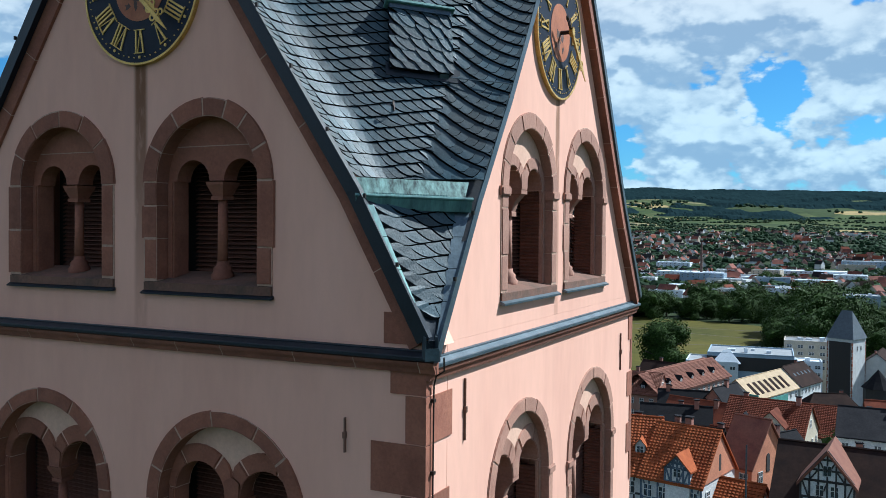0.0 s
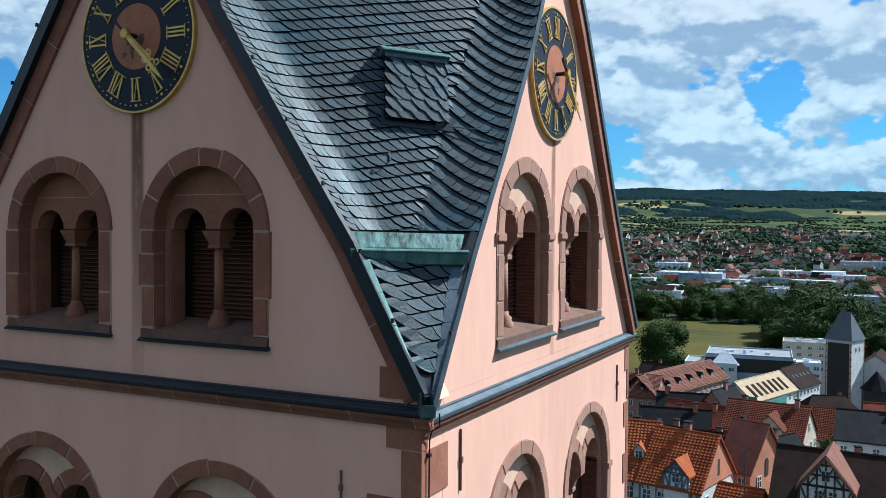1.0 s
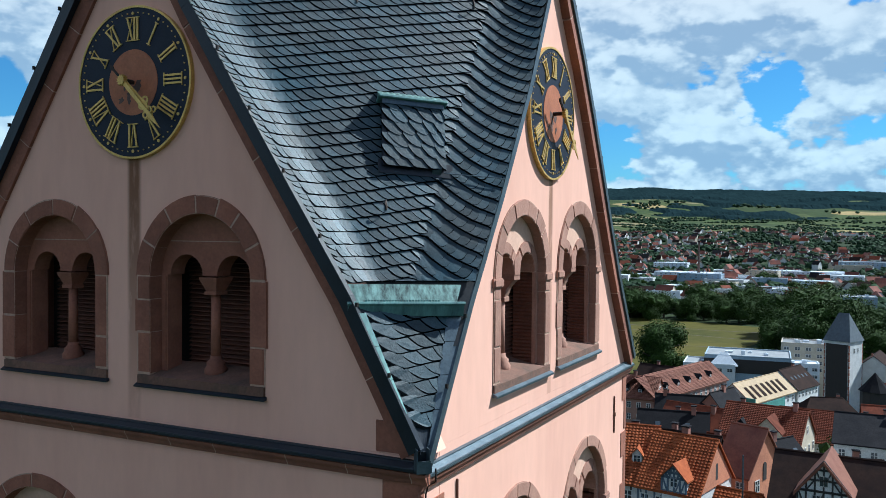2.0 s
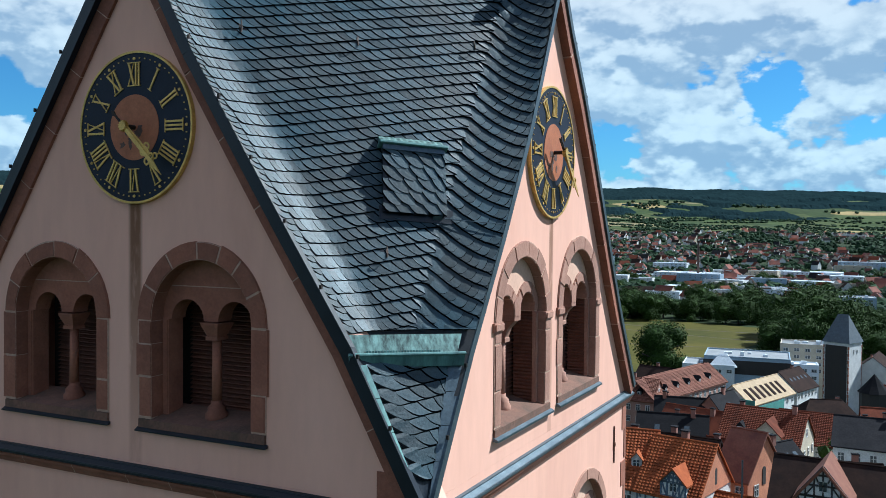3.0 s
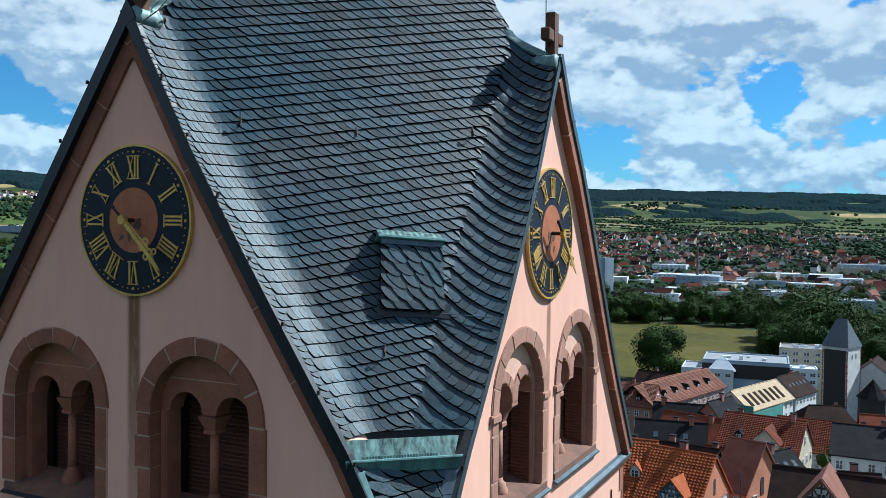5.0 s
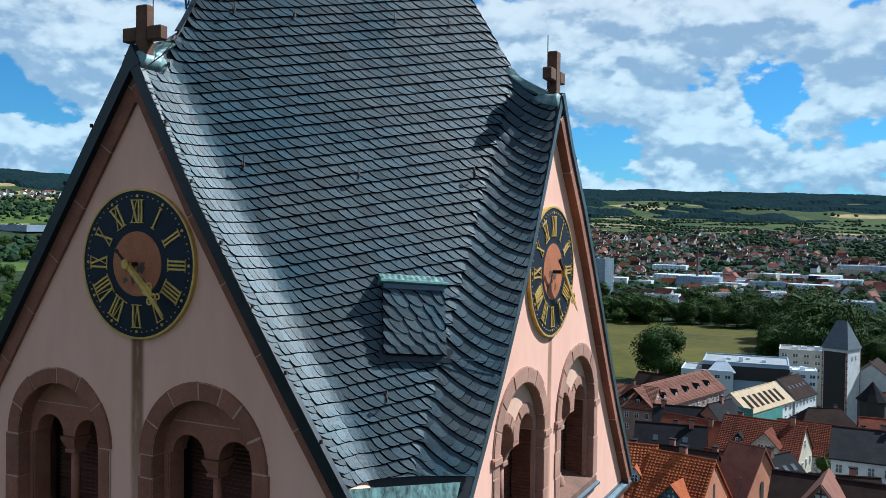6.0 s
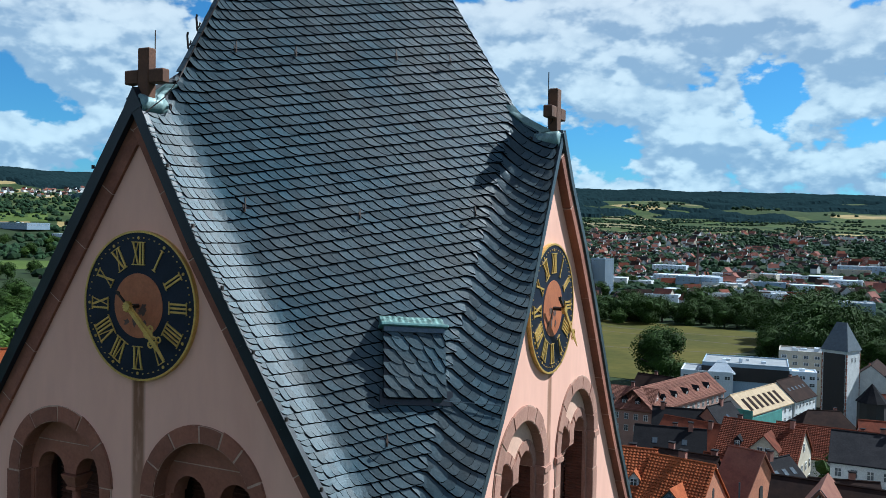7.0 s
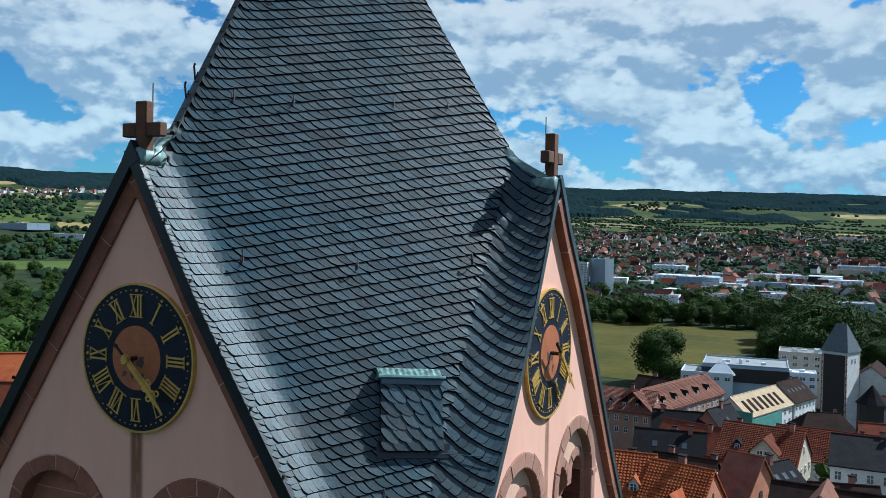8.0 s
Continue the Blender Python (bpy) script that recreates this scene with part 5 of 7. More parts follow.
def land_material():
    """Fields in patches, with woods on the heights."""
    m = bpy.data.materials.new("valley_land")
    m.use_nodes = True
    nt = m.node_tree
    N, Lk = nt.nodes.new, nt.links.new
    bsdf = nt.nodes["Principled BSDF"]
    co = N("ShaderNodeTexCoord").outputs["Object"]
    mp = N("ShaderNodeMapping")
    mp.inputs["Scale"].default_value = (1 / 210, 1 / 120, 0)
    mp.inputs["Rotation"].default_value = (0, 0, 0.35)
    Lk(co, mp.inputs[0])
    vor = N("ShaderNodeTexVoronoi")
    vor.inputs["Scale"].default_value = 1.0
    Lk(mp.outputs[0], vor.inputs["Vector"])
    sep = N("ShaderNodeSeparateColor")
    Lk(vor.outputs["Color"], sep.inputs[0])
    ramp = N("ShaderNodeValToRGB")
    ramp.color_ramp.interpolation = "CONSTANT"
    cols = [(0.0, (0.026, 0.042, 0.013)), (0.30, (0.042, 0.062, 0.019)), (0.50, (0.25, 0.19, 0.085)), (0.6, (0.03, 0.048, 0.014)), (0.80, (0.17, 0.14, 0.075)), (0.86, (0.05, 0.065, 0.022))]
    els = ramp.color_ramp.elements
    els[0].position, els[0].color = cols[0][0], (*cols[0][1], 1)
    els[1].position, els[1].color = cols[1][0], (*cols[1][1], 1)
    for p, c in cols[2:]:
        els.new(p).color = (*c, 1)
    Lk(sep.outputs[0], ramp.inputs[0])
    # gardens and grass of the town in the valley floor, fields beyond
    dist = N("ShaderNodeVectorMath")
    dist.operation = "LENGTH"
    Lk(co, dist.inputs[0])
    town = N("ShaderNodeMapRange")
    town.inputs[1].default_value, town.inputs[2].default_value = 2450, 2750
    Lk(dist.outputs["Value"], town.inputs[0])
    garden = N("ShaderNodeMix")
    garden.data_type = "RGBA"
    garden.inputs[6].default_value = (0.022, 0.034, 0.013, 1)
    Lk(town.outputs[0], garden.inputs[0])
    Lk(ramp.outputs[0], garden.inputs[7])
    grain = N("ShaderNodeTexNoise")
    grain.inputs["Scale"].default_value, grain.inputs["Detail"].default_value = 0.03, 6
    Lk(co, grain.inputs["Vector"])
    tone = N("ShaderNodeMapRange")
    tone.inputs[1].default_value, tone.inputs[2].default_value, tone.inputs[3].default_value, tone.inputs[4].default_value = 0.3, 0.7, 0.75, 1.25
    Lk(grain.outputs["Fac"], tone.inputs[0])
    sc = N("ShaderNodeVectorMath")
    sc.operation = "SCALE"
    Lk(garden.outputs[2], sc.inputs[0])
    Lk(tone.outputs[0], sc.inputs["Scale"])
    Lk(sc.outputs[0], bsdf.inputs["Base Color"])
    bsdf.inputs["Roughness"].default_value = 0.95
    bsdf.inputs["Specular IOR Level"].default_value = 0.1
    return m


LAND = land_material()
me = bpy.data.meshes.new("ground")
me.from_pydata(vs, [], fs)
me.materials.append(LAND)
for p in me.polygons:
    p.use_smooth = True
tagged(new("ground", me), "valley floor rising to wooded hills with fields", "ground", kind="structure")

bm = bm_from([(-330, 500, 0.2), (-110, 470, 0.2), (-70, 640, 0.2), (-50, 745, 0.2), (-180, 775, 0.2), (-420, 770, 0.2)], [(0, 1, 2, 3, 4, 5)])
tagged(part("meadow", bm, MEADOW), "wide mown meadow turning yellow", "meadow", kind="structure")
for label, az0, az1, d0, d1, mat in (("strip of pale mown grass", 44, 58, 520, 610, FIELD_GREEN), ("yellowing meadow strip", 44, 58, 660, 720, MEADOW), ("light green field", 50, 58, 860, 960, FIELD_GREEN),
                                     ("light green field", 47, 58, 1560, 1720, FIELD_GREEN), ("ripe golden field", 47, 50.5, 2560, 2720, FIELD_GOLD), ("light green field", 51, 58, 2700, 2960, FIELD_GREEN), ("pale stubble field", 45, 49, 3050, 3160, FIELD_GOLD)):
    pts = [(-d * math.sin(radians(az)), d * math.cos(radians(az))) for d in (d0, d1) for az in [az0 + (az1 - az0) * i / 6 for i in range(7)]]
    bm = bm_from([(x, y, ground_z(x, y) + 0.35) for x, y in pts], [(i, i + 1, i + 8, i + 7) for i in range(6)])
    tagged(part("field", bm, mat), label + " in the valley", "field", kind="structure")
for k in range(3):
    pts = [(-340 + i * 30, 690 + 40 * k * (1 if k < 2 else -1) + 14 * math.sin(i * 0.5 + k) - i * (2 - k), 0.26) for i in range(10)]
    bm = bmesh.new()
    a = [bm.verts.new((x, y - 1.0, z)) for x, y, z in pts]
    b = [bm.verts.new((x, y + 1.0, z)) for x, y, z in pts]
    for i in range(len(pts) - 1):
        bm.faces.new((a[i], a[i + 1], b[i + 1], b[i]))
    tagged(part("meadow_path", bm, BARK), "narrow trodden path across the meadow", "path", kind="structure")


# ---- houses ----
def window_mesh():
    bm = bmesh.new()
    for x0, x1, z0, z1 in ((-0.55, 0.55, -0.75, -0.66), (-0.55, 0.55, 0.66, 0.75), (-0.55, -0.46, -0.66, 0.66), (0.46, 0.55, -0.66, 0.66), (-0.045, 0.045, -0.66, 0.66), (-0.46, 0.46, 0.10, 0.17)):
        box(x0, x1, -0.08, 0.0, z0, z1, bm=bm)
    return mesh_of("window_frame", bm, RENDER_WHITE)


FRAME_ME = window_mesh()
PANE_ME = mesh_of("pane", box(-0.5, 0.5, -0.03, 0.0, -0.7, 0.7), GLASS)


def add_window(house, x, y, z, yaw, wide=1.0, high=1.0):
    w = new("window", FRAME_ME)
    w.parent = house
    w.matrix_basis = pose(x, y, z, 0, 0, yaw) @ Matrix.Diagonal((wide, 1, high, 1))
    p = new("pane", PANE_ME)
    p.parent = w


def roof_bm(x0, x1, half, eave, ridge, over, thick=0.22, hip=0.0):
    """One slope of a pitched roof on the -y side, as a slab with a bottom edge."""
    rise = (ridge - eave) / half
    ye, ze = -half - over, eave - over * rise
    return bm_from([(x0, ye, ze), (x1, ye, ze), (x1 - hip, 0, ridge), (x0 + hip, 0, ridge), (x0, ye, ze + thick), (x1, ye, ze + thick), (x1 - hip, 0, ridge + thick), (x0 + hip, 0, ridge + thick)],
                   [(0, 3, 2, 1), (4, 5, 6, 7), (0, 1, 5, 4), (1, 2, 6, 5), (2, 3, 7, 6), (3, 0, 4, 7)])


def tile_courses(slope, x0, x1, half, eave, ridge, over, mat, thick=0.22, step=0.40):
    """Courses of roof tiles on a slope: each a thin ribbed wedge that throws an edge."""
    rise = (ridge - eave) / half
    ye, ze = -half - over, eave - over * rise
    L = math.hypot(ye, ridge - ze)
    d = Vector((0, -ye, ridge - ze)) / L
    n = Vector((0, -d.z, d.y))
    bm = bmesh.new()
    q = [n * 0.10, d * step + n * 0.01, n * 0.0]
    ribs = int((x1 - x0) / 0.42)
    for i in range(ribs):
        a, b = x0 + (x1 - x0) * i / ribs, x0 + (x1 - x0) * (i + 1) / ribs
        m_ = a + (b - a) * 0.45
        low = [bm.verts.new((x, p.y, p.z)) for x, p in ((a, q[0]), (m_, q[0] + n * 0.07), (b, q[0]))]
        top = [bm.verts.new((x, p.y, p.z)) for x, p in ((a, q[1]), (m_, q[1] + n * 0.07), (b, q[1]))]
        foot = [bm.verts.new((x, q[2].y, q[2].z)) for x in (a, b)]
        bm.faces.new((low[0], low[1], top[1], top[0]))
        bm.faces.new((low[1], low[2], top[2], top[1]))
        bm.faces.new((foot[0], foot[1], low[2], low[1], low[0]))
    me_ = mesh_of("tile_course", bm, mat)
    for i in range(int(L / step)):
        ob_ = new("tile_course", me_)
        ob_.parent = slope
        ob_.location = Vector((0, ye, ze + thick)) + d * (i * step)


def build_house(label, x, y, ridge, eave, base, length, width, yaw, wall, tiles, storeys=2, per=4, over=0.5, courses=False, chimneys=1, skylights=0, hip=0.0, windows=True, gable_windows=True, name="house", seed=0):
    """A pitched-roof house; the ridge runs along its own x. Heights are over the valley floor."""
    rr = random.Random(seed + int(x * 7 + y))
    h = thing(name, label, "house", (x, y, base), yaw)
    e, t, half = eave - base, ridge - base, width / 2
    bm = bmesh.new()
    prof = [(-half, 0), (half, 0), (half, e), (0, t - 0.02), (-half, e)] if not hip else [(-half, 0), (half, 0), (half, e), (-half, e)]
    a = [bm.verts.new((-length / 2, p[0], p[1])) for p in prof]
    b = [bm.verts.new((length / 2, p[0], p[1])) for p in prof]
    bm.faces.new(a)
    bm.faces.new(b[::-1])
    for i in range(len(prof)):
        j = (i + 1) % len(prof)
        bm.faces.new((a[i], b[i], b[j], a[j]))
    part("wall", bm, wall, h)
    ov = 0.35 if not hip else over
    for q in (0, 1):
        slope = part("roof_slope", roof_bm(-length / 2 - ov, length / 2 + ov, half, e, t, over, hip=hip), tiles, h)
        slope.matrix_basis = pose(0, 0, 0.02, 0, 0, 180 * q)
        if courses:
            tile_courses(slope, -length / 2 - ov, length / 2 + ov, half, e, t, over, tiles)
    if hip:
        for q in (-1, 1):
            x1 = q * (length / 2 + ov)
            rise = (t - e) / half
            bm = bm_from([(x1, -half - over, e - over * rise + 0.2), (x1, half + over, e - over * rise + 0.2), (x1 - q * hip, 0, t + 0.22)], [(0, 1, 2)])
            got = bmesh.ops.extrude_face_region(bm, geom=list(bm.faces))
            bmesh.ops.translate(bm, vec=(-q * 0.2, 0, -0.15), verts=[v for v in got["geom"] if isinstance(v, bmesh.types.BMVert)])
            part("hip_slope", bm, tiles, h)
    part("ridge_cap", tube([(-length / 2 - ov + hip, 0, t + 0.24), (length / 2 + ov - hip, 0, t + 0.24)], 0.16, 6), tiles, h)
    for k in range(chimneys):
        cx, cy = rr.uniform(-0.38, 0.38) * length, rr.uniform(-0.25, 0.25) * half
        zc = t - abs(cy) * (t - e) / half
        c = part("chimney", box(cx - 0.4, cx + 0.4, cy - 0.35, cy + 0.35, zc - 0.6, zc + 1.5), BRICK, h)
        part("chimney_cap", box(cx - 0.5, cx + 0.5, cy - 0.45, cy + 0.45, zc + 1.5, zc + 1.66), TILE_GREY, c)
    for k in range(skylights):
        f = (k + 0.5) / skylights
        sx = (f - 0.5) * length * 0.85
        s = part("skylight", box(-0.45, 0.45, -0.05, 0.12, -0.6, 0.6), GLASS, h)
        ang = math.degrees(math.atan2(t - e, half))
        s.matrix_basis = pose(sx, -half * 0.5, (e + t) / 2 + 0.26, ang - 90, 0, 0)
    if windows:
        for st in range(storeys):
            z = e - 1.75 - st * 2.9
            if z < 1.0:
                break
            for k in range(per):
                wx = -length / 2 + length * (k + 0.5) / per
                add_window(h, wx, -half - 0.02, z, 0)
            n = max(2, int(width / 3))
            for k in range(n):
                add_window(h, length / 2 + 0.02, -half + width * (k + 0.5) / n, z, 90)
        if gable_windows and not hip:
            add_window(h, length / 2 + 0.02, 0, e + (t - e) * 0.36, 90)
    return h


def timber_frame(h, x0, x1, y, z0, z1, mat, gable=None, yaw=0.0, cols=7, rows=2):
    """Posts, rails and braces laid on one wall of a house, each a beam of its own."""
    base = pose(0, 0, 0, 0, 0, yaw)

    def beam(p, q, w=0.2):
        bm = bmesh.new()
        bar(bm, p, q, w, -0.05, 0.05)
        b = part("beam", bm, mat, h, m=base @ Matrix.Translation((0, y, 0)))

    for r_ in range(rows + 1):
        z = z0 + (z1 - z0) * r_ / rows
        beam((x0, z), (x1, z), 0.24)
    for c in range(cols + 1):
        x = x0 + (x1 - x0) * c / cols
        beam((x, z0), (x, z1))
    for r_ in range(rows):
        za, zb = z0 + (z1 - z0) * r_ / rows, z0 + (z1 - z0) * (r_ + 1) / rows
        dx = (x1 - x0) / cols
        for xa, xb in ((x0 + dx * 0.1, x0 + dx * 0.9), (x1 - dx * 0.1, x1 - dx * 0.9), (x0 + dx * 3.1, x0 + dx * 2.2)):
            beam((xa, zb), (xb, za), 0.16)
    if gable:
        apex, half = gable
        mid = (x0 + x1) / 2
        for f in (0.0, 0.36, 0.70):
            w = half * (1 - f)
            beam((mid - w, z1 + (apex - z1) * f), (mid + w, z1 + (apex - z1) * f), 0.2)
        for k in (-0.66, -0.33, 0.0, 0.33, 0.66):
            beam((mid + k * half, z1), (mid + k * half, z1 + (apex - z1) * (1 - abs(k)) * 0.96), 0.17)
        beam((mid - half, z1), (mid, apex), 0.2)
        beam((mid + half, z1), (mid, apex), 0.2)
        for q in (-1, 1):
            beam((mid + q * 0.66 * half, z1), (mid + q * 0.36 * half, z1 + (apex - z1) * 0.34), 0.15)
            beam((mid + q * 0.1 * half, z1 + (apex - z1) * 0.36), (mid + q * 0.3 * half, z1 + (apex - z1) * 0.66), 0.15)


def cross_gable(h, cx, yf, half, z0, eave, apex, back, wall, tiles, over=0.45, timber=None, verge=None):
    """A gabled dormer on the -y side of a house."""
    g = part("dormer", prism([(cx - half, z0), (cx + half, z0), (cx + half, eave), (cx, apex), (cx - half, eave)], yf, yf + back), wall, h)
    rise = (apex - eave) / half
    for q in (-1, 1):
        xe, ze = cx + q * (half + over), eave - over * rise
        bm = bm_from([(xe, yf - 0.4, ze), (cx, yf - 0.4, apex), (cx, yf + back, apex), (xe, yf + back, ze),
                      (xe, yf - 0.4, ze + 0.2), (cx, yf - 0.4, apex + 0.2), (cx, yf + back, apex + 0.2), (xe, yf + back, ze + 0.2)],
                     [(0, 1, 2, 3), (7, 6, 5, 4), (0, 4, 5, 1), (1, 5, 6, 2), (2, 6, 7, 3), (3, 7, 4, 0)])
        part("dormer_roof", bm, tiles, g)
        if verge:
            bm = bm_from([(xe, yf - 0.46, ze - 0.15), (cx, yf - 0.46, apex - 0.15), (cx, yf - 0.41, apex - 0.15), (xe, yf - 0.41, ze - 0.15),
                          (xe, yf - 0.46, ze + 0.25), (cx, yf - 0.46, apex + 0.25), (cx, yf - 0.41, apex + 0.25), (xe, yf - 0.41, ze + 0.25)],
                         [(0, 1, 2, 3), (7, 6, 5, 4), (0, 4, 5, 1), (1, 5, 6, 2), (2, 6, 7, 3), (3, 7, 4, 0)])
            part("bargeboard", bm, verge, g)
    return g


def small_dormer(h, cx, half_w, e, t, frac, wall, tiles):
    """A little gabled dormer standing on the -y slope."""
    y = -half_w * (1 - frac)
    z = e + (t - e) * frac
    g = part("dormer", prism([(cx - 0.6, z - 0.3), (cx + 0.6, z - 0.3), (cx + 0.6, z + 0.9), (cx, z + 1.6), (cx - 0.6, z + 0.9)], y - 0.2, y + 1.8), wall, h)
    for q in (-1, 1):
        bm = bm_from([(cx + q * 0.8, y - 0.4, z + 0.72), (cx, y - 0.4, z + 1.65), (cx, y + 2.0, z + 1.65), (cx + q * 0.8, y + 2.0, z + 0.72),
                      (cx + q * 0.8, y - 0.4, z + 0.84), (cx, y - 0.4, z + 1.78), (cx, y + 2.0, z + 1.78), (cx + q * 0.8, y + 2.0, z + 0.84)],
                     [(0, 1, 2, 3), (7, 6, 5, 4), (0, 4, 5, 1), (1, 5, 6, 2), (2, 6, 7, 3), (3, 7, 4, 0)])
        part("dormer_roof", bm, tiles, g)
    add_window(h, cx, y - 0.22, z + 0.42, 0, 0.8, 0.62)


# the old town below the tower, nearest houses first
h = build_house("half-timbered house with bright orange tiled roof", -15.5, 96.0, 56.0, 51.0, 40, 7.3, 10.0, -12, RENDER_WHITE, TILE_ORANGE, per=4, courses=True, chimneys=1)
timber_frame(h, -3.6, 3.6, -5.04, 3.6, 10.9, TIMBER_BLUE, cols=7, rows=3)
g = cross_gable(h, 0.95, -5.4, 1.45, 7.5, 12.5, 14.0, 3.6, RENDER_WHITE, TILE_ORANGE, 0.3)
timber_frame(g, -0.5, 2.4, -5.46, 10.9, 12.5, TIMBER_BLUE, (14.0, 1.45), cols=4, rows=1)
add_window(h, 0.95, -5.43, 12.0, 0, 0.8, 0.7)
gable_clad = part("gable_cladding", prism([(-4.95, 10.9), (4.95, 10.9), (0, 15.85)], -0.06, 0.06), RENDER_ORANGE, h, "orange rendered gable end")
gable_clad.matrix_basis = pose(3.72, 0, 0, 0, 0, 90)
slit = part("gable_slit", prism(arch(0, 0.35, 11.6, 13.2, 8), -0.05, 0.09), WOOD_DARK, h)
slit.matrix_basis = pose(3.74, 0, 0, 0, 0, 90)

h = build_house("half-timbered house with red tiled roof and dormer", -23.6, 97.2, 56.3, 51.0, 40, 9.0, 10.6, 5, RENDER_WHITE, TILE_ORANGE, per=5, courses=True)
timber_frame(h, -4.4, 4.4, -5.34, 3.8, 10.9, TIMBER, cols=8, rows=3)
small_dormer(h, 2.6, 5.3, 11.0, 16.3, 0.35, RENDER_WHITE, TILE_ORANGE)

h = build_house("orange rendered house with its gable to the street", -9.6, 106.2, 55.7, 50.9, 38, 4.2, 8.6, -20, RENDER_ORANGE, TILE_SALMON, per=2, gable_windows=False, chimneys=0)
slit = part("gable_slit", prism(arch(-0.2, 0.42, 11.6, 13.4, 8), -0.05, 0.08), WOOD_DARK, h)
slit.matrix_basis = pose(2.12, 0, 0, 0, 0, 90)
pole = thing("roof_pole", "thin grey pole rising from the lane", "pole", (-8.1, 88.5, 44))
part("pole_shaft", tube([(0, 0, 0), (0, 0, 12.5)], 0.09, 8), LEAD, pole)
low = build_house("low house with orange tiled roof between the gables", -9.4, 95.0, 50.6, 47.6, 38, 5.0, 6.5, -12, RENDER_ORANGE, TILE_ORANGE, per=2, courses=True, chimneys=0)

h = build_house("half-timbered house with dark brown roof", 3.1, 96.3, 55.4, 49.9, 38, 17, 13, -3, RENDER_WHITE, TILE_BROWN, per=6, courses=False, chimneys=0)
# salmon instead of brown tiles: sun on the dormer roof is put into colour
g = cross_gable(h, -3.0, -7.0, 2.45, 8.0, 15.4, 18.4, 7.6, RENDER_WHITE, TILE_SALMON, 0.45, verge=TILE_SALMON)
timber_frame(g, -5.55, -0.45, -7.06, 10.0, 15.4, TIMBER, (18.6, 2.55), cols=6, rows=3)
for wx in (-3.7, -2.3):
    add_window(h, wx, -7.03, 14.4, 0, 0.75, 0.8)
    add_window(h, wx, -7.03, 12.6, 0, 0.75, 0.8)
add_window(h, -3.0, -7.03, 16.5, 0, 0.8, 0.75)
g = cross_gable(h, 5.6, -6.8, 2.4, 9.0, 12.9, 14.4, 7.0, WOOD_DARK, TILE_GREY, 0.5)
add_window(h, 4.9, -6.83, 12.6, 0, 0.9, 0.8)
add_window(h, 6.4, -6.83, 12.6, 0, 0.9, 0.8)

h = build_house("long house with red roof and pale gabled dormer", -13.0, 158.4, 48.5, 43.4, 31, 13.8, 12.4, -8, RENDER_CREAM, TILE_RED, per=5, courses=True, chimneys=2)
g = cross_gable(h, 1.6, -6.4, 2.3, 8.0, 14.4, 16.7, 5.0, RENDER_CREAM, TILE_RED, 0.35)
for wx in (1.0, 2.2):
    add_window(h, wx, -6.44, 13.8, 0, 0.9, 1.2)
small_dormer(h, -3.4, 6.2, 12.4, 17.5, 0.3, TILE_GREY, TILE_GREY)

h = build_house("white rendered house with dark slate roof", 7.0, 156.5, 48.9, 45.2, 33, 17, 12.5, -1, RENDER_WHITE, TILE_GREY, per=7, chimneys=2)
small_dormer(h, 7.0, 6.2, 12.2, 15.9, 0.25, RENDER_WHITE, TILE_GREY)
build_house("house with worn red-brown roof in the lane", -14.0, 126.0, 49.6, 46.0, 35, 8.0, 8.5, -12, BRICK, TILE_RED, per=3)
build_house("grey roofed house in the lane", -9.2, 138.0, 47.2, 43.6, 33, 7.0, 8.0, 60, RENDER_WHITE, TILE_GREY, per=3, skylights=3)
build_house("house with brown roof behind the lane", -20.0, 122.0, 50.4, 46.8, 36, 9.0, 8.0, -6, BRICK, TILE_BROWN, per=3)
build_house("low house with brown roof", 1.0, 128.0, 47.8, 44.6, 34, 9.0, 8.0, 14, RENDER_WHITE, TILE_BROWN, per=3)
build_house("house with dark slate roof", -28.0, 150.0, 47.6, 43.4, 32, 12, 10, 9, RENDER_WHITE, TILE_GREY, per=4, skylights=2, chimneys=2)
build_house("house with weathered red roof", -27.2, 167.5, 45.6, 41.2, 31, 12, 9.5, -17, RENDER_CREAM, TILE_RED, per=4)
build_house("house with dark roof and skylight", -34.0, 188.6, 43.4, 39.0, 29, 11, 10, 10, BRICK, TILE_GREY, per=4, chimneys=2)
build_house("dark roofed house with its gable forward", -26.0, 192.0, 44.6, 39.6, 29, 10, 9, 70, BRICK, TILE_GREY, per=3, skylights=1)
h = build_house("long pink house with salmon tiled hipped roof and dormers", -43.4, 225.2, 43.4, 38.9, 22, 40, 11.5, 74.3, RENDER_PINK, TILE_SALMON, per=14, courses=True, chimneys=0, hip=4.0)
for k in range(5):
    small_dormer(h, -12.0 + 6.2 * k, 5.75, 16.9, 21.4, 0.28, TILE_GREY, TILE_GREY)
h = build_house("pink wing with salmon tiled roof and dormers", -54.6, 210.4, 43.2, 38.8, 24, 22, 11, -3, RENDER_PINK, TILE_SALMON, per=9, courses=True, chimneys=1)
for k in range(3):
    small_dormer(h, 0.5 + 3.4 * k, 5.5, 14.8, 19.2, 0.25, TILE_GREY, TILE_GREY)
build_house("older house with brown hipped roof", -53.5, 252.0, 39.8, 35.6, 22, 11, 10, -14, RENDER_CREAM, TILE_BROWN, per=6, chimneys=1)

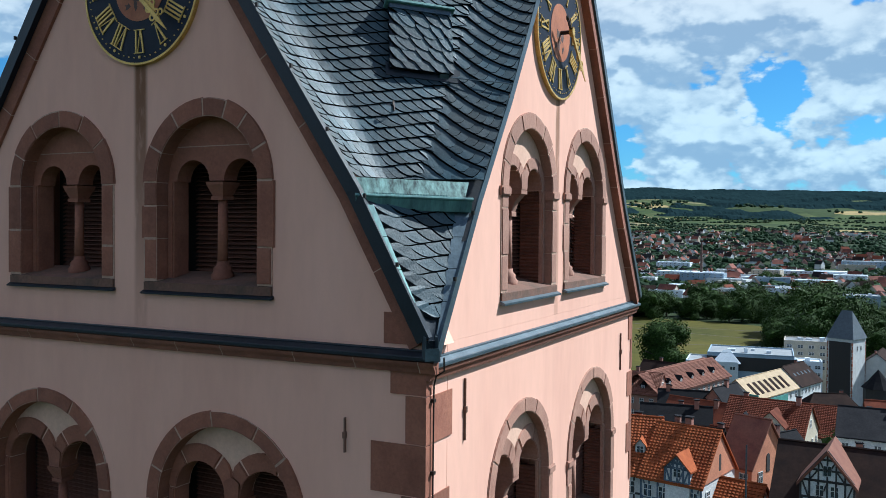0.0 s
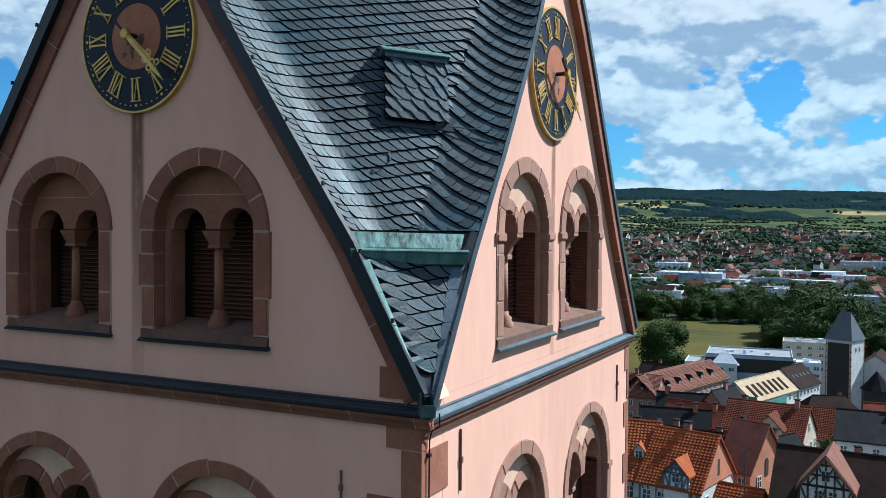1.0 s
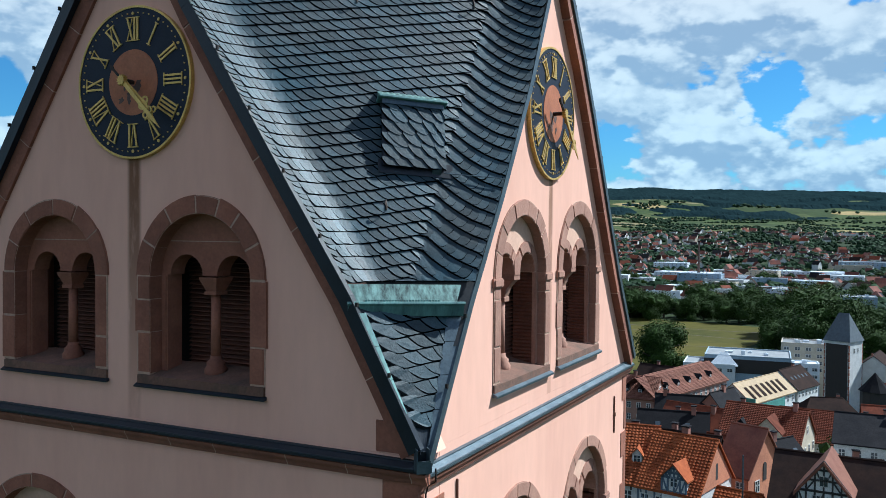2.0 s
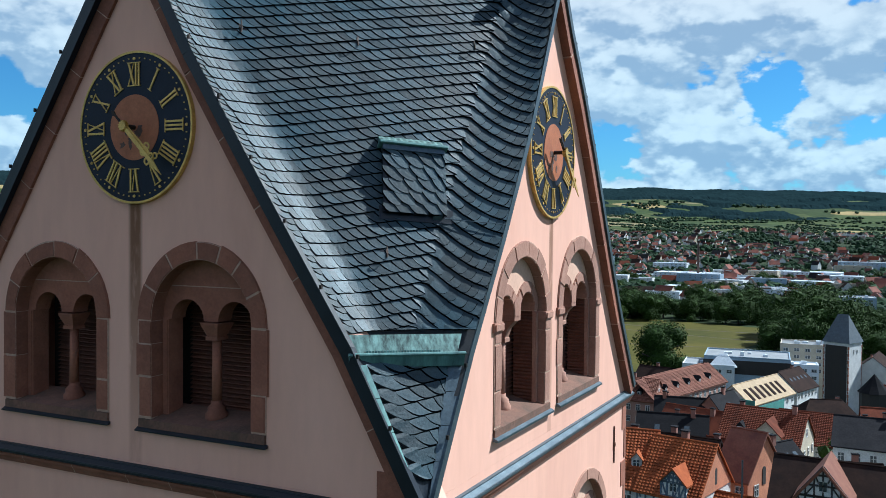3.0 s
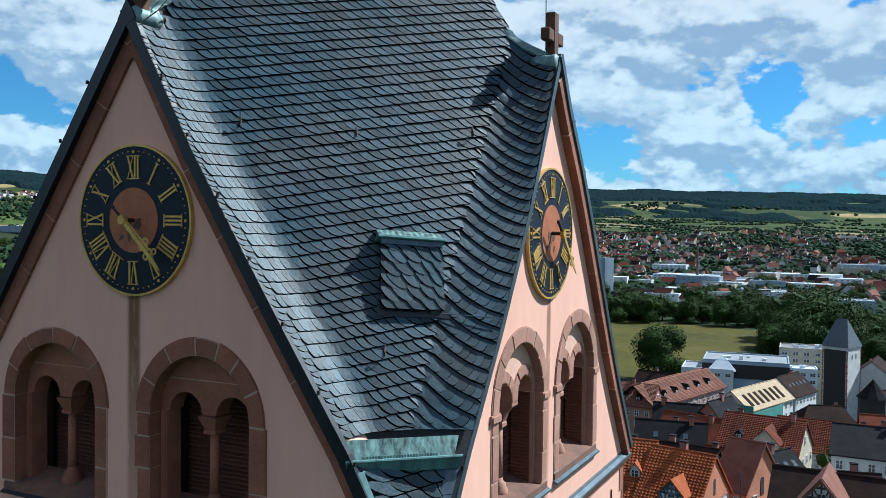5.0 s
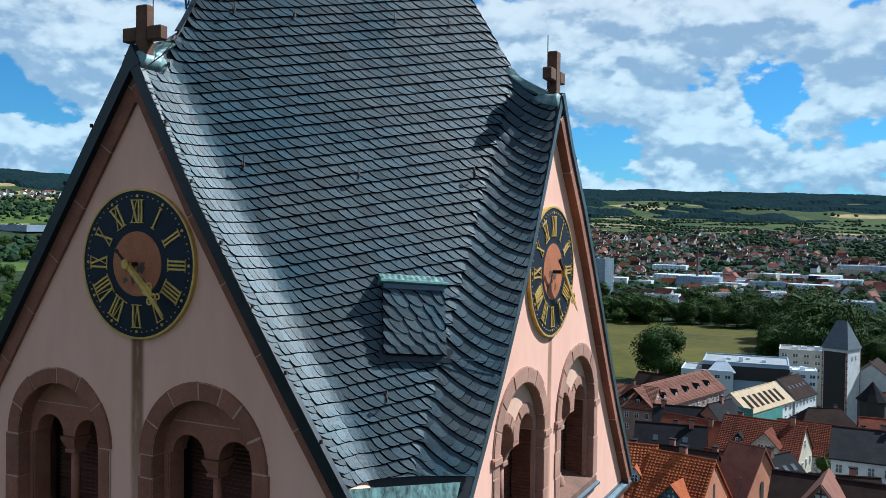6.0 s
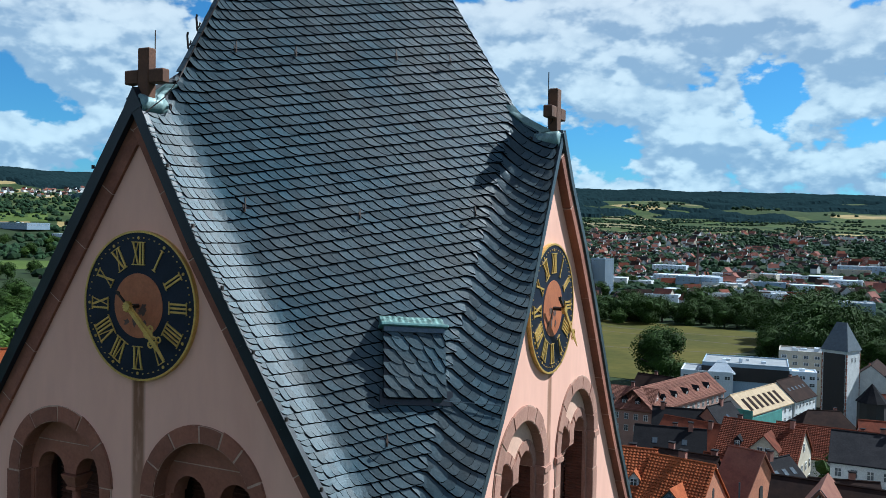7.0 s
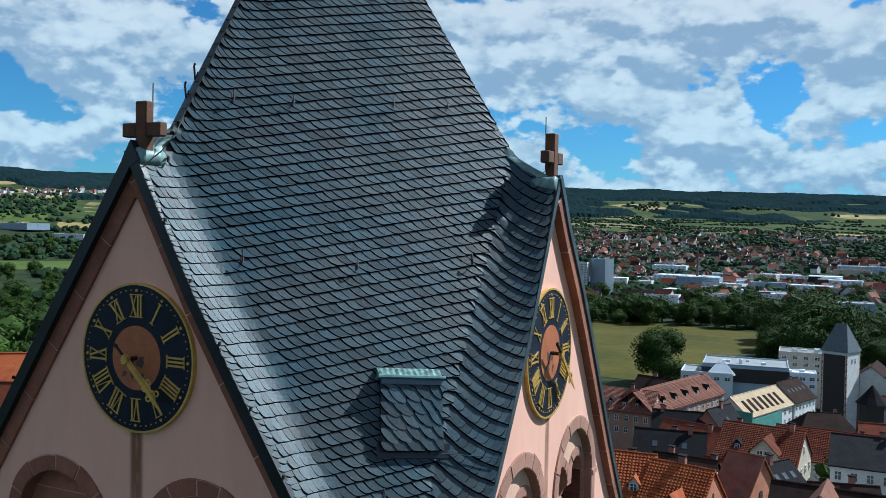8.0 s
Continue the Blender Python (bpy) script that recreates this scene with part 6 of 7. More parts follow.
h = build_house("house under repair with bare yellow underlay on its roof", -26.3, 256.6, 37.6, 33.0, 18, 28, 11, 71.4, RENDER_WHITE, YELLOW_FOIL, per=9, chimneys=0, skylights=0)
for k in range(7):
    b = part("bare_rafter_gap", box(-0.75, 0.75, -0.02, 0.10, -2.3, 1.9), TILE_BROWN, h)
    b.matrix_basis = pose(-10.5 + 3.3 * k, -3.2, 17.3, math.degrees(math.atan2(4.6, 5.5)) - 90, 0, 0)
part("scaffold_net", box(-14.6, 4.0, -6.9, -6.75, 9.0, 14.6), NET, h, "green scaffold netting")
part("scaffold_net", box(-14.75, -14.6, -6.9, 6.0, 9.0, 16.5), NET, h, "green scaffold netting")
build_house("house with dark roof and row of skylights", -19.0, 278.0, 38.2, 33.2, 18, 15, 11.5, 71.4, RENDER_WHITE, TILE_BROWN, per=6, skylights=5)
build_house("long house with red roof beside the town tower", -2.0, 184.0, 43.6, 38.6, 29, 22, 11, -4, RENDER_WHITE, TILE_RED, per=6, courses=True)
build_house("house with broad dark red roof", 12.0, 205.0, 42.0, 37.0, 27, 20, 12, 6, RENDER_WHITE, TILE_RED, per=6)
build_house("house with dark hipped roof", -6.5, 234.0, 37.6, 33.6, 22, 14, 11, 20, RENDER_WHITE, TILE_BROWN, per=4, hip=3.5)
build_house("white house with its gable forward", 5.2, 405.0, 28.4, 22.5, 2, 22, 15, 84, RENDER_WHITE, TILE_BROWN, per=6)
build_house("white house with dark roof", 21.0, 398.0, 27.0, 22.0, 2, 20, 14, 12, RENDER_WHITE, TILE_GREY, per=5)
build_house("cream house with red roof", 14.0, 330.0, 27.5, 22.5, 8, 16, 12, 10, RENDER_CREAM, TILE_RED, per=5)
build_house("red roofed house at the foot of the hill", -106.0, 74.0, 64.6, 60.5, 45, 12, 9, 35, RENDER_WHITE, TILE_ORANGE, per=4)
build_house("red roofed house at the foot of the hill", -98.0, 66.0, 62.6, 58.5, 45, 10, 8, 20, BRICK, TILE_RED, per=4)

# round turret with a dark cone
tur = thing("turret", "dark stair turret with a pointed slate roof", "tower", (4.6, 320, 8))
part("turret_wall", lathe([(4.6, 0), (4.6, 18.5)], 10), WOOD_DARK, tur)
part("turret_roof", lathe([(5.3, 18.3), (3.2, 20.6), (0.1, 24.5)], 10), TILE_GREY, tur)

# town tower
tw = thing("town_tower", "white town tower with red corner stones and slate roof", "tower", (-7.4, 391.0, 0), -24)
A, B = 5.3, 5.8
part("tower_wall", box(-A, A, -B, B, 0, 35.0), RENDER_WHITE, tw)
part("boarded_front", box(-A + 0.9, A - 0.7, -B - 0.25, -B + 0.1, 4, 33.6), WOOD_DARK, tw, "dark boarded front")
for k in range(24):
    for cx in (-A, A):
        wd = 0.5 if k % 2 else 0.3
        part("corner_stone", box(cx - 0.1 if cx > 0 else cx - 0.06, cx + 0.06 if cx > 0 else cx + 0.1, -B - 0.06, -B + wd, 1.4 * k, 1.4 * k + 1.25), SANDSTONE, tw)
        part("corner_stone", box(cx - wd if cx > 0 else cx - 0.05, cx + 0.05 if cx > 0 else cx + wd, -B - 0.05, -B + 0.1, 1.4 * k, 1.4 * k + 1.25), SANDSTONE, tw)
    part("corner_stone", box(A - 0.1, A + 0.06, B - (0.5 if k % 2 else 0.3), B + 0.05, 1.4 * k, 1.4 * k + 1.25), SANDSTONE, tw)
part("tower_roof", bm_from([(-A - 0.5, -B - 0.5, 34.8), (A + 0.5, -B - 0.5, 34.8), (A + 0.5, B + 0.5, 34.8), (-A - 0.5, B + 0.5, 34.8), (-2.2, 0, 46.2), (2.2, 0, 46.2)],
                           [(3, 2, 1, 0), (0, 1, 5, 4), (2, 3, 4, 5), (1, 2, 5), (3, 0, 4)]), TOWN_SLATE, tw, "steep blue-grey slate roof")
for wy in (-1.5, 1.5):
    add_window(tw, A + 0.03, wy, 31.0, 90, 1.0, 1.3)


def flat_building(label, x, y, base, top, lx, ly, yaw, wall, roofm, rows=2, per=8, units=4, seed=0):
    """A flat-roofed block with a parapet, window bands and plant on the roof."""
    rr = random.Random(seed + int(x + y))
    b = thing("flat_roofed_building", label, "building", (x, y, base), yaw)
    hgt = top - base
    part("wall", box(-lx / 2, lx / 2, -ly / 2, ly / 2, 0, hgt), wall, b)
    part("roof_deck", box(-lx / 2 + 0.4, lx / 2 - 0.4, -ly / 2 + 0.4, ly / 2 - 0.4, hgt, hgt + 0.15), roofm, b)
    for x0, x1, y0, y1 in ((-lx / 2, lx / 2, -ly / 2, -ly / 2 + 0.4), (-lx / 2, lx / 2, ly / 2 - 0.4, ly / 2), (-lx / 2, -lx / 2 + 0.4, -ly / 2 + 0.4, ly / 2 - 0.4), (lx / 2 - 0.4, lx / 2, -ly / 2 + 0.4, ly / 2 - 0.4)):
        part("parapet", box(x0, x1, y0, y1, hgt, hgt + 0.7), wall, b)
    for k in range(units):
        ux, uy = rr.uniform(-0.4, 0.4) * lx, rr.uniform(-0.35, 0.35) * ly
        s = rr.uniform(0.6, 1.6)
        part("roof_unit", box(ux - s, ux + s, uy - s * 0.7, uy + s * 0.7, hgt + 0.14, hgt + rr.uniform(0.9, 2.2)), METAL_WHITE, b)
    for r_ in range(rows):
        z = hgt - 2.0 - 3.2 * r_
        if z < 0.6:
            break
        for k in range(per):
            wx = -lx / 2 + lx * (k + 0.5) / per
            add_window(b, wx, -ly / 2 - 0.02, z, 0, min(2.2, 0.7 * lx / per), 1.0)
        n = max(2, int(per * ly / lx))
        for k in range(n):
            add_window(b, lx / 2 + 0.02, -ly / 2 + ly * (k + 0.5) / n, z, 90, min(2.2, 0.7 * ly / n), 1.0)
    return b


mall = flat_building("dark-fronted flat-roofed market hall", -47, 405, 2, 24.5, 36, 26, 6, METAL_BLUE, FLAT_ROOF, rows=1, per=6, units=5)
part("front_band", box(-18.3, 18.3, -13.4, -13.05, 15.5, 21.5), WOOD_DARK, mall, "black curved front band")
flat_building("flat-roofed hall beside the market", -62, 396, 2, 21.0, 22, 20, 6, METAL_WHITE, FLAT_ROOF, rows=1, per=5, units=3)
pyr = thing("glass_pyramid", "pyramid-shaped glass rooflight on flat roof", "rooflight", (-55.5, 392, 20.9), 6)
part("glazing", bm_from([(-6, -5, 0), (6, -5, 0), (6, 5, 0), (-6, 5, 0), (-1.5, 0, 5.2), (1.5, 0, 5.2)], [(3, 2, 1, 0), (0, 1, 5, 4), (2, 3, 4, 5), (1, 2, 5), (3, 0, 4)]), METAL_WHITE, pyr)
flat_building("cream flat-roofed office block", -24, 440, 2, 27.0, 24, 18, 4, RENDER_CREAM, FLAT_ROOF, rows=4, per=5, units=8)
flat_building("white annex with flat roof", -26, 415, 2, 20.5, 16, 10, 8, METAL_WHITE, METAL_WHITE, rows=2, per=4, units=2)


# ---- trees ----
def icosphere_clump(bm, c, r, rnd_, squash=0.8):
    """A small ragged clump of foliage."""
    t = (1 + 5 ** 0.5) / 2
    pts = [Vector(p).normalized() for p in ((-1, t, 0), (1, t, 0), (-1, -t, 0), (1, -t, 0), (0, -1, t), (0, 1, t), (0, -1, -t), (0, 1, -t), (t, 0, -1), (t, 0, 1), (-t, 0, -1), (-t, 0, 1))]
    turn = Euler((rnd_.uniform(0, 6), rnd_.uniform(0, 6), rnd_.uniform(0, 6))).to_matrix()
    vs_ = []
    for p in pts:
        q = turn @ p * r * rnd_.uniform(0.65, 1.25)
        vs_.append((c[0] + q.x, c[1] + q.y, c[2] + q.z * squash))
    tri = ((0, 11, 5), (0, 5, 1), (0, 1, 7), (0, 7, 10), (0, 10, 11), (1, 5, 9), (5, 11, 4), (11, 10, 2), (10, 7, 6), (7, 1, 8),
           (3, 9, 4), (3, 4, 2), (3, 2, 6), (3, 6, 8), (3, 8, 9), (4, 9, 5), (2, 4, 11), (6, 2, 10), (8, 6, 7), (9, 8, 1))
    b0 = len(bm[0])
    bm[0].extend(vs_)
    bm[1].extend(tuple(b0 + i for i in f) for f in tri)


def mesh_from_lists(name, data, mat):
    me = bpy.data.meshes.new(name)
    me.from_pydata(data[0], [], data[1])
    me.materials.append(mat)
    return me


def leaf_crown(name, height, wide, seed, mat, leaves):
    """A crown of many small leaf blades in clumps, with an uneven outline and gaps."""
    rr = random.Random(seed)
    lobes = []
    for i in range(13):
        a, k = rr.uniform(0, 2 * math.pi), rr.uniform(0.25, 1.0)
        lobes.append((wide * 0.34 * k * math.cos(a), wide * 0.34 * k * math.sin(a), height * rr.uniform(0.20, 0.84), wide * rr.uniform(0.13, 0.24)))
    lobes.append((0, 0, height * 0.82, wide * 0.2))
    V, F = [], []
    for i in range(leaves):
        x, y, z, r = rr.choice(lobes)
        d = Vector((rr.gauss(0, 1), rr.gauss(0, 1), rr.gauss(0, 1))).normalized()
        p = Vector((x, y, z)) + d * r * rr.uniform(0.74, 1.12)
        s = wide * rr.uniform(0.008, 0.021)
        n = (d + Vector((rr.uniform(-0.8, 0.8), rr.uniform(-0.8, 0.8), rr.uniform(-0.2, 1.0)))).normalized()
        u = n.orthogonal().normalized()
        w = n.cross(u)
        b0 = len(V)
        V += [p + u * s, p + w * s * 0.7 + n * s * 0.2, p - u * s, p - w * s * 0.7 + n * s * 0.2]
        F += [(b0, b0 + 1, b0 + 2, b0 + 3)]
    core = ([], [])
    for x, y, z, r in lobes:
        icosphere_clump(core, (x, y, z), r * 0.82, rr)
    b0 = len(V)
    V += core[0]
    F += [tuple(b0 + i for i in f) for f in core[1]]
    return mesh_from_lists(name, ([tuple(v) for v in V], F), mat)


def build_tree(label, x, y, z, height, wide, seed, mat, leaves=2600, name="tree", limbs=3):
    rr = random.Random(seed)
    t = thing(name, label, "tree", (x, y, z))
    trunk = lathe([(wide * 0.035, -1.0), (wide * 0.026, height * 0.2), (wide * 0.018, height * 0.5), (wide * 0.006, height * 0.75)], 8)
    part("trunk", trunk, BARK, t)
    for k in range(limbs):
        a = k * 6.3 / limbs + rr.uniform(-0.3, 0.3)
        z0 = height * rr.uniform(0.22, 0.42)
        part("limb", tube([(0, 0, z0), (wide * 0.15 * math.cos(a), wide * 0.15 * math.sin(a), z0 + height * 0.14), (wide * 0.3 * math.cos(a), wide * 0.3 * math.sin(a), z0 + height * 0.22)], wide * 0.010, 5), BARK, t)
    c = new("crown", leaf_crown("crown", height, wide, seed, mat, leaves))
    c.parent = t
    return t


build_tree("large dark leafy tree at the edge of the meadow", -101, 470, 0, 30, 36, 1, LEAF, 11000, limbs=6)
proto = build_tree("broad leafy tree in the valley", -140, 830, 0, 22, 26, 2, LEAF, 9000)
proto_light = build_tree("light green leafy tree in the valley", -60, 690, 0, 17, 20, 3, LEAF_LIGHT, 8000)
proto_round = build_tree("dense dark green tree in the valley", -90, 800, 0, 24, 28, 4, LEAF, 9000)
build_tree("dark bushy tree between the houses", -1.5, 166.0, 30, 14.5, 9, 5, LEAF, 1600)
build_tree("small yellow-green tree beside the house", -1.5, 80.0, 40, 13.5, 7, 6, LEAF_LIGHT, 1500)
build_tree("leafy tree below the church hill", -128, 88, 40, 27, 24, 7, LEAF_LIGHT, 2400)
build_tree("leafy tree below the church hill", -150, 118, 36, 32, 30, 8, LEAF, 2400)
build_tree("leafy tree below the church hill", -172, 150, 30, 34, 34, 9, LEAF, 2400)
rnd = random.Random(21)


def polar(az, d):
    """Bearing in degrees to the left of +y, and distance."""
    a = radians(az)
    return -d * math.sin(a), d * math.cos(a)


# the belt of trees behind the meadow, the park beside the town tower, and gardens
for i in range(46):
    az, d = rnd.uniform(4.5, 20), rnd.uniform(780, 880)
    x, y = polar(az, d)
    s = rnd.uniform(0.8, 1.3)
    copy_thing(rnd.choice((proto, proto_light, proto_round)), pose(x, y, -3.0, 0, 0, rnd.uniform(0, 360)) @ Matrix.Diagonal((s, s, s, 1)))
for i in range(40):
    az, d = rnd.uniform(-2.0, 5.2), rnd.uniform(560, 720)
    x, y = polar(az, d)
    s = rnd.uniform(1.0, 1.7) * (1.15 if 1.5 < az < 4.5 else 0.8)
    copy_thing(rnd.choice((proto, proto_round, proto_round, proto_light)), pose(x, y, -3.0, 0, 0, rnd.uniform(0, 360)) @ Matrix.Diagonal((s, s, s, 1)))
for i in range(42):
    az, d = rnd.uniform(0.0, 18.5), rnd.uniform(930, 1420)
    x, y = polar(az, d)
    s = rnd.uniform(0.5, 1.0)
    copy_thing(rnd.choice((proto, proto_round, proto_light)), pose(x, y, -3.0, 0, 0, rnd.uniform(0, 360)) @ Matrix.Diagonal((s, s, s * 1.15, 1)))
for i in range(9):
    az, d = 4.6 + 0.35 * i + rnd.uniform(-0.3, 0.3), rnd.uniform(480, 520)
    x, y = polar(az, d)
    copy_thing(proto_light, pose(x, y, -3.0, 0, 0, rnd.uniform(0, 360)) @ Matrix.Diagonal((0.8, 0.8, 0.75, 1)))
for i in range(60):
    az, d = rnd.uniform(46, 56), rnd.uniform(230, 900)
    x, y = polar(az, d)
    s = rnd.uniform(0.7, 1.2)
    copy_thing(rnd.choice((proto, proto_light, proto_round)), pose(x, y, ground_z(x, y) - 1, 0, 0, rnd.uniform(0, 360)) @ Matrix.Diagonal((s, s, s, 1)))
rg = random.Random(17)
for i in range(34):
    az, d = rg.uniform(45, 56), rg.choice((rg.uniform(980, 1480), rg.uniform(1780, 2100)))
    x, y = polar(az, d)
    s = rg.uniform(0.8, 1.3)
    copy_thing(rg.choice((proto, proto_light, proto_round)), pose(x, y, ground_z(x, y) - 1, 0, 0, rg.uniform(0, 360)) @ Matrix.Diagonal((s, s, s, 1)))
for i in range(34):
    az, d = rg.uniform(-0.5, 9.0), rg.uniform(920, 1650)
    x, y = polar(az, d)
    s = rg.uniform(0.45, 0.85)
    copy_thing(rg.choice((proto, proto_round)), pose(x, y, -3.0, 0, 0, rg.uniform(0, 360)) @ Matrix.Diagonal((s, s, s * 1.1, 1)))

# ---- the newer town across the valley ----
WALLS = (RENDER_WHITE, RENDER_WHITE, RENDER_CREAM, RENDER_PINK)
TILES = (TILE_RED, FARM_RED, FARM_RED, TILE_BROWN, TILE_GREY)


def far_house(x, y, z, length, width, e, t, yaw, wall, tiles, label):
    h_ = thing("house", label, "house", (x, y, z), yaw, group="houses across the valley")
    half = width / 2
    bm_ = bmesh.new()
    prof = [(-half, -2), (half, -2), (half, e), (0, t - 0.05), (-half, e)]
    a = [bm_.verts.new((-length / 2, p[0], p[1])) for p in prof]
    b = [bm_.verts.new((length / 2, p[0], p[1])) for p in prof]
    bm_.faces.new(a)
    bm_.faces.new(b[::-1])
    for i in range(len(prof)):
        j = (i + 1) % len(prof)
        bm_.faces.new((a[i], b[i], b[j], a[j]))
    part("wall", bm_, wall, h_)
    for q in (0, 1):
        s = part("roof_slope", roof_bm(-length / 2 - 0.5, length / 2 + 0.5, half, e, t, 0.6, 0.3), tiles, h_)
        s.matrix_basis = pose(0, 0, 0, 0, 0, 180 * q)
    return h_


KINDS = {TILE_RED: "red tiled", FARM_RED: "dull red tiled", TILE_BROWN: "brown tiled", TILE_GREY: "dark grey"}
WNAME = {RENDER_WHITE: "white", RENDER_CREAM: "cream", RENDER_PINK: "pink"}
protos = {}
count = 0
while count < 230:
    if rnd.random() < 0.95:
        az, d = rnd.uniform(-1.0, 19), 900 + 1900 * rnd.random() ** 1.2
    else:
        az, d = rnd.uniform(45, 57), rnd.uniform(3480, 3760)
    x, y = polar(az, d)
    if az < 20 and noise.noise(Vector((x / 160, y / 210, 3.7))) < -0.22:
        continue
    wall_m, tile_m = rnd.choice(WALLS), rnd.choice(TILES)
    key = (wall_m.name, tile_m.name, count % 3)
    yaw = rnd.choice((0, 20, 70, 90, 110, 160)) + rnd.uniform(-8, 8)
    z = ground_z(x, y)
    if key not in protos:
        L = rnd.uniform(13, 22)
        protos[key] = far_house(x, y, z, L, 12.0, 8.0 + 1.6 * (count % 3), 14.0 + 2.0 * (count % 3), yaw, wall_m, tile_m,
                                WNAME[wall_m] + " house with " + KINDS[tile_m] + " pitched roof")
    else:
        copy_thing(protos[key], pose(x, y, z, 0, 0, yaw))
    count += 1

# the rest of the far streets, past counting
mats = (RENDER_WHITE, RENDER_CREAM, FARM_RED, TILE_RED, TILE_BROWN, TILE_GREY)
V, F, MI = [], [], []
rf = random.Random(41)
for k in range(1900):
    if rf.random() < 0.95:
        az, d = rf.uniform(-1.5, 19.5), 1250 + 1500 * rf.random()
    else:
        az, d = rf.uniform(45, 57), rf.uniform(3420, 3800)
    x, y = polar(az, d)
    if az < 20 and noise.noise(Vector((x / 160, y / 300, 3.7))) < 0.0:
        continue
    z = ground_z(x, y) - 1
    L, W, e, t = rf.uniform(5, 9), rf.uniform(4.2, 5.8), rf.uniform(5.5, 9), rf.uniform(10.5, 14.5)
    a = radians(rf.choice((0, 15, 75, 90, 105, 165)) + rf.uniform(-8, 8))
    ca, sa = math.cos(a), math.sin(a)
    b0 = len(V)
    for px, py, pz in ((-L, -W, 0), (L, -W, 0), (L, W, 0), (-L, W, 0), (-L, -W, e), (L, -W, e), (L, W, e), (-L, W, e), (-L, 0, t), (L, 0, t)):
        V.append((x + ca * px - sa * py, y + sa * px + ca * py, z + pz))
    wm, tm = rf.choice((0, 0, 0, 1)), rf.choice((2, 2, 3, 4, 5, 5))
    for q, mi in (((0, 1, 5, 4), wm), ((2, 3, 7, 6), wm), ((1, 2, 6, 9, 5), wm), ((3, 0, 4, 8, 7), wm), ((4, 5, 9, 8), tm), ((6, 7, 8, 9), tm)):
        F.append(tuple(b0 + j for j in q))
        MI.append(mi)
me = bpy.data.meshes.new("far_houses")
me.from_pydata(V, [], F)
for m_ in mats:
    me.materials.append(m_)
for p, mi in zip(me.polygons, MI):
    p.material_index = mi
tagged(new("far_houses", me), "closely set houses with red and brown roofs", "houses", kind="stuff")

# works, halls and blocks
LONG = [("white-roofed factory hall", -250, 1330, 90, 40, 11, METAL_WHITE, METAL_WHITE), ("blue-grey factory block", -215, 1240, 60, 22, 13, METAL_BLUE, METAL_WHITE),
        ("white workshop with dark window", -152, 985, 34, 16, 10, RENDER_WHITE, FLAT_ROOF), ("long white warehouse", -100, 1500, 120, 40, 10, METAL_WHITE, METAL_WHITE),
        ("yellow office building", -150, 1420, 44, 18, 12, RENDER_CREAM, FLAT_ROOF), ("white warehouse", -40, 1360, 60, 30, 11, METAL_WHITE, METAL_WHITE),
        ("grey warehouse", 0, 1700, 110, 40, 12, METAL_BLUE, FLAT_ROOF), ("white market hall", -70, 1250, 50, 24, 9, METAL_WHITE, METAL_WHITE),
        ("grey block of flats", -15, 820, 40, 26, 16, METAL_BLUE, FLAT_ROOF), ("white sheds", -330, 1600, 60, 30, 10, METAL_WHITE, METAL_WHITE),
        ("long glass factory hall", -1960, 1500, 190, 60, 10, METAL_BLUE, METAL_WHITE), ("low flat warehouse", -1690, 1440, 110, 40, 8, METAL_WHITE, FLAT_ROOF)]
for label, x, y, lx, ly, hgt, wm, rm in LONG:
    flat_building(label + " across the valley", x, y, ground_z(x, y) - 1, ground_z(x, y) + 1.5 * hgt, lx, ly, rnd.uniform(-12, 12), wm, rm, rows=2, per=max(5, int(lx / 7)), units=4)
rl = random.Random(63)
for k in range(30):
    az, d = rl.uniform(0.5, 18.0), rl.uniform(980, 1650)
    x, y = polar(az, d)
    label, wm, rm = rl.choice((("pale flat-roofed workshop", RENDER_WHITE, METAL_WHITE), ("grey flat-roofed hall", METAL_BLUE, FLAT_ROOF), ("cream flat-roofed shop", RENDER_CREAM, FLAT_ROOF), ("white sheet-metal hall", METAL_WHITE, METAL_WHITE)))
    flat_building(label + " across the valley", x, y, ground_z(x, y) - 1, ground_z(x, y) + rl.uniform(9, 17), rl.uniform(22, 60), rl.uniform(14, 28), rl.uniform(-14, 14), wm, rm, rows=1, per=3, units=2, seed=k)
tower_block = flat_building("tall blue-grey hospital block", -300, 1050, 0, 47, 24, 16, -25, METAL_BLUE, FLAT_ROOF, rows=12, per=6, units=3)
flat_building("lower white wing of the hospital", -332, 1040, 0, 42, 34, 14, 5, RENDER_WHITE, FLAT_ROOF, rows=11, per=8, units=2)
stack = thing("factory_chimney", "tall weathered brick factory chimney", "chimney", (-233, 1325, 0))
part("shaft", lathe([(2.3, 0), (1.3, 63)], 12), STACK_BRICK, stack)
part("rim", lathe([(1.8, 62), (1.8, 64)], 12), TILE_GREY, stack)

# hedges and small woods along the field edges of the slopes
data = ([], [])
rw = random.Random(58)
for i in range(120):
    az, d = rw.uniform(-2, 20), rw.uniform(2500, 3500)
    turn, n = rw.uniform(-0.5, 0.5), rw.randint(6, 26)
    x, y = polar(az, d)
    for k in range(n):
        px, py = x + 9 * k * math.cos(turn) + rw.uniform(-6, 6), y + 9 * k * math.sin(turn) + rw.uniform(-14, 14)
        icosphere_clump(data, (px, py, ground_z(px, py) + 2), rw.uniform(4, 8), rw, 0.7)
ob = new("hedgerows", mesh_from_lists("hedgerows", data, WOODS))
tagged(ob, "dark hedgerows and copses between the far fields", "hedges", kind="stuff")

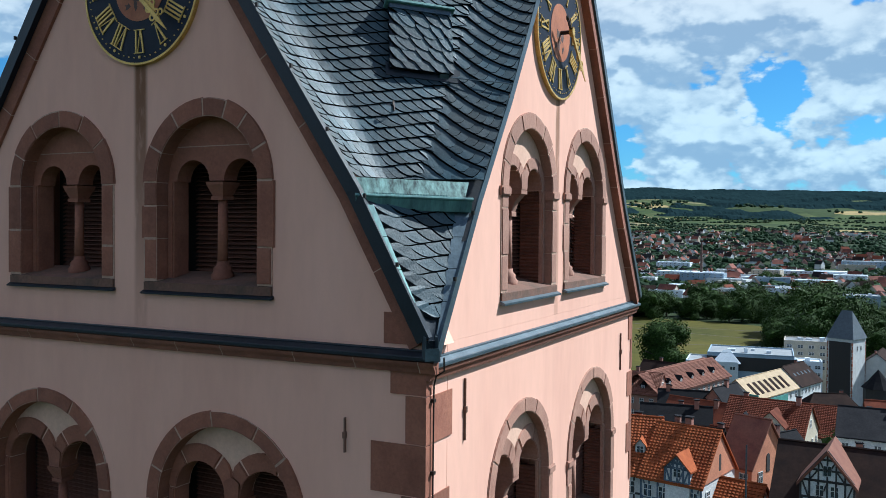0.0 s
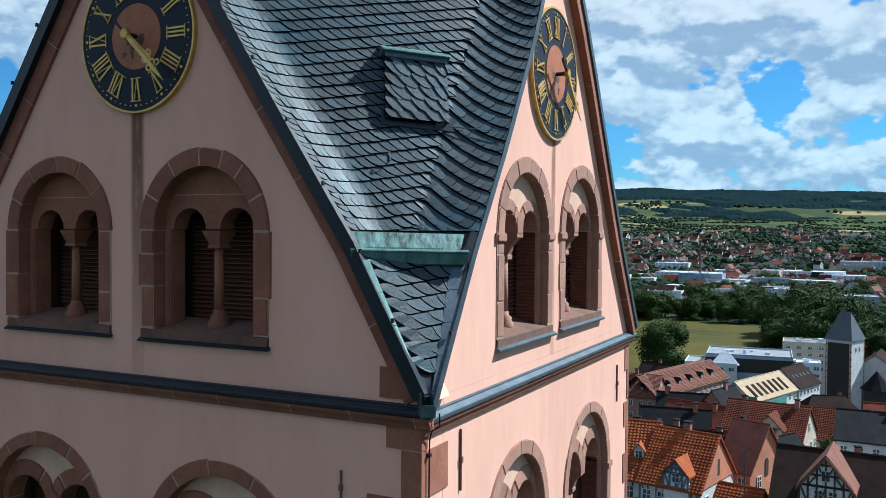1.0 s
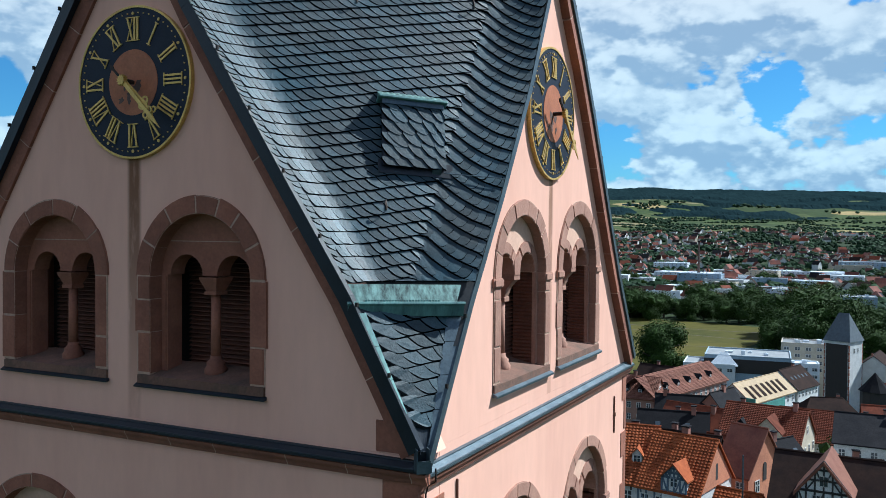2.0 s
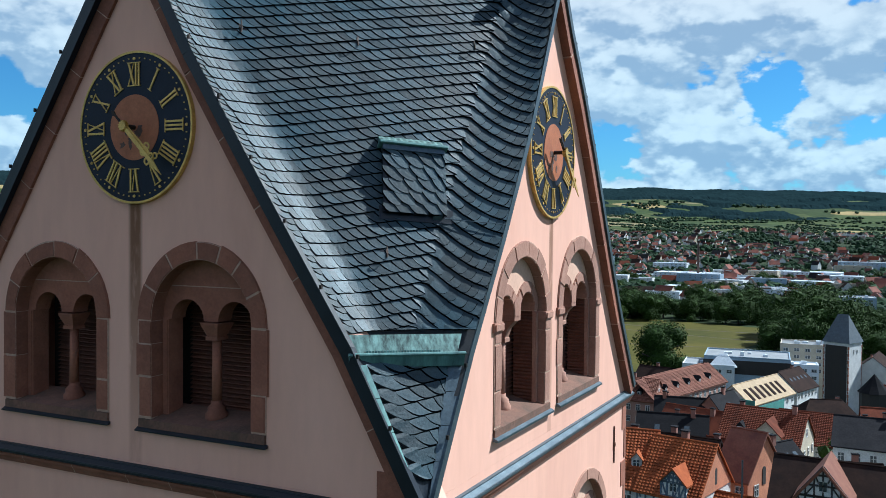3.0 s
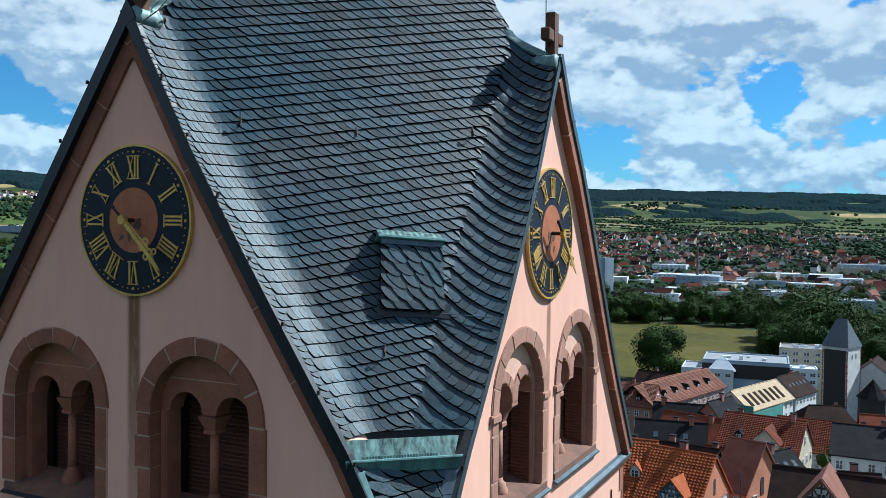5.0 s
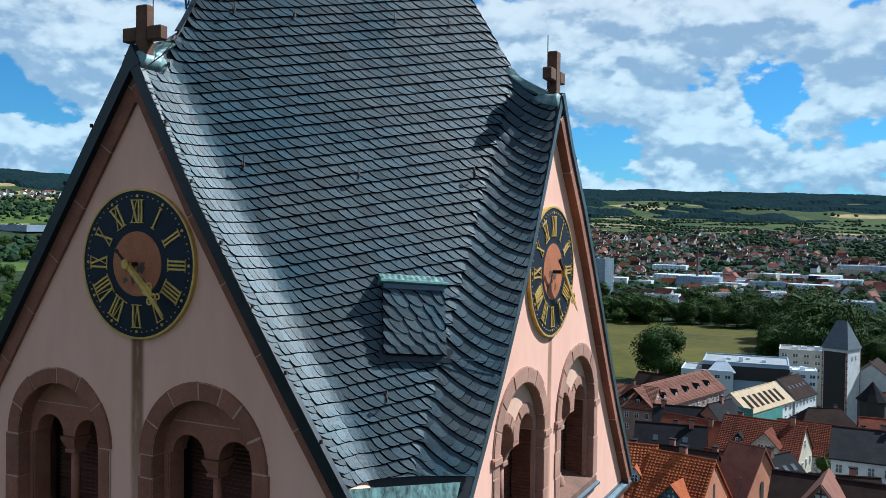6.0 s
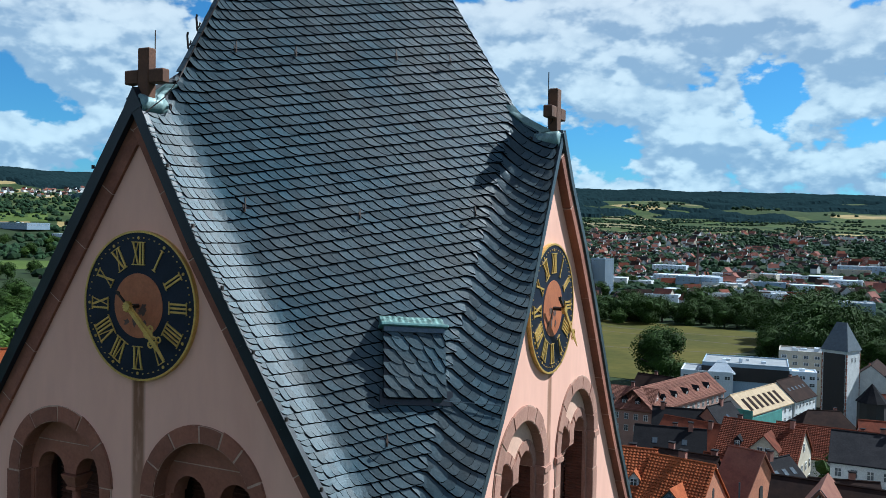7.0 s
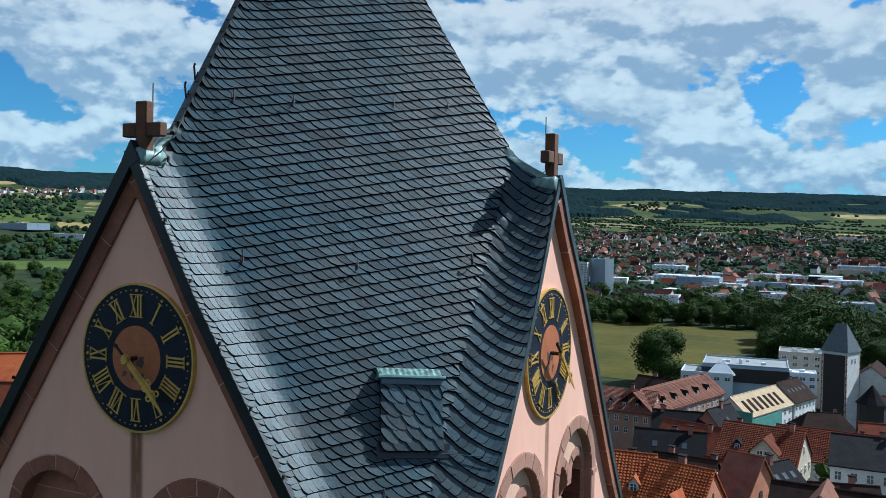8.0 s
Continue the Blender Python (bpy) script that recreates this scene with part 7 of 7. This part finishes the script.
# woods and gardens too many to count
data = ([], [])
rw = random.Random(77)
for i in range(13500):
    u = rw.random()
    if u < 0.70:
        az, d = rw.uniform(-2, 20), 880 + 1900 * rw.random()
        s = rw.uniform(3.5, 9.5)
        if noise.noise(Vector((*polar(az, d), 0)) / 130) < -0.2:
            continue
    elif u < 0.82:
        az, d = rw.uniform(44, 57), rw.uniform(950, 3500)
        s = rw.uniform(5, 11)
        if noise.noise(Vector((*polar(az, d), 0)) / 200) < 0.10 or 1540 < d < 1740:
            continue
    else:
        az, d = (rw.uniform(-2, 20) if rw.random() < 0.7 else rw.uniform(44, 57)), rw.uniform(2900, 3900)
        s = rw.uniform(5, 10)
        if noise.noise(Vector((*polar(az, d), 0)) / 330) < 0.20:
            continue
    x, y = polar(az, d)
    icosphere_clump(data, (x, y, ground_z(x, y) + s * 0.5), s, rw, 0.85)
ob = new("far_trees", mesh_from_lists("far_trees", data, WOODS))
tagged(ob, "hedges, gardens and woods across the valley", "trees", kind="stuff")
# forest on the ridge: a closed canopy with a ragged top, haze painted into its blue tint
rw = random.Random(9)
V, F = [], []
index = {}
for az0, az1 in ((-5, 23), (42, 60)):
    na = int((az1 - az0) / 0.16)
    nd = 34
    for i in range(na + 1):
        for j in range(nd + 1):
            az, d = az0 + (az1 - az0) * i / na + rw.uniform(-0.05, 0.05), 3350 + j * 37 + rw.uniform(-10, 10)
            x, y = polar(az, d)
            index[(az0, i, j)] = len(V)
            keep = noise.noise(Vector((x / 520, y / 260, 7.3))) + 0.35 * noise.noise(Vector((x / 130, y / 90, 2.1))) + float(np.interp(d, [3350, 3800, 4100, 4300], [-0.22, 0.02, 0.15, 0.9]))
            V.append((x, y, ground_z(x, y) + (-12.0 if j == 0 else max(-9.0, min(12.0, keep * 90)) + rw.uniform(0, 2.5))))
    for i in range(na):
        for j in range(nd):
            F.append((index[(az0, i, j)], index[(az0, i + 1, j)], index[(az0, i + 1, j + 1)], index[(az0, i, j + 1)]))
ob = new("hill_forest", mesh_from_lists("hill_forest", (V, F), HAZY_HILL_FOREST))
tagged(ob, "dark forest covering the hill ridge, haze tint in its colour", "forest", kind="stuff")
